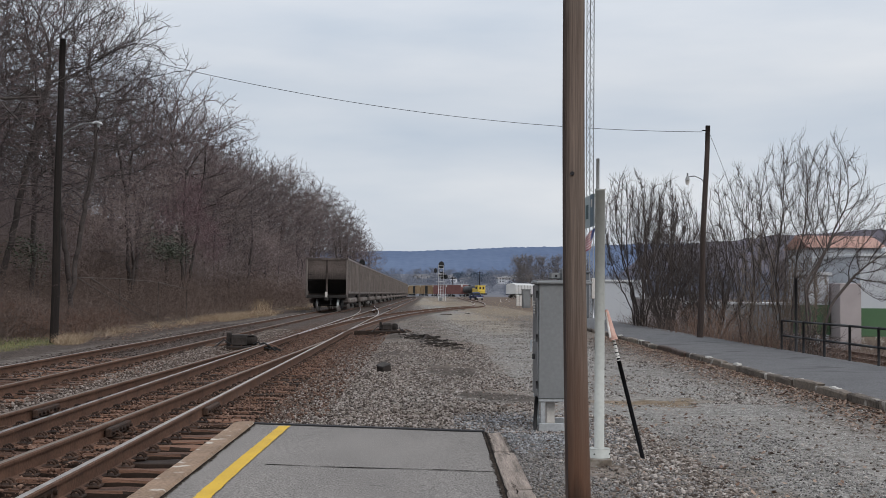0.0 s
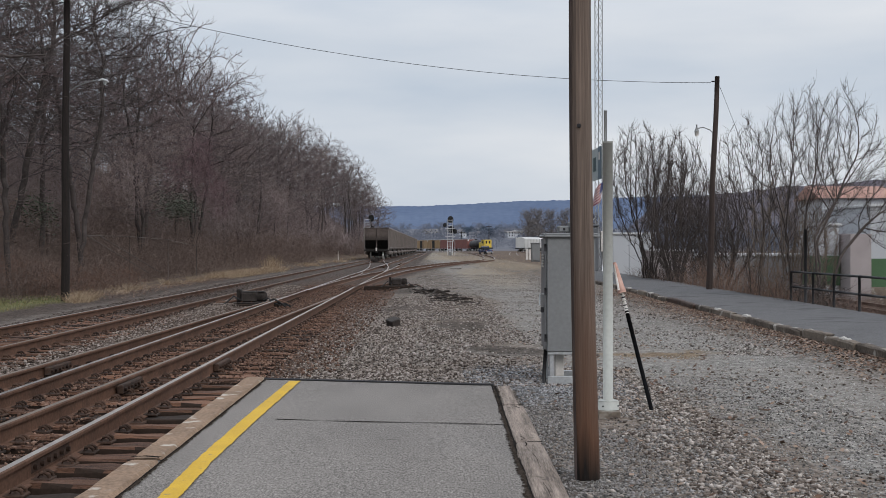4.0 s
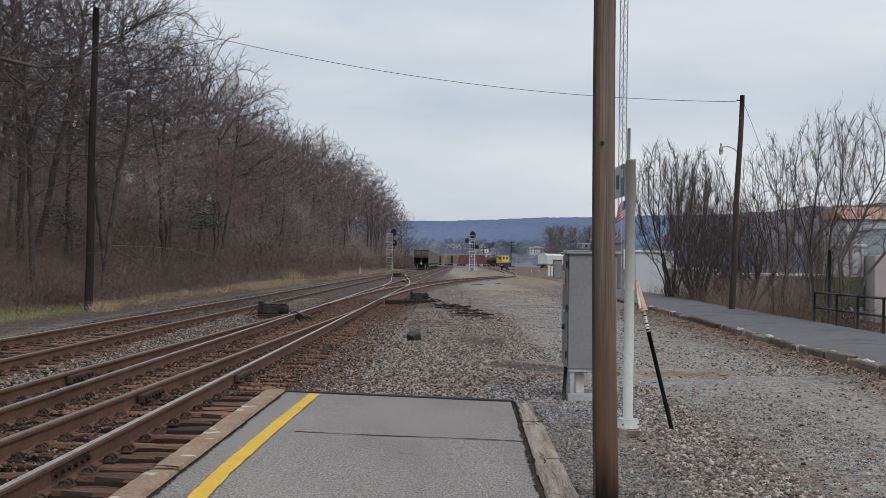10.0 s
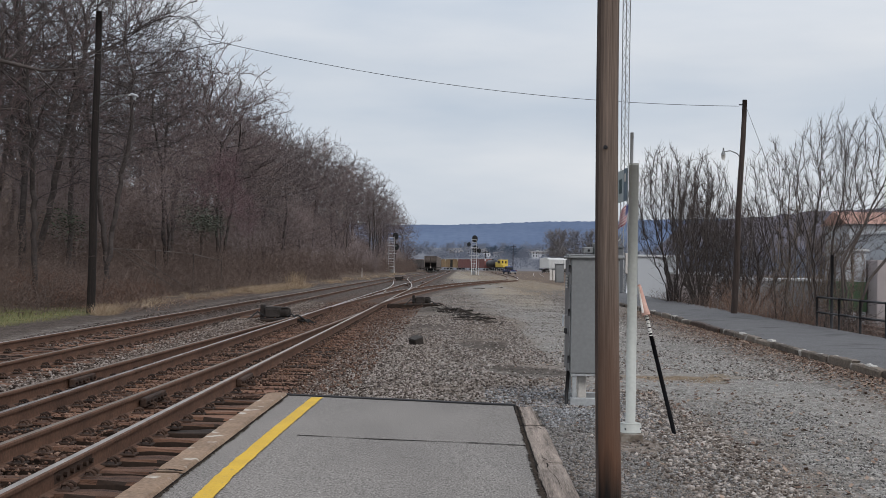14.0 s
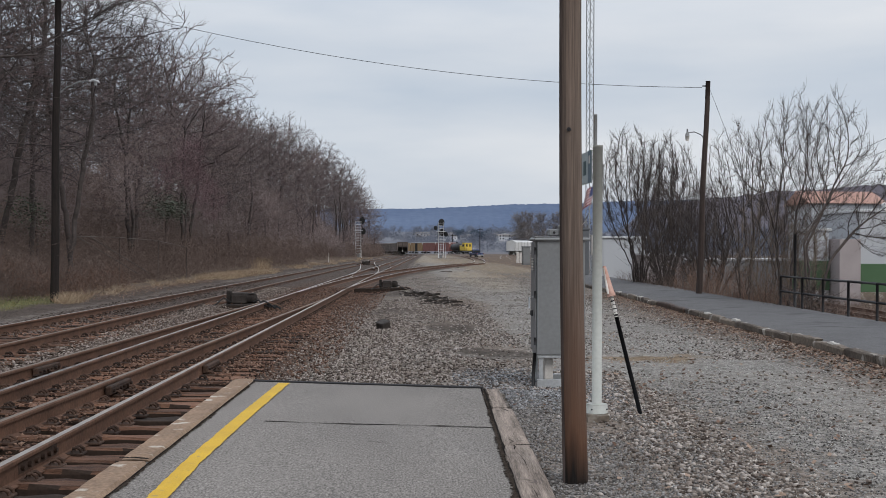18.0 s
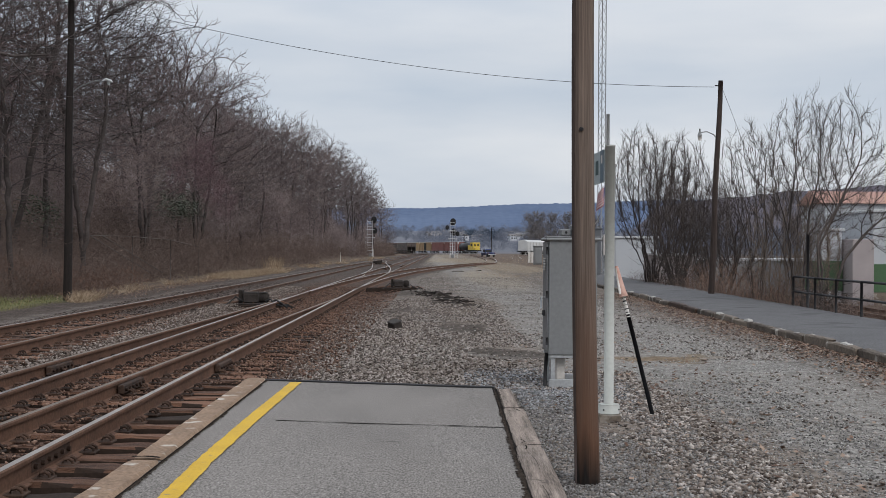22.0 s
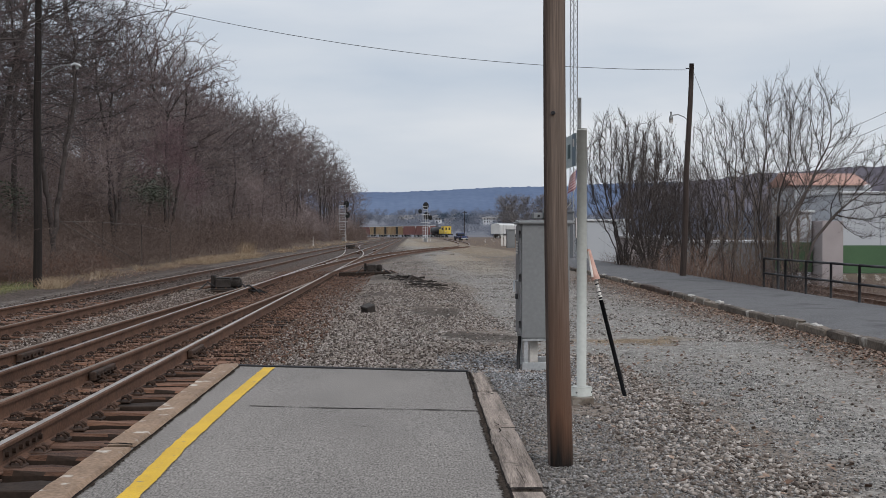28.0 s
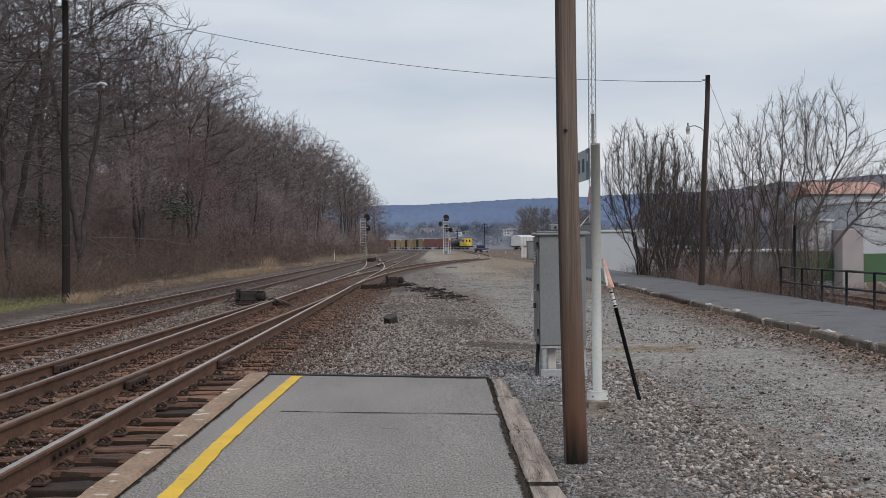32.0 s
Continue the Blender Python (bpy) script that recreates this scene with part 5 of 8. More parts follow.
def colonize(seed, lobes, stems, n_, step, reach=6.0, kill=1.7, up=0.1, wander=0.15, hold=0.5):
    """Branches that grow towards points strewn through the crown. lobes: (x, y, z, rx, ry, rz); stems: polylines to start from.
    Returns the nodes, each node's parent (-1 at a root) and the number of tips that it carries."""
    g = np.random.default_rng(seed)
    size = np.array([l[3] * l[4] * l[5] for l in lobes]); size = size / size.sum()
    A = []
    for l, share in zip(lobes, size):
        k = int(n_ * share)
        u = g.normal(size=(k, 3)); u /= np.linalg.norm(u, axis=1, keepdims=True)
        A.append(np.array(l[:3]) + u * g.uniform(0.08, 1, (k, 1)) ** 0.42 * np.array(l[3:]))
    A = np.concatenate(A); A = A[A[:, 2] > 0.3]
    N, par = [], []
    for line in stems:
        last = 0 if N else -1
        for p, q in zip(line, line[1:]):
            p, q = np.array(p, float), np.array(q, float)
            k = max(1, int(np.linalg.norm(q - p) / step))
            for i in range(k):
                N.append(p + (q - p) * i / k + g.normal(0, step * 0.10, 3)); par.append(last); last = len(N) - 1
        N.append(np.array(line[-1], float)); par.append(last)
    N, par = np.array(N), list(par)
    kids = np.zeros(len(N), int)
    for p in par:
        if p >= 0:
            kids[p] += 1
    d = np.linalg.norm(A[:, None] - N[None], axis=2)
    near, dist = d.argmin(1), d.min(1)
    first = True
    head = np.array([(N[i] - N[p]) / step if p >= 0 else (0, 0, 1.0) for i, p in enumerate(par)])
    for _ in range(140):
        live = dist < (1e9 if first else reach * step)
        if not live.any():
            break
        way = np.zeros((len(N), 3))
        v = A[live] - N[near[live]]
        v /= np.linalg.norm(v, axis=1, keepdims=True) + 1e-9
        np.add.at(way, near[live], v)
        got = np.unique(near[live]); got = got[kids[got] < 3]
        if not len(got):
            break
        w = way[got]; w /= np.linalg.norm(w, axis=1, keepdims=True) + 1e-9
        w += hold * head[got]
        w += g.normal(0, wander, w.shape) + (0, 0, up); w /= np.linalg.norm(w, axis=1, keepdims=True)
        fresh = N[got] + w * step
        head = np.concatenate([head, w])
        kids[got] += 1
        kids = np.concatenate([kids, np.zeros(len(got), int)])
        par += list(got)
        base = len(N)
        N = np.concatenate([N, fresh])
        d = np.linalg.norm(A[:, None] - fresh[None], axis=2)
        i, m = d.argmin(1), d.min(1)
        closer = m < dist
        near[closer], dist[closer] = base + i[closer], m[closer]
        keep = dist > kill * step
        A, near, dist = A[keep], near[keep], dist[keep]
        first = False
        if not len(A):
            break
    par = np.array(par)
    load = np.zeros(len(N))
    tips = np.ones(len(N), bool); tips[par[par >= 0]] = False
    load[tips] = 1
    for i in range(len(N) - 1, -1, -1):
        if par[i] >= 0:
            load[par[i]] += load[i]
    return N, par, load


def wood_thing(name, label, grown, tip, materials, category, group, seed, shoots=2, shoot=0.5, power=2.35, lift=0.35, thick=0.02):
    """A bare tree: limbs and twigs from colonize(), with short shoots on its finer branches."""
    g = np.random.default_rng(seed)
    N, par, load = grown
    r = tip * load ** (1 / power)
    e = np.where(par >= 0)[0]
    p0, p1, r0, r1 = N[par[e]], N[e], np.minimum(r[par[e]], r[e] * 1.5), r[e]
    big = r1 > thick
    t = empty(name, None, label, category, group)
    v, f = prisms(p0[big] - (p1[big] - p0[big]) * 0.08, p1[big], r0[big], r1[big], 7)
    ob = new("trunk", raw_mesh("trunk", v, f, materials[0], True)); ob.parent = t
    q0, q1, s0, s1 = [p0[~big]], [p1[~big]], [r0[~big]], [r1[~big]]
    fine = np.where(load[e] < 9)[0]
    for _ in range(shoots):
        k = fine[g.uniform(size=len(fine)) < 0.85]
        along = p1[k] - p0[k]; length = np.linalg.norm(along, axis=1, keepdims=True) + 1e-9
        way = along / length + g.normal(0, 0.55, along.shape) + (0, 0, lift); way /= np.linalg.norm(way, axis=1, keepdims=True)
        at = p0[k] + along * g.uniform(0.1, 1, (len(k), 1))
        mid = at + way * shoot * g.uniform(0.25, 0.6, (len(k), 1))
        end = mid + (way + g.normal(0, 0.3, way.shape) + (0, 0, lift * 0.5)) * shoot * g.uniform(0.2, 0.5, (len(k), 1))
        q0 += [at, mid]; q1 += [mid, end]; s0 += [np.full(len(k), tip * 0.8), np.full(len(k), tip * 0.62)]; s1 += [np.full(len(k), tip * 0.62), np.full(len(k), tip * 0.35)]
    v, f = prisms(np.concatenate(q0), np.concatenate(q1), np.concatenate(s0), np.concatenate(s1), 3)
    ob = new("crown", raw_mesh("crown", v, f, materials[1])); ob.parent = t
    return t


def arr(segs):
    return [np.array([s[i][:] for s in segs]) for i in (0, 1)] + [np.array([s[i] for s in segs]) for i in (2, 3)]


def make_tree(name, label, segs, material, twig_material, category="tree", group="", twig_r=None):
    t = empty(name, None, label, category, group)
    p0, p1, r0, r1 = arr(segs[0] + segs[1])
    v, f = prisms(p0, p1, r0, r1, 6)
    ob = new("trunk", raw_mesh("trunk", v, f, material, True)); ob.parent = t
    rest = [s for level in segs[2:] for s in level]
    p0, p1, r0, r1 = arr(rest)
    if twig_r:
        k = np.where(r0 < 0.0061, 0.75, 1.0)
        r0, r1 = np.maximum(r0, twig_r * k), np.maximum(r1, twig_r * 0.5)
    v, f = prisms(p0, p1, r0, r1, 3)
    ob = new("crown", raw_mesh("crown", v, f, twig_material)); ob.parent = t
    return t


wood, thin_wood = [], []
FORMS = ((14, 0.27, 0.30), (16, 0.24, 0.34), (12, 0.32, 0.26), (15, 0.26, 0.30), (11, 0.34, 0.24), (13, 0.30, 0.22))


def forest_tree(i, h, wide, bare, tip, n_, step, label, far):
    rng = random.Random(500 + i + 40 * far)
    lobes = [(rng.uniform(-0.05, 0.05) * h, rng.uniform(-0.05, 0.05) * h, h * 0.68, wide * h, wide * h, h * 0.33)]
    for k in range(5):
        a_ = rng.uniform(0, 2 * pi)
        lobes.append((cos(a_) * wide * h * 0.72, sin(a_) * wide * h * 0.72, h * rng.uniform(0.42, 0.8), wide * h * 0.55, wide * h * 0.55, h * 0.15))
    lean = (rng.uniform(-0.05, 0.05) * h, rng.uniform(-0.05, 0.05) * h)
    stem = [(0, 0, -0.4), (lean[0] * 0.2, lean[1] * 0.2, h * bare * 0.6), (lean[0], lean[1], h * (bare + 0.16)), (lean[0] * 0.6 + rng.uniform(-0.4, 0.4), lean[1] * 0.6, h * 0.66)]
    grown = colonize(700 + i + 40 * far, lobes, [stem], n_, step, 7.0, 1.75, 0.14 if far else 0.05, 0.13, 0.8)
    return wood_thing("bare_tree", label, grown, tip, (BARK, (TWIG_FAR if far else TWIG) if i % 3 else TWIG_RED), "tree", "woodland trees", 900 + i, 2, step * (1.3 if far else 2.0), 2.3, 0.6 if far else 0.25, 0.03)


for i, (h, wide, bare) in enumerate(FORMS):
    wood.append(forest_tree(i, h, wide, bare, 0.0085, 2100, 0.31, "bare grey-brown deciduous tree on the wooded bank", 0))
for i, (h, wide, bare) in enumerate(FORMS[:4]):
    thin_wood.append(forest_tree(i, h, wide * 1.1, bare * 0.6, 0.0125, 1150, 0.4, "bare grey-brown deciduous tree far along the bank", 1))
rng, thin = random.Random(8), random.Random(81)
spots = []
y = 12.0
while y < 345:
    for row, (dx, j) in enumerate(((10.3, 0.8), (11.8, 1.8), (15.5, 2.2), (20, 2.5), (26, 4))):
        if (row == 4 and y > 110) or (row == 3 and y > 150) or (row == 3 and rng.random() < 0.2):
            continue
        x = main_x(y, -5.1) - dx + rng.uniform(-j, j)
        yy = y + rng.uniform(-2.2, 2.2)
        if row == 0 and (yy < 38 or rng.random() < 0.3):
            continue
        if 120 < yy < 242 and x > -13.9 - (242 - yy) * 0.004:
            x -= 3.2
        if yy > 246 and row == 0:
            x += 1.2
        if yy < 125 and row >= 3 and rng.random() < 0.45:
            continue
        if yy < 56 and rng.random() < 0.45:
            continue
        if x / yy < -0.24 and thin.random() < 0.26:
            continue
        spots.append((x, yy, row))
    y += 3.4 + y * 0.038
spots += [(-13.4, 36, 1), (-15.8, 42, 1), (-14.4, 47, 1), (-17.2, 50, 2), (-18.6, 55, 2), (-13.0, 41.5, 1), (-20.2, 52, 2), (-19.2, 46, 2), (-16.5, 86, 2), (-16.0, 80, 2), (-15.6, 74, 2), (-17.4, 77, 2), (-17.8, 88, 2)]
used = set()
# how high the canopy stands against the sky, by bearing from the platform's end
BEARING = (-0.371, -0.271, -0.221, -0.201, -0.188, -0.176, -0.161, -0.143, -0.121, -0.096, -0.071, -0.056, -0.043, -0.036)
CANOPY = (0.36, 0.30, 0.25, 0.21, 0.175, 0.135, 0.125, 0.144, 0.130, 0.115, 0.092, 0.072, 0.05, 0.036)


def canopy_z(x, y):
    b = x / y
    return 1.42 + y * float(min(np.interp(b + q / y, BEARING, CANOPY) for q in (-1.6, 0.0, 1.6)))


for x, y, row in spots:
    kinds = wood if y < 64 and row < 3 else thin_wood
    i = rng.randrange(len(kinds))
    s = rng.uniform(0.85, 1.15) * (rng.uniform(0.42, 0.6) if row == 0 else 0.92 if row == 1 else 1.05)
    tall = (FORMS[i][0] * 0.98)
    top = canopy_z(x, y)
    if y > 50 and x / y < -0.23:
        top = min(top, 1.42 + y * rng.uniform(0.17, 0.21))
    limit = (top - ground_z(x, y)) / tall * rng.uniform(0.88, 1.08)
    if row:
        s = min(max(s, limit * rng.uniform(0.85, 1.0)), limit, 1.35)
    s = min(s, limit)
    if s < 0.25:
        continue
    m = pose(x, y, ground_z(x, y) - 0.1, rng.uniform(-5, 5), rng.uniform(-2, 7), rng.uniform(0, 360))
    ob = kinds[i]
    if ob.name in used:
        ob = copy_thing(ob, m)
    else:
        used.add(ob.name); ob.matrix_basis = m
    ob.scale = (s, s, s)

for k, (x, y, q) in enumerate(((17.6, 52, 0.33), (19.6, 56, 0.36), (15.4, 54, 0.30))):
    ob = copy_thing(thin_wood[k % 4], pose(x, y, ground_z(x, y) - 0.1, 0, 0, 70 * k))
    ob.scale = (q, q, q)
    tagged(ob, "small bare tree behind the lower tracks", group="lower track trees")

# the spreading tree whose limbs hang into the view
limbs = (((0, 0, 6.2), (1, 0.0, -0.02), 5.6, 0.12), ((0, 0, 7.7), (1, 0.15, -0.12), 5.6, 0.12), ((0, 0, 7.2), (1, -0.2, 0.15), 4.6, 0.07), ((0, 0, 8.6), (1, 0.3, 0.02), 5.0, 0.07))
near_tree = make_tree("bare_tree", "large bare tree with drooping limbs over the verge", grow(615, 12, 0.40, 1, 0.45, 3, (11, 9, 7, 4), 0.05, limb_angle=62, trunk_r=0.2, curl=0.6, extra=limbs), BARK, BARK, group="woodland trees", twig_r=0.006)
near_tree.matrix_basis = pose(-14.3, 25.4, 0.0)

# understorey brush: arching thin stems in one mesh
def brush(name, places, height, label, material, seed=1, r=0.008, spread=0.5, category="brush", seg=2):
    g = np.random.default_rng(seed)
    n_ = len(places)
    h = height * g.uniform(0.5, 1.3, n_)
    a = g.uniform(0, 2 * pi, n_)
    lean = g.uniform(0.1, spread, n_) * h
    P0, P1, R0, R1 = [], [], [], []
    prev = places.copy()
    for k in range(1, seg + 1):
        f = k / seg
        q = places + np.stack([np.cos(a) * lean * f ** 2, np.sin(a) * lean * f ** 2, h * (f - 0.25 * f * f)], -1) + g.normal(0, 0.04, (n_, 3)) * h[:, None]
        P0.append(prev); P1.append(q); R0.append(np.full(n_, r * (1 - 0.8 * (k - 1) / seg))); R1.append(np.full(n_, r * (1 - 0.8 * k / seg)))
        for side in range(2 if k > 1 else 1):
            b = g.uniform(0, 2 * pi, n_)
            tip = q + np.stack([np.cos(b), np.sin(b), g.uniform(0.1, 0.9, n_)], -1) * (h * g.uniform(0.1, 0.3, n_))[:, None]
            P0.append((prev + q) / 2); P1.append(tip); R0.append(np.full(n_, r * 0.5)); R1.append(np.full(n_, r * 0.2))
        prev = q
    v, f = prisms(np.concatenate(P0), np.concatenate(P1), np.concatenate(R0), np.concatenate(R1), 3)
    return tagged(new(name, raw_mesh(name, v, f, material)), label, category, kind="stuff")


def bank_places(n_, d0, d1, y0, y1, seed, power=1.6):
    g = np.random.default_rng(seed)
    out_ = []
    for _ in range(n_):
        y = y0 + (y1 - y0) * g.uniform() ** power
        d = d0 + (d1 - d0) * g.uniform() ** 1.3
        if 120 < y < 240:
            d += 2.2
        x = main_x(y, -5.1) - d
        out_.append((x, y, ground_z(x, y) - 0.05))
    return np.array(out_)


def tangle(name, label, material, mounds, seed, r=0.007, length=0.45, category="brush"):
    """Fuzzy mounds of twigs that point every way, most of them near the mound's skin."""
    g = np.random.default_rng(seed)
    P, K = [], []
    for *c, rx, ry, h, k in mounds:
        K.append(np.full(k, 0.75 + c[1] / 110))
        cx, cy = c[:2]
        u = g.normal(size=(k, 3)); u /= np.linalg.norm(u, axis=1, keepdims=True)
        if len(c) == 2:
            u[:, 2] = np.abs(u[:, 2])
        u *= g.uniform(0.2, 1.0, (k, 1)) ** 0.4
        P.append(np.array((cx, cy, c[2] if len(c) == 3 else ground_z(cx, cy) - 0.1)) + u * (rx, ry, h))
    P, K = np.concatenate(P), np.concatenate(K)
    n_ = len(P)
    d = g.normal(size=(n_, 3)) + (0, 0, 0.45); d /= np.linalg.norm(d, axis=1, keepdims=True)
    L = length * g.uniform(0.4, 1.4, (n_, 1)) * K[:, None] ** 0.6
    bend = g.normal(size=(n_, 3)) * 0.35
    Q = P + d * L * 0.5
    R = Q + (d + bend) * L * 0.5
    one = r * K
    v, f = prisms(np.concatenate([P, Q]), np.concatenate([Q, R]), np.concatenate([one, one * 0.75]), np.concatenate([one * 0.75, one * 0.3]), 3)
    return tagged(new(name, raw_mesh(name, v, f, material)), label, category, kind="stuff")


g = np.random.default_rng(46)
low, high = [], []
for _ in range(170):
    y = 36 + 290 * g.uniform() ** 1.7
    x = main_x(y, -5.1) - 7.4 - 3.2 * g.uniform() - (2.2 if 120 < y < 240 else 0)
    low.append((x, y, g.uniform(0.8, 1.9), g.uniform(1.2, 3.0) * (1 + y / 150), g.uniform(0.6, 1.8) + min(1.6, max(0, y - 45) * 0.05), 190))
for _ in range(150):
    y = 22 + 230 * g.uniform() ** 1.7
    x = main_x(y, -5.1) - 10.2 - 8 * g.uniform() - (2.2 if 120 < y < 240 else 0)
    high.append((x, y, g.uniform(1.2, 2.4), g.uniform(1.5, 3.2) * (1 + y / 150), g.uniform(1.6, 5.6), 200))
for x, y in ((-10.2, 17), (-11.0, 20), (-10.6, 24), (-11.6, 28), (-10.9, 31), (-12.4, 25), (-12.6, 33), (-11.4, 35), (-9.9, 37), (-13.6, 30), (-14.5, 36), (-15.5, 41)):
    low.append((x - 1.2, y, 1.0, 1.6, g.uniform(0.8, 1.6), 220))
tangle("brush_front", "dense fuzzy brown brush along the foot of the bank", BRUSH, low, 1, 0.007, 0.5)
tangle("brush_tall", "tangled tall reddish-brown brush on the wooded bank", BRUSH, high, 2, 0.010, 0.9)
hung = []
g = np.random.default_rng(48)
while len(hung) < 215:
    y = 30 + (120 if len(hung) < 115 else 230) * g.uniform() ** (1.5 if len(hung) < 115 else 0.7)
    u = g.uniform(-0.40, -0.075) if len(hung) < 115 else g.uniform(-0.15, -0.04)
    x = u * y
    if not 9.5 < main_x(y, -5.1) - x < 24:
        continue
    sky = 90 + max(0.0, 718 + 2000 * u - 330) * 0.84 + (0 if u < -0.2 else 35 if y < 110 else 15)
    top = 1.42 + (415 - sky - 95) / 2000 * y
    base = ground_z(x, y)
    if top < base + 2.0:
        continue
    z = base + 1.2 + (top - base - 2.2) * g.uniform() ** 0.9
    hung.append((x, y, z, g.uniform(0.7, 1.7), g.uniform(0.8, 2.0) * (1 + y / 150), g.uniform(0.9, 2.0), 180))
for k in range(64):
    y = 112 + 225 * g.uniform() ** 1.2
    x = main_x(y, -5.1) - g.uniform(10.5, 15.5) - (2.4 if 118 < y < 244 else 0)
    hung.append((x, y, ground_z(x, y) + g.uniform(1.0, 5.2), g.uniform(1.2, 2.2), g.uniform(2.0, 4.0), g.uniform(1.2, 2.2), 130))
# extra pale tangles, added to stand in for haze behind the trunks
while len(hung) < 345:
    y = 62 + 85 * g.uniform()
    x = g.uniform(-0.20, -0.085) * y
    top, base = canopy_z(x, y) - 2.2, ground_z(x, y)
    if 8.8 < main_x(y, -5.1) - x < 25 and top > base + 2.5:
        hung.append((x, y, g.uniform(base + 1.5, top), g.uniform(0.9, 1.7), g.uniform(1.2, 2.6), g.uniform(0.9, 1.6), 130))
HUNG = mat("grey_brown_vine_twigs", two((0.145, 0.115, 0.111), (0.27, 0.212, 0.203)), 0.12, 0.95, bump=0.0, fine=2.0, island=0.16)
tangle("hanging_vines", "grey-brown tangles of vines and twigs in the bank trees", HUNG, hung, 5, 0.0085, 1.0)
brush("brush_stems", bank_places(3200, 7.6, 20, 24, 300, 42, 2.0), 1.9, "thin arching stems in the brush of the bank", BRUSH, 2, 0.007, 1.7, seg=3)
RED_BRUSH = mat("reddish_vine_tangle", two((0.075, 0.05, 0.045), (0.19, 0.135, 0.12)), 0.15, 0.95, bump=0.0, fine=2.0, island=0.35)
g = np.random.default_rng(47)
vines = []
for cx, cy, cz, rr, hh in [(-14 - 4 * g.uniform(), 30 + 150 * g.uniform() ** 1.3, g.uniform(1, 5), g.uniform(0.8, 1.8), g.uniform(2, 5)) for _ in range(30)]:
    k = 130
    vines.append(np.stack([g.normal(cx, rr * 0.6, k), g.normal(cy, rr, k), ground_z(cx, cy) + cz + g.uniform(-0.5, 1, k) * hh], -1))
brush("vine_tangles", np.concatenate(vines[:18]), 0.9, "reddish tangles of vines hanging in the trees", RED_BRUSH, 9, 0.010, 1.4)
ivy = [np.stack([g.normal(x, rx, k), g.normal(y, 0.9, k), g.normal(z, rz, k)], -1) for x, y, z, rx, rz, k in
       ((-12.0, 55, 3.3, 0.42, 0.32, 900), (-12.7, 56, 3.6, 0.5, 0.45, 900), (-14.4, 42, 2.7, 0.30, 0.36, 500), (-15.2, 43, 3.0, 0.4, 0.3, 300))]
leaf_scatter("ivy", np.concatenate(ivy), IVY, "dark green ivy on the bank trees", 0.06, 8, "ivy")
held = []
for _ in range(5200):
    y = 30 + 90 * g.uniform() ** 1.6
    d = 8.2 + 9 * g.uniform() ** 1.5
    x = main_x(y, -5.1) - d
    held.append((x, y, ground_z(x, y) + 2.6 * g.uniform() ** 1.7))
PURPLE_BRUSH = mat("purple_red_twigs", two((0.125, 0.078, 0.085), (0.20, 0.132, 0.14)), 0.3, 0.95, bump=0.0, fine=2.0, island=0.12)
bunch = [(-12.7, 62, 6.4, 0.75, 1.2, 1.3, 520), (-12.5, 63, 5.0, 0.8, 1.3, 1.3, 480), (-13.6, 60, 5.0, 0.6, 1.0, 1.0, 260), (-12.2, 66, 4.2, 0.7, 1.3, 1.2, 300)]
tangle("purple_twigs", "fine purple-red twigs of a vine-hung crown", PURPLE_BRUSH, bunch, 31, 0.006, 0.6)
RUSTY_BRUSH = mat("rust_brown_brush", two((0.10, 0.058, 0.042), (0.20, 0.122, 0.092)), 0.2, 0.95, bump=0.0, fine=2.0, island=0.2)
bunch = [(-14.2 + 0.5 * (k % 3), 35.0 + 0.55 * k, 0.9, 0.9, 1.25, 260) for k in range(8)] + [(-12.3 + 0.4 * (k % 2), 36 + 1.6 * k, 0.8, 0.9, 0.95, 200) for k in range(6)]
tangle("rusty_brush", "low rust-brown leafy brush at the foot of the bank", RUSTY_BRUSH, bunch, 32, 0.006, 0.35)
HELD = mat("withered_leaves", [(0.25, (0.07, 0.04, 0.03)), (0.5, (0.15, 0.092, 0.068)), (0.8, (0.30, 0.215, 0.165))], 9.0, 0.9, bump=0.0, fine=50, island=0.9)
leaf_scatter("withered_leaves", np.array(held), HELD, "withered brown leaves held in the brush", 0.05, 12)


# shrubs and small trees beside the walkway
def vase(seed, x, y, lobes, n_, stems, spread, label, materials, tip=0.0042, step=0.17, low=0.9, shoots=2, shoot=0.32, up=0.16, kill=1.6, s=1.0):
    """A many-stemmed shrub: stems splay from one foot, then branch to fill the crown's lobes."""
    rng = random.Random(seed)
    lines = []
    for k in range(stems):
        a_ = 2 * pi * (k + rng.uniform(-0.3, 0.3)) / stems
        out_ = spread * rng.uniform(0.35, 1.0)
        h = low * rng.uniform(0.8, 1.5)
        foot = (cos(a_) * 0.12 + rng.uniform(-0.1, 0.1), sin(a_) * 0.12 + rng.uniform(-0.1, 0.1), -0.3)
        lines.append([foot, (foot[0] + cos(a_) * out_ * 0.35, foot[1] + sin(a_) * out_ * 0.35, h * 0.5), (foot[0] + cos(a_) * out_, foot[1] + sin(a_) * out_, h)])
    t = wood_thing("bare_shrub", label, colonize(seed, lobes, lines, n_, step, 7.0, kill, up, 0.08, 0.85), tip, materials, "shrub", "walkway shrubs", seed, shoots, shoot, 2.2, 0.5, 0.014)
    t.matrix_basis = pose(x, y, ground_z(x, y) - 0.05)
    t.scale = (s, s, s)
    return t


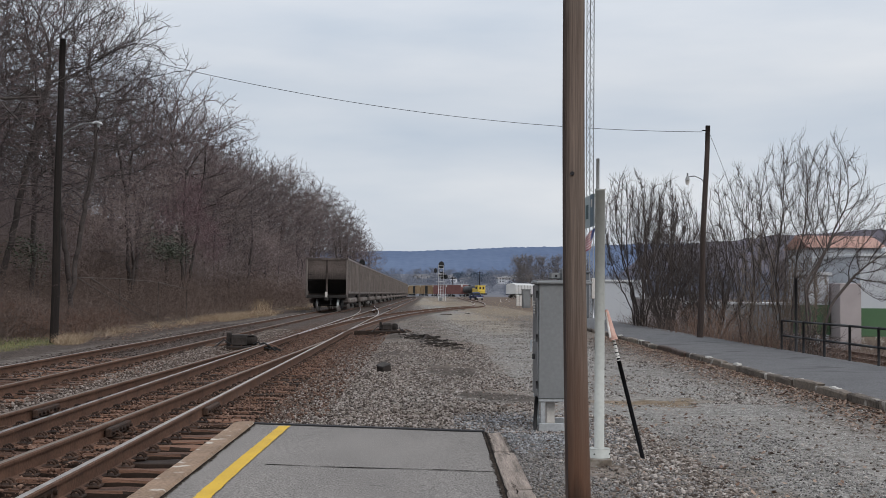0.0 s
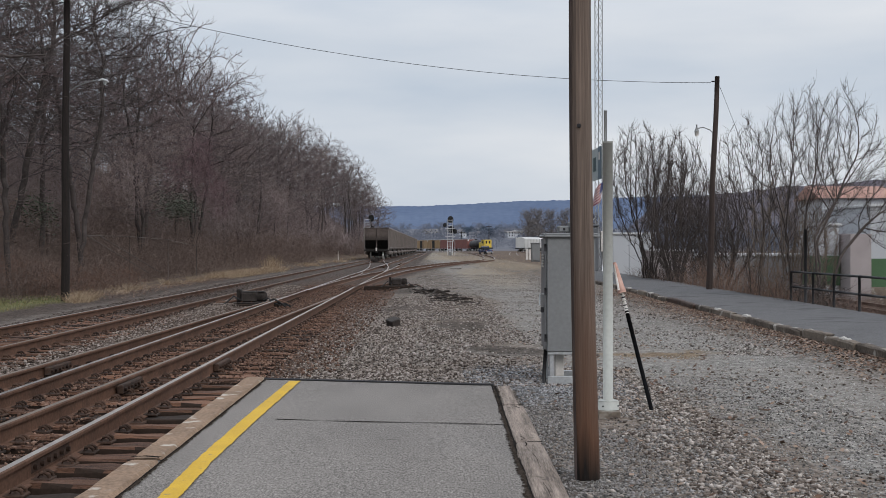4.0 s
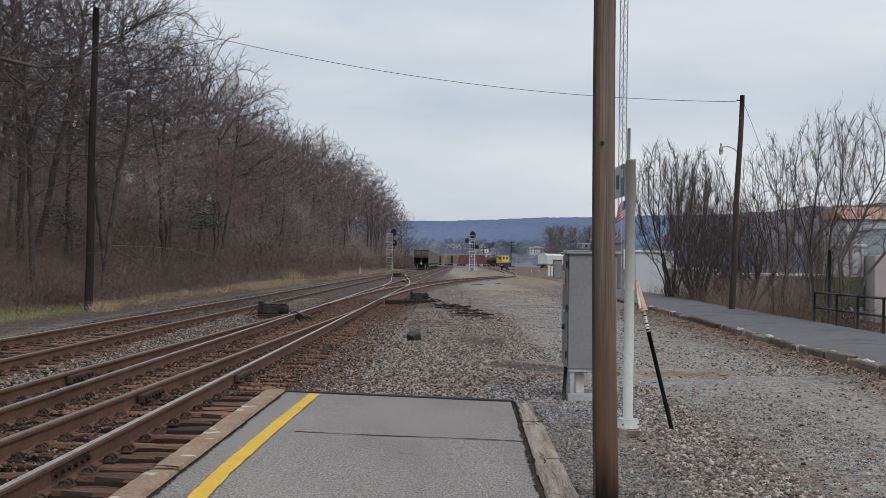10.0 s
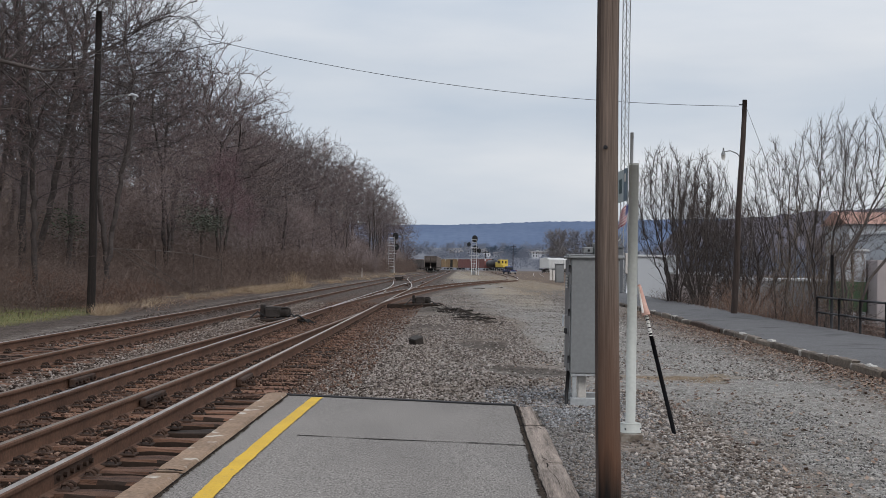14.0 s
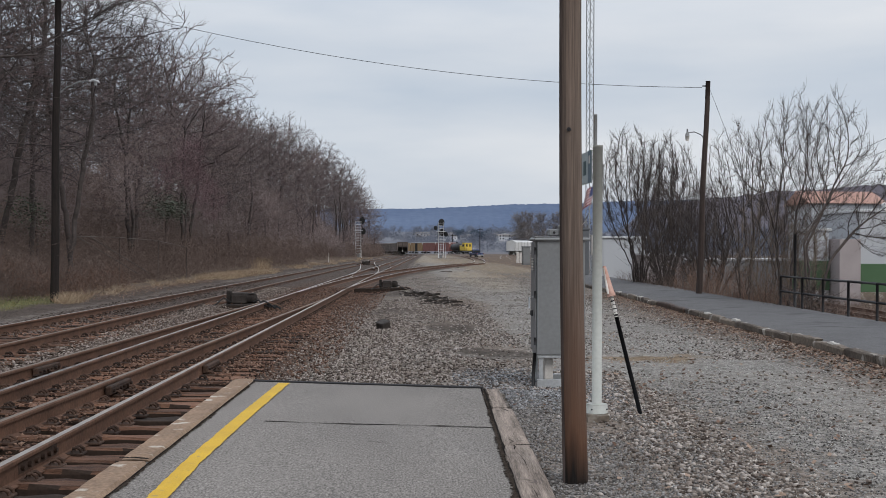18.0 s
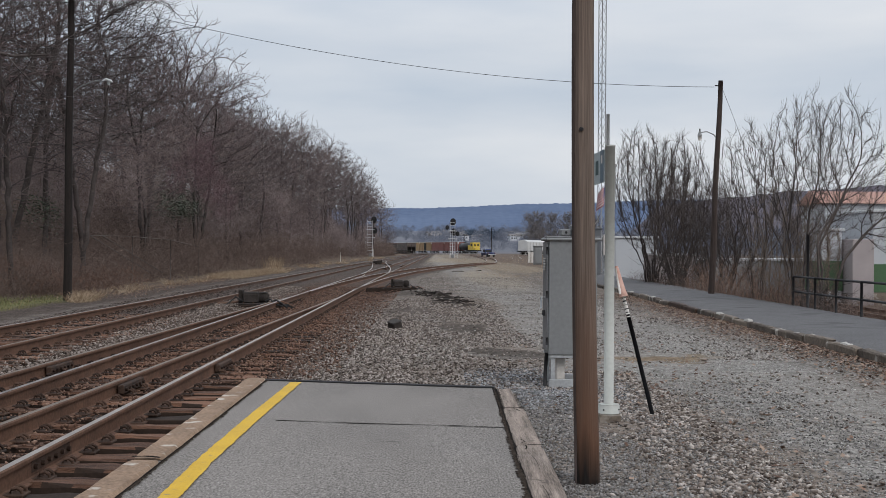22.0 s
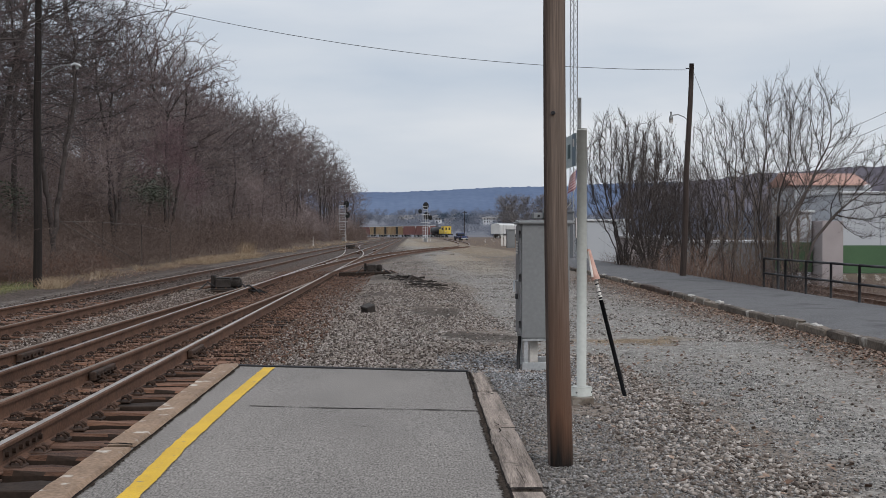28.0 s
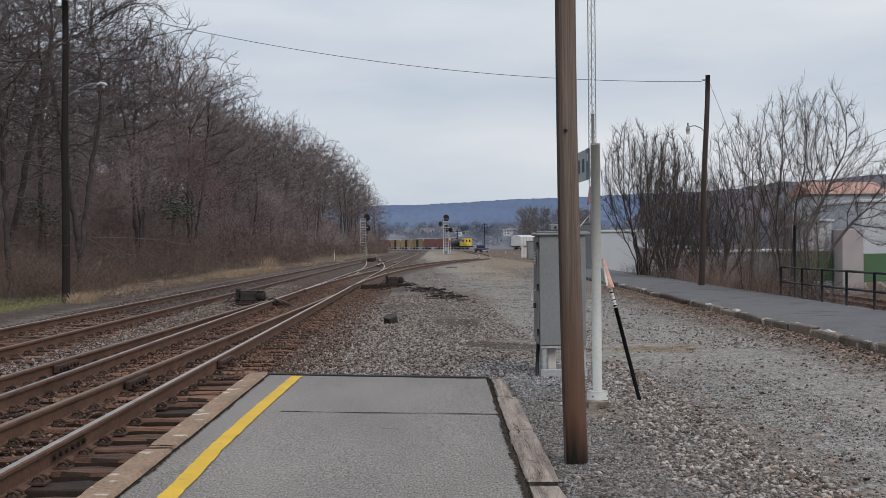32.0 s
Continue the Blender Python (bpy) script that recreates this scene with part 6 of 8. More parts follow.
dense = "dense dark bare shrub with many stems beside the walkway"
DARK_SHRUB = (SHRUB_BARK, SHRUB_BARK)
vase(701, 9.1, 46.0, [(-0.45, 0, 3.5, 1.2, 1.2, 2.2), (0.5, 0, 3.1, 1.2, 1.2, 2.0)], 3600, 16, 0.7, dense, DARK_SHRUB, 0.0062, 0.15, 1.2, 4, 0.4, s=1.165)
vase(702, 10.5, 47.8, [(0, 0, 3.6, 1.3, 1.2, 2.3), (0.9, 0, 2.8, 1.0, 1.1, 1.8)], 3600, 16, 0.7, dense, DARK_SHRUB, 0.0062, 0.15, 1.2, 4, 0.4, s=1.165)
vase(703, 11.7, 44.9, [(0, 0, 2.8, 1.2, 1.2, 1.9), (0.8, 0, 2.3, 0.8, 0.9, 1.5)], 2600, 14, 0.65, dense, DARK_SHRUB, 0.0062, 0.15, 1.0, 4, 0.4, s=1.165)
vase(704, 9.5, 43.4, [(-0.2, 0, 2.2, 0.95, 1.0, 1.6)], 1800, 12, 0.6, dense, DARK_SHRUB, 0.0062, 0.14, 0.9, 4, 0.4, s=1.165)
vase(705, 10.7, 42.4, [(0, 0, 1.9, 1.0, 1.0, 1.5)], 1700, 12, 0.6, dense, DARK_SHRUB, 0.0062, 0.14, 0.8, 4, 0.4, s=1.165)
light = "bare small tree with fine upright branches beside the walkway"
vase(711, 9.0, 31.0, [(-0.2, 0, 3.6, 1.0, 0.9, 1.6), (0.3, 0, 2.9, 1.0, 0.9, 1.7)], 1700, 6, 0.5, light, DARK_SHRUB, 0.0046, 0.13, 1.3, 3)
vase(712, 9.45, 28.5, [(0, 0, 3.6, 1.2, 1.0, 2.05), (0.2, 0, 4.4, 0.85, 0.8, 1.4)], 2000, 6, 0.5, light, DARK_SHRUB, 0.0046, 0.13, 1.4, 3)
vase(713, 9.75, 27.6, [(0.5, 0, 4.0, 1.0, 0.9, 1.75), (1.45, 0, 3.1, 1.2, 0.9, 1.25), (1.9, 0, 2.3, 0.95, 0.7, 0.8)], 2000, 6, 0.55, "bare small tree with long drooping side limbs beside the walkway", DARK_SHRUB, 0.0046, 0.13, 1.3, 3, up=0.08)
TAN_BARK = mat("tan_twig_bark", two((0.095, 0.074, 0.058), (0.22, 0.175, 0.138)), 2.0, 0.95, bump=0.4, fine=16)
vase(715, 9.2, 29.4, [(0, 0, 1.9, 0.9, 0.8, 1.6)], 2400, 14, 0.35, "tan bare shrub with dense fine twigs", (TAN_BARK, TAN_BARK), 0.0046, 0.12, 0.5, 3)
vase(716, 9.9, 29.0, [(0, 0, 1.7, 0.8, 0.8, 1.3)], 1800, 12, 0.35, "low tan bare shrub with dense fine twigs", (TAN_BARK, TAN_BARK), 0.0046, 0.12, 0.5, 3)


def strip_places(n_, x0, x1, y0, y1, seed, z=None):
    g = np.random.default_rng(seed)
    return np.array([(x, y, ground_z(x, y)) for x, y in zip(g.uniform(x0, x1, n_), g.uniform(y0, y1, n_))])


brush("brush_walkway", strip_places(1100, 8.5, 12.0, 25, 50, 51), 0.7, "low brown brush and dry stems behind the walkway", BRUSH, 6, 0.007, 0.6)
brush("brush_reddish", strip_places(330, 8.5, 9.8, 27, 38, 52), 1.2, "reddish dry stems between the shrubs", mat("reddish_stems", two((0.10, 0.06, 0.045), (0.24, 0.16, 0.12)), 0.5, 0.95, bump=0.0, island=0.4), 7, 0.006, 0.4)


# grass verge and straw tufts
def blades(name, places, height, material, label, seed=1, r=0.004, lean=0.5):
    g = np.random.default_rng(seed)
    n_ = len(places)
    h = height * g.uniform(0.5, 1.3, n_)
    a = g.uniform(0, 2 * pi, n_)
    tip = places + np.stack([np.cos(a) * h * lean * g.uniform(0.2, 1, n_), np.sin(a) * h * lean * g.uniform(0.2, 1, n_), h], -1)
    v, f = prisms(places, tip, np.full(n_, r), np.full(n_, r * 0.2), 3)
    return tagged(new(name, raw_mesh(name, v, f, material)), label, "grass", kind="stuff")


gp = strip_places(11000, -17, -10.2, 14, 36, 61)
blades("grass_verge", gp, 0.06, GRASS, "short winter grass on the verge", 1, 0.006)
g = np.random.default_rng(62)
tufts = []
for cx, cy, rr, k in ((-9.95, 32.7, 0.16, 180), (-10.1, 33.6, 0.18, 130), (-10.7, 37.5, 0.3, 50), (-10.9, 41, 0.3, 40), (-10.7, 47, 0.35, 50), (-10.5, 52, 0.4, 70), (-10.4, 58, 0.5, 400), (-10.5, 61.5, 0.55, 750), (-10.5, 66, 0.6, 850),
                      (-10.6, 71, 0.5, 750), (-10.7, 76, 0.5, 700), (-10.4, 96, 0.7, 300), (-10.6, 120, 0.9, 260), (-10.4, 150, 1.2, 260), (-10.0, 190, 1.5, 260)):
    clumps = [(g.normal(cx, rr * 0.9), g.normal(cy, rr * 2.6)) for _ in range(max(3, k // 30))]
    for _ in range(k):
        a_, b_ = clumps[int(g.integers(len(clumps)))]
        x, y = g.normal(a_, 0.13), g.normal(b_, 0.22)
        tufts.append((x, y, ground_z(x, y) - 0.02))
blades("straw_tufts", np.repeat(np.array(tufts), 2, 0) + g.normal(0, 0.10, (len(tufts) * 2, 3)) * (0.6, 0.6, 0), 0.27, STRAW, "tufts of dry straw-coloured grass at the bank foot", 2, 0.006, 1.5)
tall = [(x, y, ground_z(x, y)) for x, y in zip(g.normal(-11.0, 0.35, 260), g.normal(78.5, 0.9, 260))]
blades("tall_straw", np.array(tall), 0.85, STRAW, "tall pale dry stems at the bank foot", 4, 0.007, 0.35)
lit = []
for _ in range(3600):
    y = 33.5 + 34 * g.uniform()
    x = g.normal(-10.2 - 0.010 * (y - 33), 0.55)
    lit.append((x, y, ground_z(x, y) + 0.02))
leaf_scatter("verge_litter", np.array(lit), LEAVES, "brown fallen leaves along the foot of the bank", 0.03, 33)
st = []
for _ in range(900):
    y = 33 + 190 * g.uniform() ** 1.6
    x = main_x(y, -5.1) - 5.0 - abs(g.normal(0, 0.9))
    st.append((x, y, ground_z(x, y)))
blades("straw_fringe", np.array(st), 0.08, STRAW, "sparse dry grass along the trackside", 3, 0.005, 1.0)
pale = []
for _ in range(5000):
    y = 60 + 200 * g.uniform() ** 1.3
    x = g.normal(5.5 + (y - 60) * 0.02, 2.2 + (y - 60) * 0.012)
    if abs(x - siding_x(y)) > 1.6 and x > main_x(y, B_NEAR) + 2:
        pale.append((x, y, ground_z(x, y)))
brush("brush_lower", strip_places(1300, 13, 25, 36, 59, 53), 0.75, "low reddish-brown weeds beside the lower tracks", BRUSH, 16, 0.009, 0.9)
thick = [(9.2 + 0.45 * (i % 4), 41.5 + 0.8 * i, 0.65, 0.9, 1.9, 80) for i in range(8)] + [(9.0 + 0.5 * (i % 4), 26.5 + 0.8 * i, 0.55, 0.7, 1.0, 90) for i in range(4)]
tangle("shrub_undergrowth", "dark tangled twigs at the feet of the shrubs", SHRUB_BARK, thick, 21, 0.007, 0.6)
blades("yard_straw", np.array(pale), 0.07, STRAW, "dry grass in the yard", 4, 0.006, 1.0)
# ---- trains ----
RUST_CAR = mat("grey_brown_car_steel", two((0.055, 0.043, 0.039), (0.125, 0.103, 0.093)), 1.2, 0.8, bump=0.15, fine=12, object_random=0.12, spots=(0.8, 0.48, 0.68, (0.03, 0.022, 0.019)))
SOOT = mat("black_sooty_steel", two((0.01, 0.009, 0.009), (0.03, 0.027, 0.025)), 3.0, 0.85, bump=0.2)
RIB_CAR = mat("pale_worn_car_rib", two((0.10, 0.084, 0.077), (0.19, 0.163, 0.15)), 1.2, 0.75, bump=0.15, fine=12, object_random=0.1)
END_CAR = mat("sooty_end_sheet", two((0.06, 0.046, 0.041), (0.13, 0.106, 0.095)), 1.2, 0.8, bump=0.15, fine=12)
stained_by_height(END_CAR, 2.1, 3.05, (0.012, 0.009, 0.008))
RIM = mat("worn_wheel_tread", two((0.6, 0.59, 0.58), (0.8, 0.79, 0.78)), 3.0, 0.42, metal=0.9, bump=0.05)


def wheel_mesh():
    bm = bmesh.new()
    tube(bm, [(-0.72, 0, 0), (0.72, 0, 0)], 0.08, 10, mi=0)
    for s in (-1, 1):
        tube(bm, [(s * 0.69, 0, 0), (s * 0.70, 0, 0), (s * 0.72, 0, 0), (s * 0.82, 0, 0), (s * 0.83, 0, 0)], [0.48, 0.50, 0.46, 0.45, 0.40], 20, mi=1)
    me = bpy.data.meshes.new("wheelset"); bm.to_mesh(me); bm.free()
    me.materials.append(SOOT); me.materials.append(RIM)
    return me


WHEEL = wheel_mesh()


def add_trucks(t, half):
    for cy in (-half, half):
        bm = bmesh.new()
        for s in (-1, 1):
            box(bm, s * 0.98 - 0.06, s * 0.98 + 0.06, cy - 1.15, cy + 1.15, 0.38, 0.62, 0.03)
            box(bm, s * 0.98 - 0.09, s * 0.98 + 0.09, cy - 0.35, cy + 0.35, 0.2, 0.8, 0.03)
        box(bm, -1.05, 1.05, cy - 0.22, cy + 0.22, 0.45, 0.85, 0.03)
        truck = part("truck", bm, SOOT, t, "black steel truck frame")
        for dy in (-0.87, 0.87):
            piece("wheelset", WHEEL, truck, pose(0, cy + dy, 0.46))


def coal_car():
    t = empty("coal_car", None, "grey-brown weathered steel coal gondola car", "freight car", "coal train cars")
    L, W, H = 7.35, 1.5, 3.86
    bm = bmesh.new()
    ring = []
    for (hw, hl, z) in ((1.25, L - 1.9, 0.95), (W - 0.005, L - 1.5, 1.35), (W, L - 0.06, 2.36), (W, L - 0.03, H), (W - 0.06, L - 0.06, H), (W - 0.1, L - 0.3, 2.9)):
        ring.append([bm.verts.new(p) for p in ((-hw, -hl, z), (hw, -hl, z), (hw, hl, z), (-hw, hl, z))])
    for a, b in zip(ring, ring[1:]):
        for k in range(4):
            bm.faces.new((a[k], a[(k + 1) % 4], b[(k + 1) % 4], b[k]))
    bm.faces.new(ring[0]); bm.faces.new(ring[-1])
    bmesh.ops.recalc_face_normals(bm, faces=bm.faces)
    part("body", bm, RUST_CAR, t)
    for s in (-1, 1):
        bm = bmesh.new(); box(bm, s * W - 0.06, s * W + 0.06, -L, L, H - 0.13, H, 0.015); part("top_chord", bm, RIB_CAR, t)
        bm = bmesh.new(); box(bm, s * W - 0.05, s * W + 0.06, -L, L, 1.28, 1.46, 0.015); part("side_sill", bm, RIB_CAR, t)
        for k in range(9):
            y = -L + 0.25 + k * (2 * L - 0.5) / 8
            bm = bmesh.new(); box(bm, s * W - 0.02, s * W + 0.09, y - 0.07, y + 0.07, 1.3, H - 0.1, 0.015); part("rib", bm, RIB_CAR, t)
        bm = bmesh.new(); box(bm, -W, W, s * L - 0.08, s * L + 0.05, H - 0.14, H, 0.015); part("end_chord", bm, RUST_CAR, t)
        # end frame: dark openings under the end sheet
        # plate over the slope, its black standing for soot and bay shade
        bm = bmesh.new()
        q = [bm.verts.new((x, s * yy, z)) for yy, z in ((L - 0.03, 2.34), (L - 1.5, 1.33), (L - 1.52, 1.36), (L - 0.05, 2.37)) for x in (-W + 0.03, W - 0.03)]
        for k in range(4):
            bm.faces.new((q[2 * k], q[2 * k + 1], q[(2 * k + 3) % 8], q[(2 * k + 2) % 8]))
        bmesh.ops.translate(bm, vec=(0, s * 0.02, -0.02), verts=bm.verts)
        part("slope_sheet", bm, SOOT, t, "slope sheet blackened for soot and the shade of the end bay")
        bm = bmesh.new(); box(bm, -W + 0.05, W - 0.05, s * (L - 0.75) - 0.7, s * (L - 0.75) + 0.7, 1.06, 1.14, 0.01); part("end_floor", bm, SOOT, t)
        bm = bmesh.new(); box(bm, -W + 0.02, W - 0.02, s * L - 0.02, s * L + 0.02, 2.32, H - 0.12); part("end_sheet", bm, END_CAR, t, "soot-stained end sheet")
        for x in (-W + 0.04, 0.0, W - 0.04):
            bm = bmesh.new(); box(bm, x - 0.07, x + 0.07, s * L - 0.08, s * L + 0.09, 1.0, H - 0.1, 0.015); part("end_post", bm, RIB_CAR if x else RUST_CAR, t)
        bm = bmesh.new(); box(bm, -W, W, s * L - 0.08, s * L + 0.1, 0.98, 1.2, 0.015); part("end_sill", bm, SOOT, t)
        bm = bmesh.new()
        box(bm, -0.13, 0.13, s * (L + 0.3) - 0.35, s * (L + 0.3) + 0.35, 0.78, 1.02, 0.03)
        part("coupler", bm, SOOT, t)
        bm = bmesh.new(); tube(bm, [(0.3, s * (L + 0.1), 0.9), (0.32, s * (L + 0.35), 0.55), (0.28, s * (L + 0.5), 0.45)], 0.035, 6); part("air_hose", bm, BLACK, t)
        bm = bmesh.new()
        for k in range(4):
            box(bm, s * W - 0.02 - 0.4 * (s > 0), s * W + 0.02 + 0.4 * (s < 0), s * (L + 0.06) - 0.015, s * (L + 0.06) + 0.015, 1.3 + 0.45 * k, 1.33 + 0.45 * k)
        part("ladder", bm, SOOT, t)
    bm = bmesh.new(); box(bm, -0.35, 0.35, -L, L, 0.85, 1.15, 0.02); part("centre_sill", bm, SOOT, t)
    for k in range(5):
        bm = bmesh.new()
        box(bm, -W - 0.02, W + 0.02, -4.2 + 2.1 * k - 0.5, -4.2 + 2.1 * k + 0.5, 0.55, 0.98, 0.12)
        part("hopper_chute", bm, RIB_CAR, t)
    add_trucks(t, 5.6)
    return t


train = [coal_car()]
# the tail car carries a small marker device on its coupler
bm = bmesh.new()
box(bm, -0.09, 0.09, -7.35 - 0.62, -7.35 - 0.42, 1.0, 1.42, 0.04)
PITCH = 15.9
N_CARS = 24
for k in range(1, N_CARS):
    train.append(copy_thing(train[0], pose(0, 100 + PITCH * k, 0)))
part("end_of_train_device", bm, PALE, train[0], "pale end-of-train marker")


# distance along the far track against y
TAB_Y = np.arange(0, 1400, 2.0)
TAB_X = np.array([main_x(v, A_NEAR) for v in TAB_Y])
TAB_S = np.concatenate([[0], np.cumsum(np.hypot(np.diff(TAB_X), np.diff(TAB_Y)))])


def on_line(s):
    y = float(np.interp(s, TAB_S, TAB_Y))
    x = float(np.interp(s, TAB_S, TAB_X))
    x2, y2 = float(np.interp(s + 4, TAB_S, TAB_X)), float(np.interp(s + 4, TAB_S, TAB_Y))
    x1, y1 = float(np.interp(s - 4, TAB_S, TAB_X)), float(np.interp(s - 4, TAB_S, TAB_Y))
    return pose(x, y, 0.03, 0, 0, math.degrees(atan2(-(x2 - x1), y2 - y1)))


TAIL = ((0, 81.0), (6, 164.0), (12, 243.0), (17, 309.0), (23, 400.0), (28, 475.0), (32, 540.0))


def tail_at(t):
    return float(np.interp(t, [a for a, _ in TAIL], [b for _, b in TAIL]))


# the slow freight on the far curve
# orange, red and yellow paints are dulled, with distance haze in the colour
ORANGE = mat("orange_tan_car_paint", two((0.27, 0.175, 0.09), (0.39, 0.27, 0.15)), 0.5, 0.75, bump=0.1, object_random=0.2, spots=(0.4, 0.55, 0.7, (0.22, 0.13, 0.07)))
REDCAR = mat("oxide_red_car_paint", two((0.15, 0.062, 0.055), (0.235, 0.10, 0.088)), 0.5, 0.75, bump=0.1, object_random=0.2)
TANK = mat("black_tank_paint", two((0.02, 0.02, 0.022), (0.05, 0.05, 0.055)), 0.8, 0.5, bump=0.1)
YELLOW_ENGINE = mat("yellow_engine_paint", two((0.48, 0.34, 0.05), (0.62, 0.46, 0.08)), 0.8, 0.5, bump=0.05)
WINDOW = mat("dark_window_glass", two((0.01, 0.012, 0.015), (0.025, 0.028, 0.03)), 2.0, 0.1, bump=0.0, spec=0.6)
PALE_ROOF = mat("pale_galvanised_roof", two((0.42, 0.43, 0.44), (0.58, 0.59, 0.60)), 0.8, 0.5, metal=0.2, bump=0.05)


def boxcar(paint, label, name="boxcar"):
    t = empty(name, None, label, "freight car", "slow freight cars")
    L = 8.1
    bm = bmesh.new(); box(bm, -1.5, 1.5, -L, L, 1.05, 4.55, 0.04); part("body", bm, paint, t)
    bm = bmesh.new(); box(bm, -1.56, 1.56, -L - 0.05, L + 0.05, 4.55, 4.72, 0.03); part("roof", bm, PALE_ROOF, t)
    for s in (-1, 1):
        bm = bmesh.new(); box(bm, s * 1.5 - 0.06, s * 1.5 + 0.06, -1.6, 1.6, 1.15, 4.4, 0.02); part("door", bm, SOOT if paint is ORANGE else paint, t)
        for k in range(10):
            y = -L + 0.4 + k * (2 * L - 0.8) / 9
            if abs(y) > 1.7:
                bm = bmesh.new(); box(bm, s * 1.5 - 0.03, s * 1.5 + 0.05, y - 0.06, y + 0.06, 1.1, 4.5); part("rib", bm, paint, t)
        bm = bmesh.new(); box(bm, -0.15, 0.15, s * (L + 0.3) - 0.35, s * (L + 0.3) + 0.35, 0.8, 1.05, 0.03); part("coupler", bm, SOOT, t)
        bm = bmesh.new(); box(bm, -1.45, -0.9, s * (L + 0.03) - 0.03, s * (L + 0.03) + 0.03, 3.9, 4.45); part("end_panel", bm, PALE_ROOF, t)
    add_trucks(t, 6.2)
    return t


def tank_car():
    t = empty("tank_car", None, "black rail tank car", "freight car", "slow freight cars")
    bm = bmesh.new(); tube(bm, [(0, -4.3, 2.75), (0, -4.1, 2.75), (0, -3.7, 2.75), (0, 3.7, 2.75), (0, 4.1, 2.75), (0, 4.3, 2.75)], [0.5, 1.1, 1.42, 1.42, 1.1, 0.5], 20); part("tank", bm, TANK, t)
    bm = bmesh.new(); tube(bm, [(0, 0, 4.1), (0, 0, 4.6)], 0.45, 12); part("dome", bm, TANK, t)
    for q in (-2.4, 2.4):
        bm = bmesh.new(); tube(bm, [(0, q - 0.06, 2.75), (0, q + 0.06, 2.75)], 1.45, 20); part("strap", bm, SOOT, t)
    bm = bmesh.new(); box(bm, -0.3, 0.3, -4.7, 4.7, 0.9, 1.25, 0.03); box(bm, -1.3, 1.3, -4.7, -4.0, 1.05, 1.25, 0.03); box(bm, -1.3, 1.3, 4.0, 4.7, 1.05, 1.25, 0.03); part("frame", bm, SOOT, t)
    add_trucks(t, 3.2)
    return t


def yellow_engine():
    t = empty("yellow_locomotive", None, "yellow locomotive with dark cab windows", "locomotive")
    bm = bmesh.new(); box(bm, -1.5, 1.5, -6.5, 2.6, 1.05, 1.45, 0.04); part("frame", bm, SOOT, t)
    bm = bmesh.new(); box(bm, -1.0, 1.0, -1.8, 2.0, 1.45, 3.3, 0.08); part("hood", bm, YELLOW_ENGINE, t)
    bm = bmesh.new(); box(bm, -1.45, 1.45, -4.9, -1.8, 1.45, 4.2, 0.08); cab = part("cab", bm, YELLOW_ENGINE, t)
    bm = bmesh.new(); box(bm, -1.5, 1.5, -5.0, -1.7, 4.2, 4.32, 0.03); part("cab_roof", bm, YELLOW_ENGINE, t)
    for x in (-0.85, 0.35):
        bm = bmesh.new(); box(bm, x, x + 0.55, -4.95, -4.9, 2.9, 3.8, 0.01); part("window", bm, WINDOW, cab)
    for s in (-1, 1):
        bm = bmesh.new(); box(bm, s * 1.46 - 0.02, s * 1.46 + 0.02, -4.3, -2.4, 2.9, 3.8, 0.01); part("side_window", bm, WINDOW, cab)
    bm = bmesh.new(); box(bm, -1.0, 1.0, -6.1, -4.9, 1.45, 2.5, 0.06); part("nose", bm, YELLOW_ENGINE, t)
    for s in (-1, 1):
        bm = bmesh.new(); tube(bm, [(s * 1.4, -6.4, 1.4), (s * 1.4, -6.4, 2.4), (s * 0.6, -6.4, 2.4)], 0.03, 6); part("handrail", bm, PALE, t)
    add_trucks(t, 2.2)
    return t


# from the near end along the far curve
def slow_path(s):
    a = Vector((14.4, 430.0))
    d = Vector((-0.30, 0.954))
    p = a + d * s
    return pose(p.x, p.y, 0.05, 0, 0, math.degrees(atan2(0.30, 0.954)))


SLOW = [(yellow_engine(), 0.0), (tank_car(), 7.8)]
for k, (c, lab) in enumerate(((REDCAR, "oxide red boxcar with pale roof"), (REDCAR, "oxide red boxcar with pale roof"), (ORANGE, "orange-tan boxcar with dark door"), (ORANGE, "orange-tan boxcar with dark door"),
                              (ORANGE, "orange-tan boxcar with dark door"), (REDCAR, "oxide red boxcar with pale roof"), (REDCAR, "oxide red boxcar with pale roof"), (ORANGE, "orange-tan boxcar with dark door"), (ORANGE, "orange-tan boxcar with dark door"))):
    SLOW.append((boxcar(c, lab), 21.2 + 17.2 * k))


def move_trains():
    times = [0, 1, 2, 3, 4, 5, 6, 8, 10, 12, 14, 16, 18, 20, 22, 24, 26, 28, 30, 32]
    for k, car in enumerate(train):
        walk(car, [(t, on_line(tail_at(t) + 7.9 + PITCH * k)) for t in times])
    for car, s in SLOW:
        walk(car, [(t, slow_path(s - 20.0 * max(0.0, 1 - t / 25.0))) for t in (0, 5, 10, 15, 20, 25, 26, 32)])
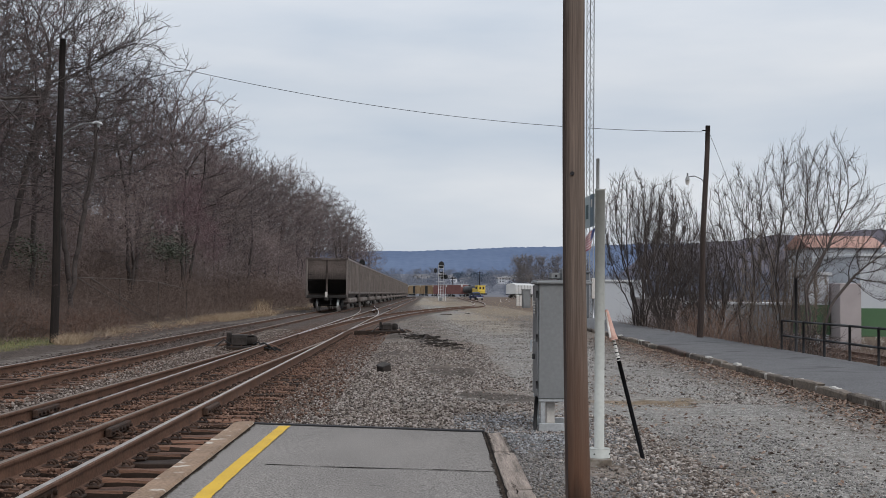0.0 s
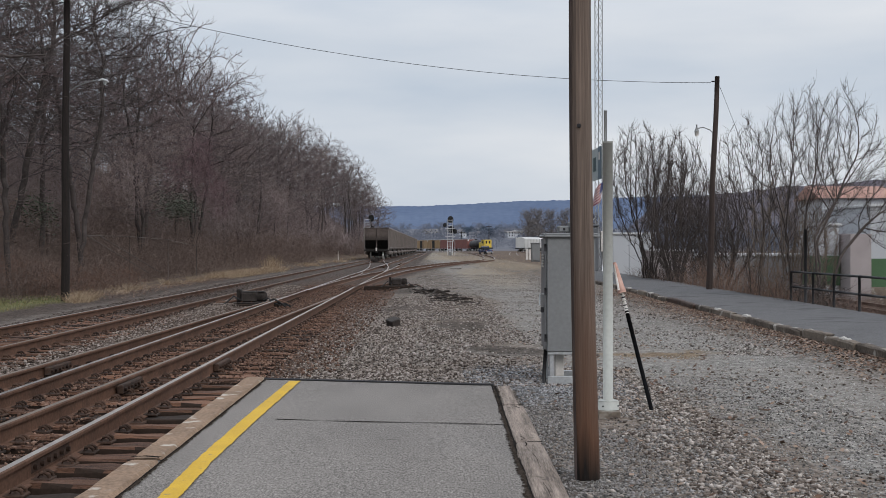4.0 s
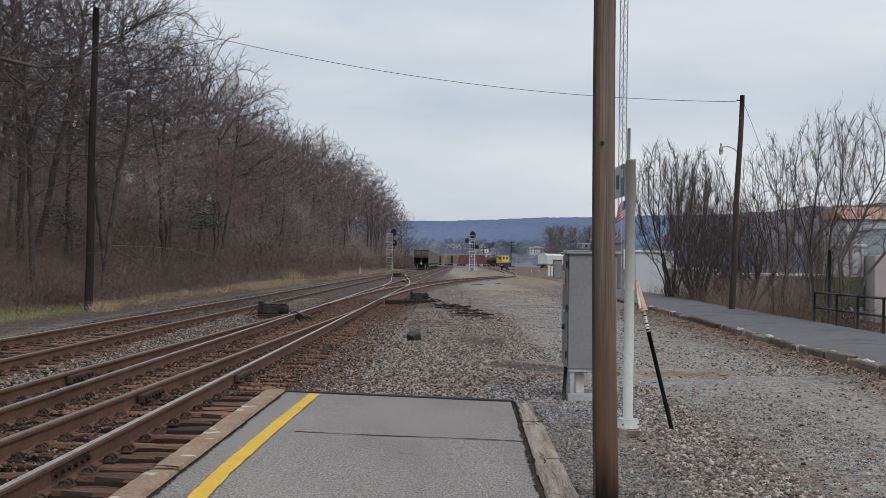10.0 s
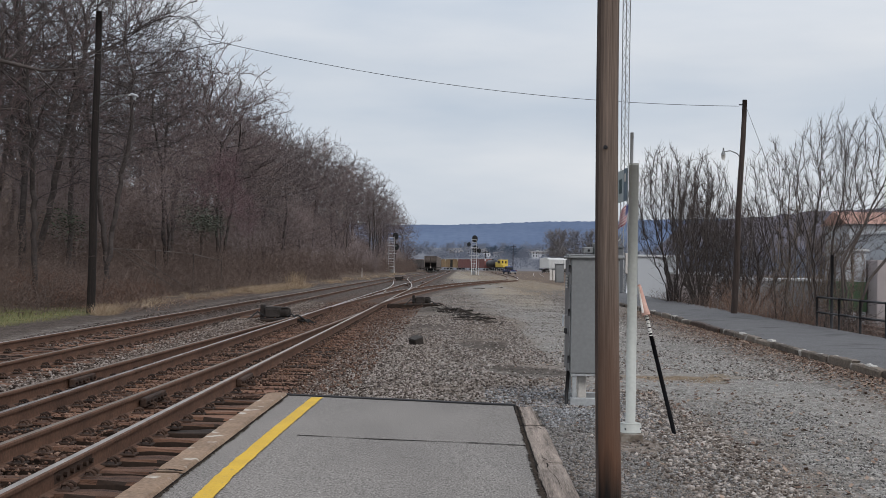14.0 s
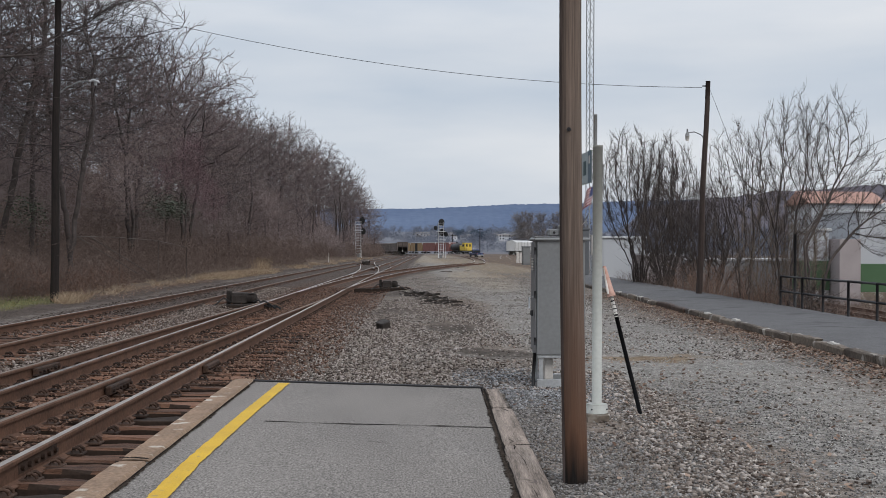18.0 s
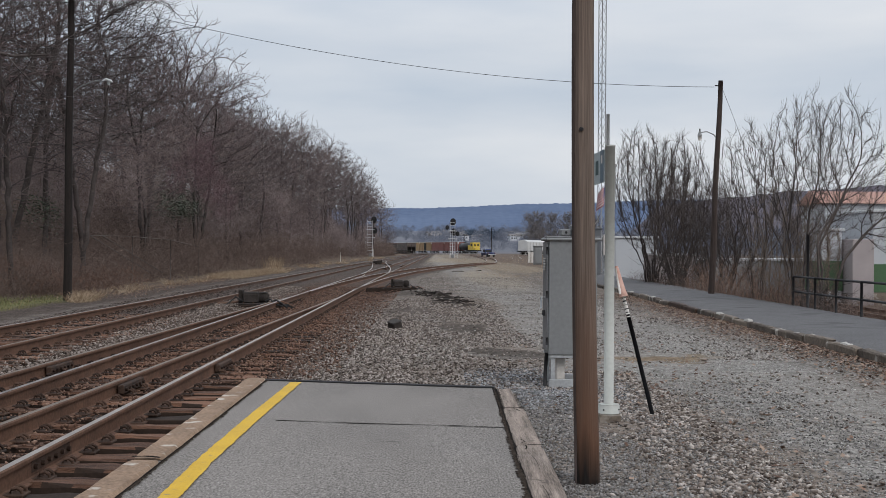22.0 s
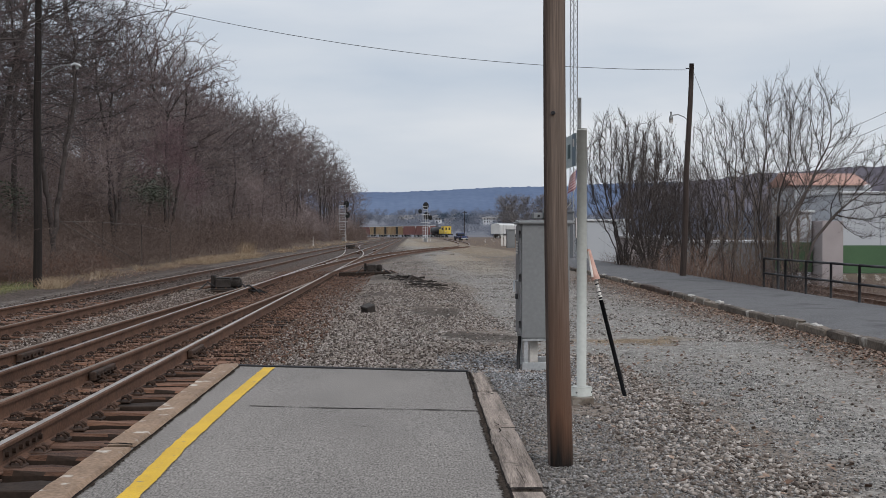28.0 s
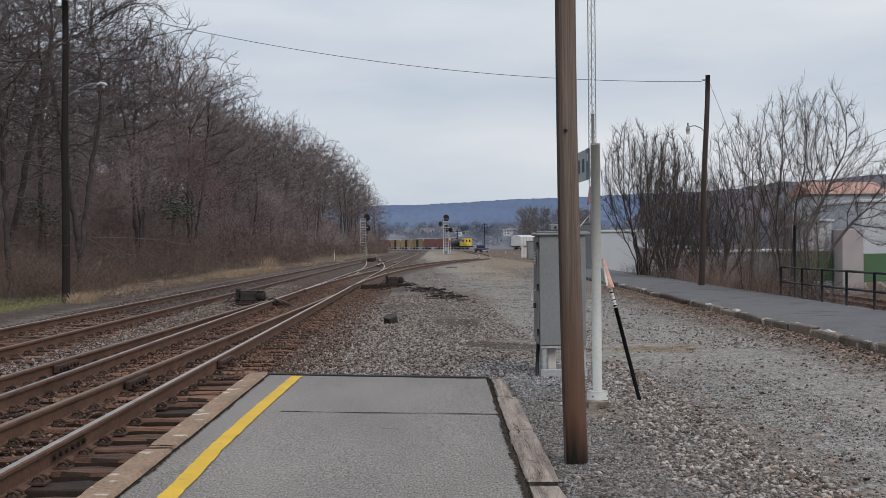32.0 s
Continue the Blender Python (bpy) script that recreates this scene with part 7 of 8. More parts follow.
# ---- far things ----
# the ridge's blue is air haze painted into the wood colour
HAZE_WOOD = mat("far_ridge_haze_blue", two((0.088, 0.118, 0.19), (0.125, 0.16, 0.235)), 0.004, 1.0, bump=0.0, fine=0.05, spec=0.0)
def ridge(name, y0, tops, x0, x1, material, label, seed, rough=4.0, steps=260):
    rng = random.Random(seed)
    v, f = [], []
    for i in range(steps + 1):
        u = i / steps
        x = x0 + (x1 - x0) * u
        h = np.interp(u, [a for a, _ in tops], [b for _, b in tops]) + rough * (noise.noise((u * 18, seed, 0)) + 0.6 * noise.noise((u * 70, seed, 3)) + 0.5 * rng.uniform(-1, 1) * rng.random())
        v += [(x, y0 - 700, 2), (x, y0 - 260, 2 + 0.55 * h), (x, y0, h), (x, y0 + 300, 0)]
    for i in range(steps):
        for k in range(3):
            a = i * 4 + k
            f.append((a, a + 4, a + 5, a + 1))
    return tagged(new(name, raw_mesh(name, v, f, material, True)), label, "hill", kind="structure")


ridge("backdrop_ridge", 3300, ((0, 130), (0.45, 120), (0.5, 124), (0.56, 139), (0.65, 155), (1, 172)), -2600, 2600, HAZE_WOOD, "distant wooded ridge with blue haze painted into its colour", 3, 3.0, 900)
# some distance haze is mixed into this hill's purple-grey
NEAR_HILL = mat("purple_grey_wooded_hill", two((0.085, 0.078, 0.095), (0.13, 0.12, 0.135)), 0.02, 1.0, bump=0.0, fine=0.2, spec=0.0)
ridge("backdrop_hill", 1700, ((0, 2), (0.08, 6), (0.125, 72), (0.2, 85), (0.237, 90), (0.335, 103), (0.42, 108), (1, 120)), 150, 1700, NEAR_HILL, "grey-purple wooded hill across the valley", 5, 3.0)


MAST_WHITE = mat("white_painted_mast_steel", two((0.40, 0.40, 0.41), (0.55, 0.55, 0.56)), 2.0, 0.5, bump=0.05)


def signal_mast(name, x, y, side, label):
    t = empty(name, pose(x, y, ground_z(x, y)), label, "railway signal", "railway signals")
    for q in (-0.5, 0.0, 0.5) if side > 0 else (-0.62, 0.5):
        bm = bmesh.new(); tube(bm, [(q, 0, 0), (q, 0, 7.5 if q else 5.6)], 0.062, 6); part("mast", bm, MAST_WHITE, t)
    for k in range(13):
        bm = bmesh.new(); tube(bm, [(-0.58, 0, 0.7 + 0.55 * k), (0.5, 0, 0.7 + 0.55 * k)], 0.045, 5); part("rung", bm, MAST_WHITE, t)
    bm = bmesh.new(); tube(bm, [(side * 1.0, 0.1, 0), (side * 1.0, 0.1, 3.2)], 0.05, 6); part("ladder_stile", bm, MAST_WHITE, t)
    for z in (3.9, 5.5):
        bm = bmesh.new(); box(bm, -0.95, 0.95, -0.5, 0.5, z, z + 0.12); part("platform", bm, MAST_WHITE, t)
    bm = bmesh.new(); box(bm, -0.3, 0.3, -0.3, 0.5, 0, 0.7, 0.03); part("base_cabinet", bm, GREY_STEEL, t)
    heads = ((0.75, 7.6, 0.58), (0.95, 5.35, 0.52)) if side < 0 else ((0.1, 7.45, 0.62), (0.25, 5.35, 0.62), (-1.1, 6.3, 0.38), (1.05, 5.0, 0.4))
    for hx, hz, r in heads:
        bm = bmesh.new()
        tube(bm, [(hx, 0.12, hz), (hx, 0.3, hz)], r, 20)
        for v in bm.verts:
            v.co.z = hz + (v.co.z - hz) * 1.25
        head = part("signal_head", bm, BLACK, t, "black oval signal head")
        for dz in (-0.35, 0, 0.35):
            bm = bmesh.new(); tube(bm, [(hx, 0.12, hz + dz * r / 0.6), (hx, -0.12, hz + dz * r / 0.6 + 0.02)], 0.09, 8); part("hood", bm, BLACK, head)
    return t


signal_mast("railway_signal", 4.15, 235, 1, "white ladder signal mast with black signal heads")
signal_mast("railway_signal", -13.0, 235, -1, "white ladder signal mast with black signal heads by the trees")


def lattice_tower():
    t = empty("lattice_tower", pose(9.33, 62, 0), "tall thin grey lattice radio tower", "tower")
    legs = [(0.23 * cos(a), 0.23 * sin(a)) for a in (0.35, 0.35 + 2.094, 0.35 + 4.189)]
    for x, y in legs:
        bm = bmesh.new(); tube(bm, [(x, y, -0.2), (x, y, 26)], 0.026, 5); part("leg", bm, GREY_STEEL, t)
    bm = bmesh.new()
    for k in range(26):
        z = 0.2 + 0.98 * k
        for i in range(3):
            (x0, y0), (x1, y1) = legs[i], legs[(i + 1) % 3]
            tube(bm, [(x0, y0, z), (x1, y1, z + 0.49)], 0.013, 3, False); tube(bm, [(x1, y1, z + 0.49), (x0, y0, z + 0.98)], 0.013, 3, False)
    tagged(part("bracing", bm, GREY_STEEL, t), kind="stuff")


lattice_tower()
# ---- east side: flag, enclosure, buildings ----
WALL_WHITE = mat("pale_grey_metal_cladding", two((0.37, 0.385, 0.41), (0.47, 0.485, 0.51)), 0.3, 0.6, bump=0.05, stretch=(1, 1, 0.2))
WALL_GREEN = mat("green_painted_wall", two((0.045, 0.09, 0.045), (0.075, 0.135, 0.07)), 0.4, 0.8, bump=0.1)
ORANGE_ROOF = mat("orange_metal_roof", two((0.28, 0.15, 0.115), (0.40, 0.245, 0.20)), 0.4, 0.7, bump=0.1)
DARK_GREY = mat("dark_grey_enclosure", two((0.085, 0.09, 0.10), (0.125, 0.13, 0.14)), 0.8, 0.6, bump=0.05)
# roof and siding greys of the distant houses have haze painted in
SHINGLE = mat("grey_shingle_roof", two((0.10, 0.095, 0.095), (0.19, 0.18, 0.18)), 1.0, 0.9, bump=0.2, object_random=0.4)
HOUSE = mat("pale_house_siding", two((0.22, 0.23, 0.26), (0.48, 0.49, 0.52)), 0.3, 0.8, bump=0.0, object_random=0.7)


def building(name, x0, x1, y0, y1, z0, z1, wall, label, band=None, low=-0.4, roof=None, gable=0.0, windows=(), doors=(), seams=0):
    t = empty(name, pose((x0 + x1) / 2, y0, z0), label, "building")
    hx, d, h = (x1 - x0) / 2, y1 - y0, z1 - z0
    bm = bmesh.new(); box(bm, -hx, hx, 0, d, -0.5, h, 0.02); part("wall", bm, wall, t)
    if band:
        bm = bmesh.new(); box(bm, -hx - 0.04, hx + 0.04, -0.04, d, low, band, 0.01); part("base_band", bm, WALL_GREEN, t, "green painted lower wall")
    if gable:
        bm = bmesh.new()
        vs = [bm.verts.new(p) for p in ((-hx - 0.3, -0.3, h), (hx + 0.3, -0.3, h), (hx + 0.3, d + 0.3, h), (-hx - 0.3, d + 0.3, h), (-hx - 0.3, d / 2, h + gable), (hx + 0.3, d / 2, h + gable))]
        for q in ((0, 1, 5, 4), (2, 3, 4, 5), (1, 2, 5), (3, 0, 4), (3, 2, 1, 0)):
            bm.faces.new([vs[k] for k in q])
        part("roof", bm, roof or SHINGLE, t)
    else:
        bm = bmesh.new(); box(bm, -hx - 0.12, hx + 0.12, -0.12, d + 0.12, h, h + 0.14, 0.02); part("roof_edge", bm, roof or PALE_ROOF, t)
    for k in range(seams):
        x = -hx + (k + 0.5) * 2 * hx / seams
        bm = bmesh.new(); box(bm, x - 0.04, x + 0.04, -0.03, 0.02, (band or 0) + 0.02, h - 0.02); part("seam", bm, wall, t)
    for (a, b, c, e) in windows:
        bm = bmesh.new(); box(bm, a, b, -0.03, 0.03, c, e); part("window", bm, WINDOW, t)
    for (a, b, c, e) in doors:
        bm = bmesh.new(); box(bm, a, b, -0.05, 0.03, c, e); part("door", bm, PALE_ROOF, t)
    return t


WALL_PINK = mat("pinkish_grey_block", two((0.25, 0.22, 0.22), (0.36, 0.32, 0.32)), 0.8, 0.9, bump=0.2)
hall = building("warehouse", 23.6, 62, 60, 67, -1.45, 3.6, WALL_WHITE, "large pale grey warehouse with green painted base", band=2.27, low=0.75, seams=9)
bm = bmesh.new(); box(bm, -20.4, -19.24, -0.3, 2, -0.5, 3.6, 0.03); part("corner_pier", bm, WALL_PINK, hall, "pinkish grey block pier")
bm = bmesh.new(); box(bm, -19.26, 19.26, -0.06, 0.1, -0.4, 0.74, 0.01); part("foundation", bm, OLD_CONCRETE, hall, "dark stained concrete foundation")
building("annex", 21.2, 22.3, 61, 64, -1.45, 2.6, WALL_WHITE, "pale annex with green base beside the warehouse", band=2.42, low=0.8)
building("orange_roof_hall", 26.6, 31.4, 76, 81, -1.4, 4.75, WALL_WHITE, "pale hall with faded orange metal roof", gable=0.95, roof=ORANGE_ROOF)
WALL_GREY = mat("grey_shed_cladding", two((0.19, 0.193, 0.20), (0.27, 0.274, 0.285)), 0.3, 0.7, bump=0.1)
building("white_shed", 11.9, 15.2, 76, 79, -0.6, 2.3, WALL_WHITE, "long low white shed behind the shrubs", seams=3)
building("white_shed", 16.5, 24.5, 66, 72, -1.0, 0.9, WALL_GREY, "low white trailer office standing behind the shrubs")
building("block_shed", 13.2, 15.4, 66, 70, -1.0, 1.2, WALL_PINK, "low grey block shed behind the shrubs")
bm = bmesh.new(); tube(bm, [(0, 0, 0), (0, 0, 0.35)], 0.06, 8)
vent = empty("roof_vent", pose(25.8, 62, 3.5), "small white round vent on the warehouse roof", "vent")
part("stem", bm, PALE_ROOF, vent)
bm = bmesh.new(); bmesh.ops.create_icosphere(bm, subdivisions=2, radius=0.22, matrix=Matrix.Translation((0, 0, 0.5))); part("cap", bm, PALE_ROOF, vent, smooth=True)

enc = empty("grey_enclosure", pose(8.55, 60, 0.0), "tall dark grey steel equipment enclosure", "enclosure")
bm = bmesh.new(); box(bm, -0.5, 0.42, -0.4, 0.4, 0.05, 2.55, 0.03); part("body", bm, DARK_GREY, enc)
bm = bmesh.new(); box(bm, -0.55, 0.47, -0.45, 0.45, 2.55, 2.66, 0.02); part("cap", bm, DARK_GREY, enc)
bm = bmesh.new(); box(bm, -0.45, 0.37, -0.43, -0.4, 0.2, 2.45, 0.01); part("door", bm, DARK_GREY, enc)
bm = bmesh.new(); box(bm, 0.55, 0.75, -0.3, 0.0, 1.2, 2.3, 0.02); part("meter_box", bm, PALE, enc)
bm = bmesh.new(); tube(bm, [(0.65, -0.15, -0.1), (0.65, -0.15, 1.25)], 0.05, 8); part("meter_pipe", bm, GALV, enc)
bm = bmesh.new(); tube(bm, [(-0.35, -0.45, 2.35), (0.25, -0.45, 3.05), (0.55, -0.45, 4.05)], 0.02, 8); part("flag_staff", bm, PALE, enc, "white flag staff")

RED = mat("flag_red_cloth", two((0.17, 0.022, 0.027), (0.26, 0.04, 0.045)), 3.0, 0.9, bump=0.1)
WHITE_CLOTH = mat("flag_white_cloth", two((0.42, 0.40, 0.41), (0.55, 0.53, 0.54)), 3.0, 0.9, bump=0.1)
BLUE_CLOTH = mat("flag_blue_cloth", two((0.03, 0.04, 0.10), (0.05, 0.06, 0.15)), 3.0, 0.9, bump=0.1)
flag = empty("flag", pose(9.27, 59.3, 5.05), "red, white and blue striped flag drooping from a staff", "flag")


def cloth(u, v):
    """A point of the hanging flag: u along the fly, v down the hoist, both 0 to 1."""
    return Vector((-0.22 * v - 0.57 * u + 0.05 * sin(u * 7.0), 0.16 * sin(u * 7.5 + v * 2.0), -1.06 * v - 0.52 * u - 0.10 * u * u))


for k in range(13):
    bm = bmesh.new()
    u0 = 0.42 if k < 7 else 0.0
    cols = [[bm.verts.new(cloth(u0 + (1 - u0) * i / 12, (k + q) / 13)) for q in (0, 1)] for i in range(13)]
    for a, b in zip(cols, cols[1:]):
        bm.faces.new((a[0], b[0], b[1], a[1]))
    part("stripe", bm, RED if k % 2 == 0 else WHITE_CLOTH, flag)
bm = bmesh.new()
cols = [[bm.verts.new(cloth(0.42 * i / 6, 7 / 13 * q / 3)) for q in range(4)] for i in range(7)]
for a, b in zip(cols, cols[1:]):
    for q in range(3):
        bm.faces.new((a[q], b[q], b[q + 1], a[q + 1]))
part("canton", bm, BLUE_CLOTH, flag)


def move_flag():
    rng = random.Random(5)
    walk(flag, [(t, pose(9.27, 59.3, 5.05, 0, rng.uniform(-3, 3), rng.uniform(-18, 14))) for t in (0, 2, 3, 5, 6, 8, 10, 11, 13, 15, 17, 19, 20, 22, 24, 26, 28, 30, 32)])


# ---- yard things ----
def relay_hut():
    t = empty("relay_hut", pose(11.1, 118, ground_z(11.1, 118)), "small grey steel relay hut with pale cabinets", "hut")
    bm = bmesh.new(); box(bm, -0.42, 0.42, 0, 1.2, 0, 1.9, 0.03); part("body", bm, GREY_STEEL, t)
    bm = bmesh.new(); box(bm, -0.48, 0.48, -0.1, 1.3, 1.9, 1.98, 0.02); part("roof", bm, GREY_STEEL, t)
    for x in (-0.95, -0.65, 0.72, 1.05):
        bm = bmesh.new(); box(bm, x - 0.12, x + 0.12, -0.2, 0.1, 0.2, 1.3, 0.02); part("cabinet_door", bm, PALE, t)
    bm = bmesh.new(); box(bm, -0.3, 0.3, -0.04, 0, 0.15, 1.7, 0.01); part("door", bm, GREY_STEEL, t)


relay_hut()
HOPPER_WHITE = mat("off_white_hopper_paint", two((0.36, 0.36, 0.355), (0.50, 0.50, 0.495)), 0.6, 0.6, bump=0.05, object_random=0.2)


def covered_hopper(m, label):
    t = empty("covered_hopper", m, label, "freight car", "white covered hoppers")
    bm = bmesh.new()
    n_ = 14
    prof = [(1.52 * cos(a) if 0.15 < a < pi - 0.15 else (1.52 if a <= 0.15 else -1.52), 3.9 + 0.6 * sin(a)) for a in [pi * i / n_ for i in range(n_ + 1)]]
    prof = [(1.5, 1.35)] + prof + [(-1.5, 1.35)]
    ends = [[bm.verts.new((x, y, z)) for x, z in prof] for y in (-8, 8)]
    for k in range(len(prof)):
        bm.faces.new((ends[0][k], ends[1][k], ends[1][(k + 1) % len(prof)], ends[0][(k + 1) % len(prof)]))
    bm.faces.new(ends[0]); bm.faces.new(ends[1][::-1])
    bmesh.ops.recalc_face_normals(bm, faces=bm.faces)
    part("body", bm, HOPPER_WHITE, t)
    for k in range(4):
        bm = bmesh.new()
        box(bm, -1.3, 1.3, -6 + 4 * k - 1.0, -6 + 4 * k + 1.0, 0.6, 1.35, 0.25); part("chute", bm, HOPPER_WHITE, t)
    for s in (-1, 1):
        for k in range(9):
            bm = bmesh.new(); box(bm, s * 1.5 - 0.03, s * 1.5 + 0.13, -7.8 + 1.95 * k - 0.06, -7.8 + 1.95 * k + 0.06, 1.35, 4.0); part("rib", bm, HOPPER_WHITE, t)
        bm = bmesh.new(); box(bm, -1.4, 1.4, s * 8.2 - 0.4, s * 8.2 + 0.4, 0.95, 1.2, 0.02); part("end_platform", bm, SOOT, t)
    bm = bmesh.new(); box(bm, -0.35, 0.35, -7.8, 7.8, 4.45, 4.6, 0.02); part("running_board", bm, PALE_ROOF, t)
    add_trucks(t, 6.4)
    return t


h0 = covered_hopper(pose(31.2, 345, 0.05, 0, 0, -32), "off-white covered hopper car standing in the yard")
for k in range(1, 5):
    copy_thing(h0, pose(31.2 + 17.4 * 0.53 * k, 345 + 17.4 * 0.848 * k, 0.05, 0, 0, -32))
bm = bmesh.new()
yard = empty("yard_track", None, "yard track under the white hoppers", "railway track", "tracks", "structure")
for s in (-1, 1):
    rail_line(yard, lambda y, s=s: 31.2 + 0.625 * (y - 345) + s * 0.85 if y > 335 else 24.95 - 0.12 * (335 - y) ** 0.9 + s * 0.8, 190, 430, RAIL_TOP)

DARK_CAR = mat("dark_blue_car_paint", two((0.02, 0.03, 0.08), (0.035, 0.05, 0.12)), 1.0, 0.25, bump=0.0, spec=0.5)


def pickup(m, paint, label):
    t = empty("pickup_truck", m @ Matrix.Diagonal((0.95, 0.9, 1.0, 1)), label, "vehicle", "yard vehicles")
    bm = bmesh.new(); box(bm, -0.95, 0.95, -2.7, 2.7, 0.45, 1.05, 0.1); part("body", bm, paint, t)
    bm = bmesh.new(); box(bm, -0.85, 0.85, -0.4, 1.5, 1.05, 1.85, 0.2); part("cab", bm, paint, t)
    bm = bmesh.new(); box(bm, -0.7, 0.7, -0.42, -0.36, 1.15, 1.6, 0.02); part("rear_window", bm, WINDOW, t)
    for s in (-1, 1):
        bm = bmesh.new(); box(bm, s * 0.86 - 0.01, s * 0.86 + 0.01, -0.2, 1.2, 1.15, 1.6, 0.004); part("side_window", bm, WINDOW, t)
        bm = bmesh.new(); box(bm, s * 0.8 - 0.1, s * 0.8 + 0.1, -2.74, -2.69, 0.75, 1.0, 0.01); part("tail_light", bm, REDCAR, t)
        for y in (-1.7, 1.8):
            bm = bmesh.new(); tube(bm, [(s * 0.78, y, 0.37), (s * 0.98, y, 0.37)], 0.37, 14); part("wheel", bm, BLACK, t)
    bm = bmesh.new(); box(bm, -0.9, 0.9, -2.8, -2.7, 0.45, 0.62, 0.02); part("bumper", bm, GALV, t)


pickup(pose(12.9, 262, ground_z(12.9, 262) + 0.02, 0, 0, 18), DARK_CAR, "dark blue pickup truck parked in the yard")

# ---- town and far woods ----
rng = random.Random(21)


def house(w, d, h, m):
    t = empty("house", m, "small pale house in the distant town", "house", "distant houses")
    bm = bmesh.new(); box(bm, -w / 2, w / 2, 0, d, -1, h, 0.0); wall = part("wall", bm, HOUSE, t)
    bm = bmesh.new()
    vs = [bm.verts.new(p) for p in ((-w / 2 - 0.4, -0.4, h), (w / 2 + 0.4, -0.4, h), (w / 2 + 0.4, d + 0.4, h), (-w / 2 - 0.4, d + 0.4, h), (-w / 2 - 0.4, d / 2, h + 1.8), (w / 2 + 0.4, d / 2, h + 1.8))]
    for q in ((0, 1, 5, 4), (2, 3, 4, 5), (1, 2, 5), (3, 0, 4), (3, 2, 1, 0)):
        bm.faces.new([vs[k] for k in q])
    part("roof", bm, SHINGLE, t)
    for x in (-w * 0.3, w * 0.15):
        for z in (0.8, 3.2):
            bm = bmesh.new(); box(bm, x, x + 1.1, -0.06, 0.02, z, z + 1.4); part("window", bm, WINDOW, wall)
    return t


town_base = house(6, 6, 3.6, pose(38, 1010, ground_z(38, 1010)))
town_wide = house(10, 7, 3.2, pose(70, 1120, ground_z(70, 1120)))
for k in range(46):
    y = rng.uniform(950, 1700)
    x = (rng.uniform(-10, 190)) / 2000 * y
    copy_thing(town_base if rng.random() < 0.7 else town_wide, pose(x, y, ground_z(x, y) + 1.2, 0, 0, rng.uniform(-50, 50)))
building("town_hall", 84, 112, 1160, 1180, ground_z(98, 1160), ground_z(98, 1160) + 6.5, PALE_ROOF, "long white flat-roofed building in the distant town")

# both tree colours are shifted to blue-grey, with the haze painted in
FAR_TREE = mat("hazed_distant_bare_woods", two((0.15, 0.163, 0.205), (0.168, 0.181, 0.222)), 0.05, 1.0, bump=0.0, fine=0.6, spec=0.0, object_random=0.3)
FAR_PINE = mat("hazed_distant_evergreens", two((0.06, 0.08, 0.11), (0.09, 0.115, 0.15)), 0.05, 1.0, bump=0.0, fine=0.6, spec=0.0)


def far_woods(name, n_, x0, x1, y0, y1, h0, h1, material, label, seed, k=70, lift=0.0, fat=0.011):
    """Woods far off: rounded crowns of fine twigs with an uneven outline."""
    g = np.random.default_rng(seed)
    P0, P1, R = [], [], []
    for _ in range(n_):
        y = g.uniform(y0, y1); x = g.uniform(x0, x1) / 2000 * y
        z = ground_z(x, y) + lift * (y - y0) / (y1 - y0)
        h = g.uniform(h0, h1)
        d = g.normal(size=(k, 3)); d /= np.linalg.norm(d, axis=1, keepdims=True)
        core = np.array([[x, y, z + 0.42 * h]])
        root = core + d * h * 0.42 * g.uniform(0.1, 1.0, (k, 1)) ** 0.5 * np.array([[1.1, 1.1, 1.0]])
        way = g.normal(size=(k, 3)) + d * 0.6 + (0, 0, 0.3); way /= np.linalg.norm(way, axis=1, keepdims=True)
        P0 += [root, np.array([[x, y, z - 1]])]; P1 += [root + way * h * g.uniform(0.08, 0.24, (k, 1)), core]; R += [np.full(k, h * fat), np.array([h * 0.02])]
    P0, P1, R = np.concatenate(P0), np.concatenate(P1), np.concatenate(R)
    v, f = prisms(P0, P1, R, R * 0.45, 3)
    return tagged(new(name, raw_mesh(name, v, f, material)), label, "woods", kind="stuff")


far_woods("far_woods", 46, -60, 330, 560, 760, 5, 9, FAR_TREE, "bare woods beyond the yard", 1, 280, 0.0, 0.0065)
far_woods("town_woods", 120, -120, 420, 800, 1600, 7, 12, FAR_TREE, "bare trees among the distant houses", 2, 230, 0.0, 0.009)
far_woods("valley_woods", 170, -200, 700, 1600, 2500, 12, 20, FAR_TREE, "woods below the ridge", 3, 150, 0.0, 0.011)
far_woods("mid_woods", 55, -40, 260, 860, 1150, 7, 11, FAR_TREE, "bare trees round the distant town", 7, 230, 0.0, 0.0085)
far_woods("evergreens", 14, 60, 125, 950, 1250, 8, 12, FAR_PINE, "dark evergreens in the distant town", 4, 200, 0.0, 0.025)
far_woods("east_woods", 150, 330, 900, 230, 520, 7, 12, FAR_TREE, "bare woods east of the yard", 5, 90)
PALE_BARK = mat("pale_grey_bark", two((0.11, 0.098, 0.095), (0.2, 0.18, 0.175)), 1.0, 0.95, bump=0.2, fine=8)
clump = make_tree("bare_tree", "bare round-crowned tree behind the white hoppers", grow(801, 12, 0.55, 1, 0.2, 3, (18, 8, 6, 4), 0.3, limb_angle=50), PALE_BARK, PALE_BARK, group="yard trees", twig_r=0.04)
clump.matrix_basis = pose(41.0, 420, 0)
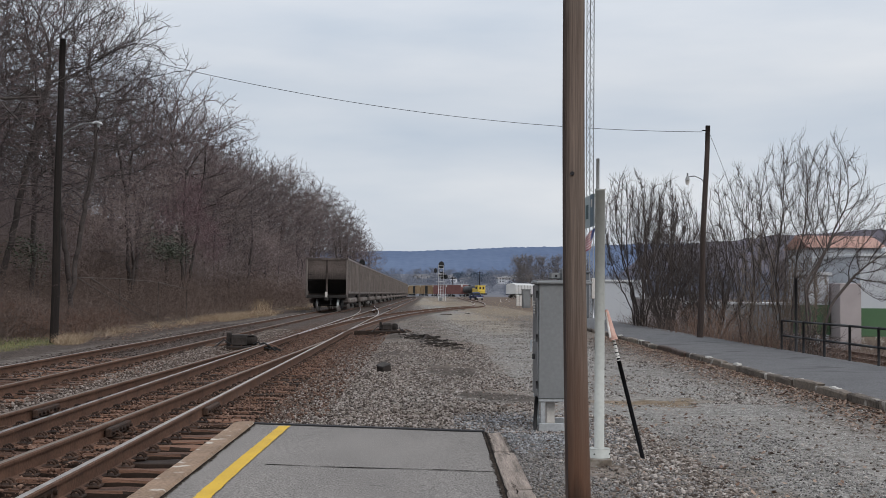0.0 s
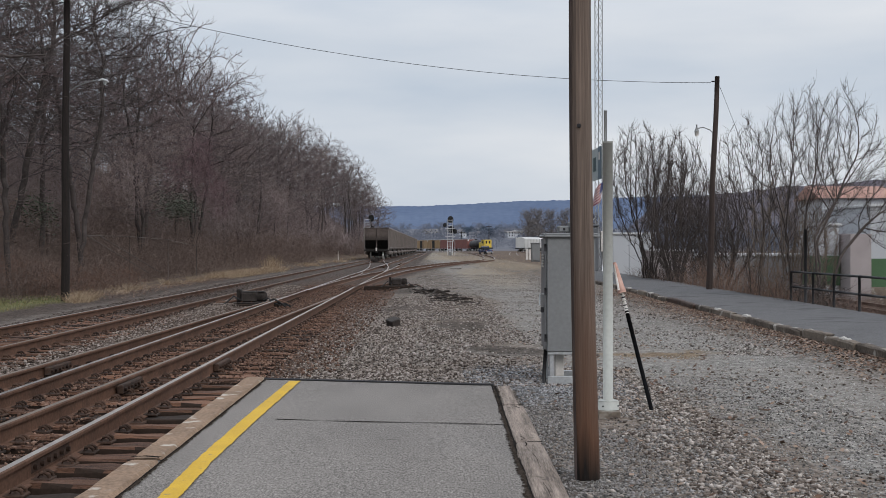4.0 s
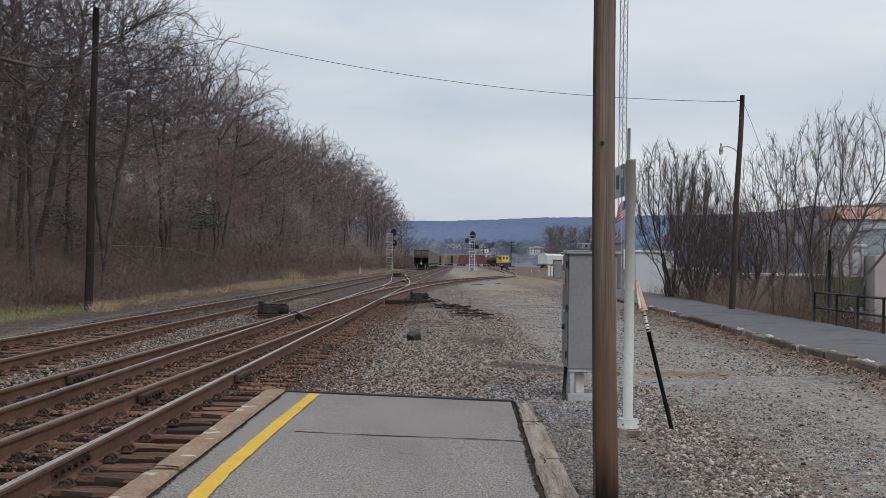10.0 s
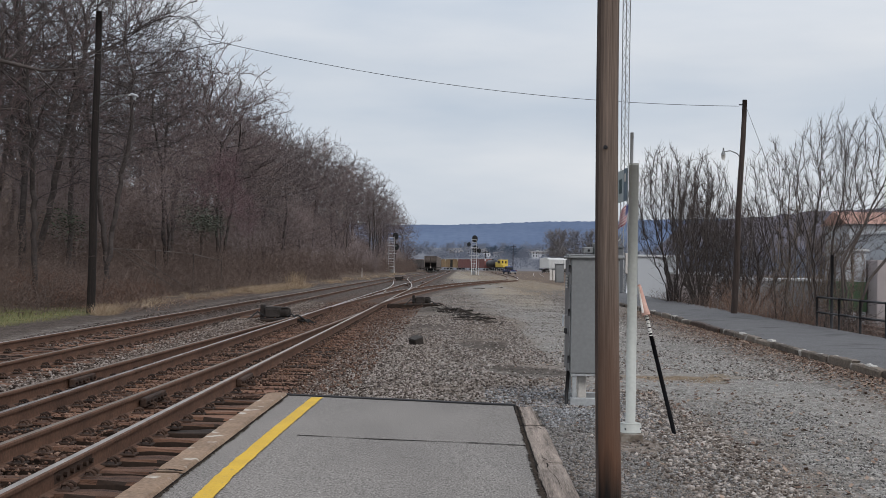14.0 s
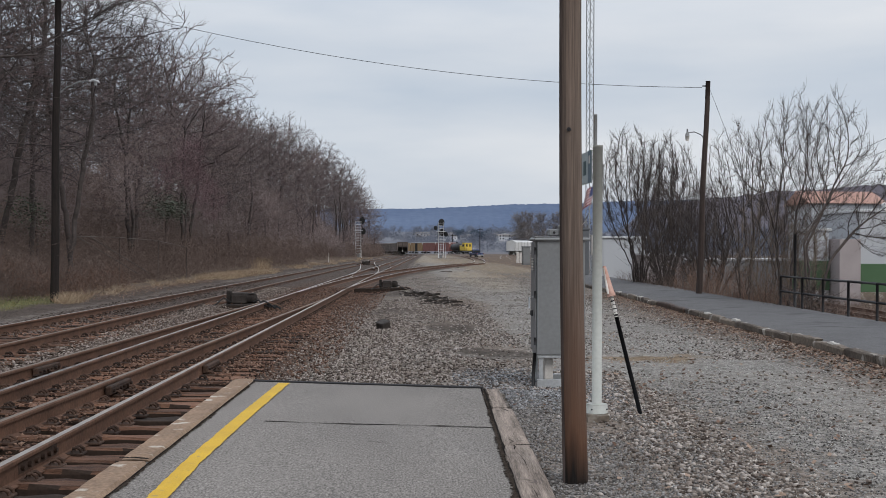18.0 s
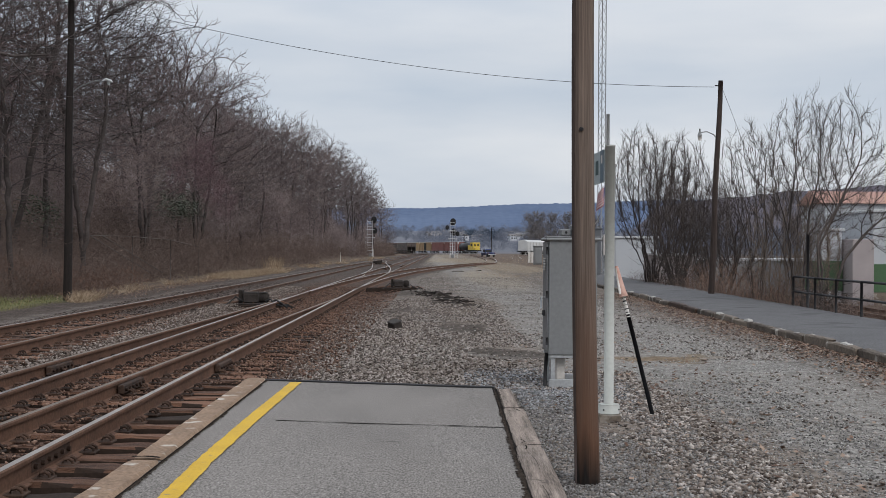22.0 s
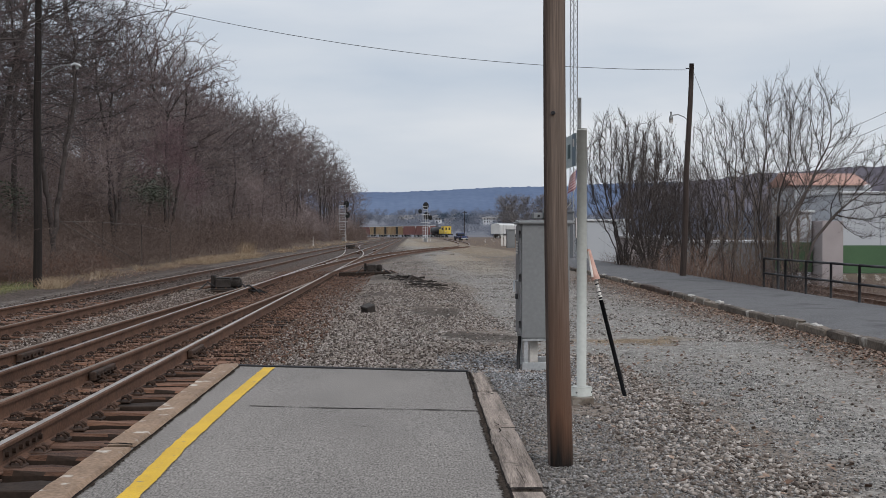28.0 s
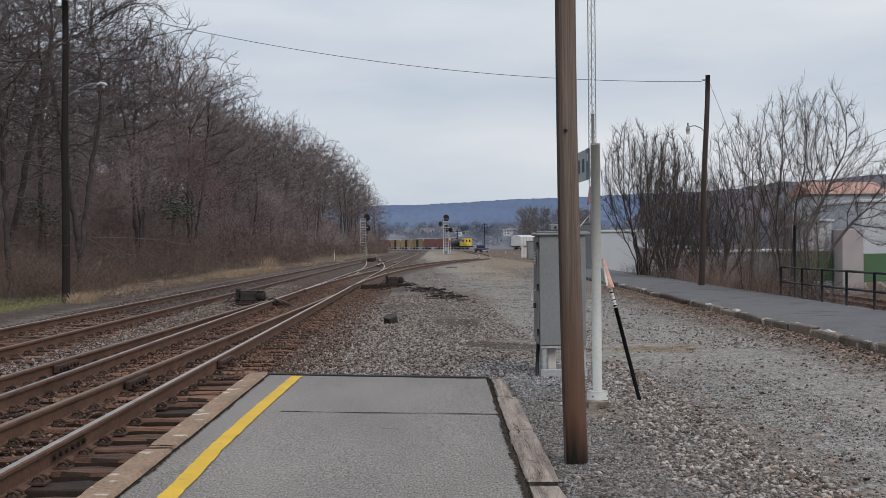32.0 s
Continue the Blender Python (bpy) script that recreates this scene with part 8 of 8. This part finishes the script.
for k, (x, y) in enumerate(((47, 430), (52, 424), (37, 432), (58, 440), (64, 450))):
    copy_thing(clump, pose(x, y, 0, 0, 0, 70 * k + 20))

# poles in the yard
for x, y, h in ((24.5, 470, 11), (60, 620, 12), (14.5, 520, 9)):
    t = empty("yard_pole", pose(x, y, 0), "dark wooden utility pole in the far yard", "utility pole", "yard poles")
    bm = bmesh.new(); tube(bm, [(0, 0, -0.5), (0, 0, h)], [0.2, 0.13], 8); part("shaft", bm, DARK_POLE, t)
    bm = bmesh.new(); box(bm, -1.1, 1.1, -0.07, 0.07, h - 0.8, h - 0.6); part("crossarm", bm, DARK_POLE, t)
# ---- trackside machines and debris ----
MACHINE = mat("dirty_grey_machine_iron", two((0.014, 0.0115, 0.0105), (0.06, 0.051, 0.047)), 4.0, 0.85, bump=0.3, metal=0.0, spec=0.1)


def switch_machine(x, y, z, turn, label, s=1.0):
    t = empty("switch_machine", pose(x, y, z, 0, 0, turn), label, "switch machine", "switch machines")
    t.scale = (s, s, s)
    for q in (-0.27, 0.27):
        bm = worn_block(-0.11, 0.11, -1.5, 0.75, -0.16, 0.03, int(40 * abs(x) + q * 10), 0.012, 6)
        bmesh.ops.rotate(bm, verts=bm.verts, cent=(0, 0, 0), matrix=Matrix.Rotation(radians(90), 3, "Z"))
        bmesh.ops.translate(bm, verts=bm.verts, vec=(0, q, 0))
        part("headblock_tie", bm, TIE_SIDE, t, "black creosoted headblock tie")
    bm = bmesh.new(); box(bm, -0.40, 0.40, -0.30, 0.30, 0.03, 0.07, 0.012); part("base_plate", bm, MACHINE, t)
    bm = bmesh.new(); box(bm, -0.12, 0.30, -0.24, 0.24, 0.07, 0.33, 0.035); part("gear_case", bm, MACHINE, t)
    lid = bmesh.new(); box(lid, -0.10, 0.28, -0.22, 0.22, 0.335, 0.365, 0.014); lid = part("lid", lid, MACHINE_TOP, t, "paler worn grey lid")
    bm = bmesh.new(); box(bm, 0.04, 0.14, -0.275, -0.262, 0.25, 0.36, 0.006); part("hasp", bm, MACHINE, lid)
    bm = bmesh.new(); tube(bm, [(-0.38, 0.02, 0.21), (-0.35, 0.02, 0.21), (-0.18, 0.02, 0.21), (-0.12, 0.02, 0.21)], [0.09, 0.13, 0.135, 0.12], 14); part("motor", bm, MACHINE, t)
    bm = bmesh.new(); box(bm, -0.33, -0.15, -0.10, 0.14, 0.335, 0.36, 0.01); part("motor_cover", bm, MACHINE_TOP, t)
    for dx in (-0.3, 0.0, 0.26):
        for dy in (-0.27, 0.27):
            bm = bmesh.new(); tube(bm, [(dx, dy, 0.06), (dx, dy, 0.10)], 0.022, 6); part("bolt", bm, RUST, t)
    bm = bmesh.new(); tube(bm, [(0.28, 0.05, 0.14), (0.6, 0.05, 0.07), (1.0, 0.05, 0.05)], 0.026, 8); part("throw_rod", bm, RUST, t)
    bm = bmesh.new(); tube(bm, [(0.28, -0.12, 0.15), (0.6, -0.14, 0.09), (1.0, -0.14, 0.06)], 0.02, 8); part("lock_rod", bm, RUST, t)
    bm = bmesh.new(); tube(bm, [(0.30, 0.2, 0.12), (0.48, 0.24, 0.24), (0.62, 0.3, 0.10), (0.75, 0.4, 0.0)], 0.022, 6); part("cable", bm, BLACK, t)
    bm = bmesh.new(); tube(bm, [(-0.3, 0.12, 0.12), (-0.45, 0.2, 0.18), (-0.58, 0.3, 0.05), (-0.8, 0.42, 0.0)], 0.022, 6); part("cable", bm, BLACK, t)
    rng = random.Random(int(y * 10))
    for k in range(7):
        a_ = Vector((-0.42, rng.uniform(-0.25, 0.15), 0.08))
        pts = [a_] + [a_ + Vector((-0.16 * q, rng.uniform(-0.14, 0.14), rng.uniform(-0.04, 0.13) - 0.05 * q)) for q in range(1, 5)]
        bm = bmesh.new(); tube(bm, pts, rng.uniform(0.013, 0.024), 6); part("cable", bm, BLACK if k % 3 else RUST, t)
    bm = bmesh.new(); box(bm, 0.31, 0.42, -0.12, 0.16, 0.07, 0.42, 0.02); part("contact_box", bm, MACHINE, t)
    return t


MACHINE_TOP = mat("worn_grey_machine_lid", two((0.022, 0.0195, 0.0185), (0.085, 0.078, 0.074)), 5.0, 0.8, bump=0.3, spec=0.1)
switch_machine(-4.76, 30.3, ground_z(-4.76, 30.3) + 0.11, 180, "dark iron switch machine between the tracks", 1.0)
switch_machine(-1.15, 41.8, ground_z(-1.0, 41.8) + 0.06, 180, "dark iron switch machine beside the turnout", 0.85)
switch_machine(-5.6, 115, -0.1, 0, "dark switch machine far down the main line", 1.1)

# a leaning box at the shoulder
t = empty("junction_box", pose(-0.66, 21.0, -0.03, 8, -16, 38), "small grey-brown tilted junction box on the ballast", "junction box")
bm = bmesh.new(); box(bm, -0.10, 0.10, -0.10, 0.10, -0.1, 0.10, 0.015); part("body", bm, MACHINE, t)
bm = bmesh.new(); box(bm, -0.108, 0.108, -0.108, 0.108, 0.10, 0.12, 0.008); part("lid", bm, MACHINE_TOP, t)

# old tie pieces and scrap
rng = random.Random(55)
SCRAP = mat("rotten_tie_wood", two((0.008, 0.006, 0.005), (0.038, 0.029, 0.024)), 3.0, 0.95, bump=0.9, fine=26, stretch=(1, 6, 6), object_random=0.4)
shards = []
for k in range(4):
    bm = worn_block(-0.5, 0.5, -0.09, 0.09, 0, 0.10, 400 + k, 0.03, 5)
    me = bpy.data.meshes.new("tie_fragment"); bm.to_mesh(me); bm.free(); me.materials.append(SCRAP); shards.append(me)
spread = []
for k in range(130):
    f = rng.random() ** 0.85
    spread.append((-0.35 + 1.35 * f + rng.gauss(0, 0.16 + 0.12 * f), 39.2 - 10.2 * f + rng.gauss(0, 0.8), rng.uniform(0.14, 0.52) * (1.6 if 0.25 < f < 0.6 and rng.random() < 0.3 else 1.0)))
spread += [(rng.uniform(-1.9, -0.2), rng.uniform(40.2, 41.0), rng.uniform(0.2, 0.5)) for _ in range(8)]
spread += [(rng.uniform(-1.8, 1.4), rng.uniform(15, 36), rng.uniform(0.06, 0.18)) for _ in range(40)] + [(rng.uniform(-0.5, 4), rng.uniform(75, 140), rng.uniform(0.3, 0.7)) for _ in range(8)]
for x, y, s in spread:
    ob = new("tie_fragment", rng.choice(shards))
    ob.matrix_basis = pose(x, y, ground_z(x, y) - 0.01, rng.uniform(-15, 15), rng.uniform(-14, 14), rng.uniform(-90, 90))
    thin = rng.uniform(0.35, 1.0)
    ob.scale = (s * rng.uniform(0.8, 1.6), s * thin, s * thin)
    tagged(ob, "dark broken piece of old railway tie", "timber", "tie fragments")
# old pipe railing up the bank
PIPE = mat("pale_weathered_pipe", two((0.07, 0.058, 0.053), (0.13, 0.11, 0.10)), 5.0, 0.7, bump=0.1)
rail = empty("bank_railing", None, "old weathered pipe railing up the wooded bank", "railing")
A = [(-13.6, 44, 1.0), (-12.9, 48.5, 1.0), (-12.3, 53, 0.9), (-12.0, 58, 0.6)]
for x, y, z in A:
    bm = bmesh.new(); tube(bm, [(x, y, z - 1.2), (x, y, z + 0.95)], 0.018, 6); part("post", bm, PIPE, rail)
for (x0, y0, z0), (x1, y1, z1) in zip(A, A[1:]):
    for dz in (0.92,):
        bm = bmesh.new(); tube(bm, [(x0, y0, z0 + dz), (x1, y1, z1 + dz)], 0.014, 6); part("rail", bm, PIPE, rail)
for q in (0, 0.5):
    bm = bmesh.new(); tube(bm, [(-13.5 + q, 44.5, 1.9), (-11.6 + q, 46.5, 0.4)], 0.015, 6); part("stair_rail", bm, PIPE, rail)
# pale stub posts and a fallen limb
for x, y, h in ((-11.4, 140, 1.2), (-11.8, 225, 1.6)):
    bm = bmesh.new(); tube(bm, [(x, y, ground_z(x, y) - 0.1), (x, y, ground_z(x, y) + h)], 0.05, 6)
    tagged(link("marker_stub", bm, PALE), "short pale marker post at the trackside", "marker post", "trackside stubs")


def motions():
    """All that moves."""
    move_trains()
    move_flag()


motions()
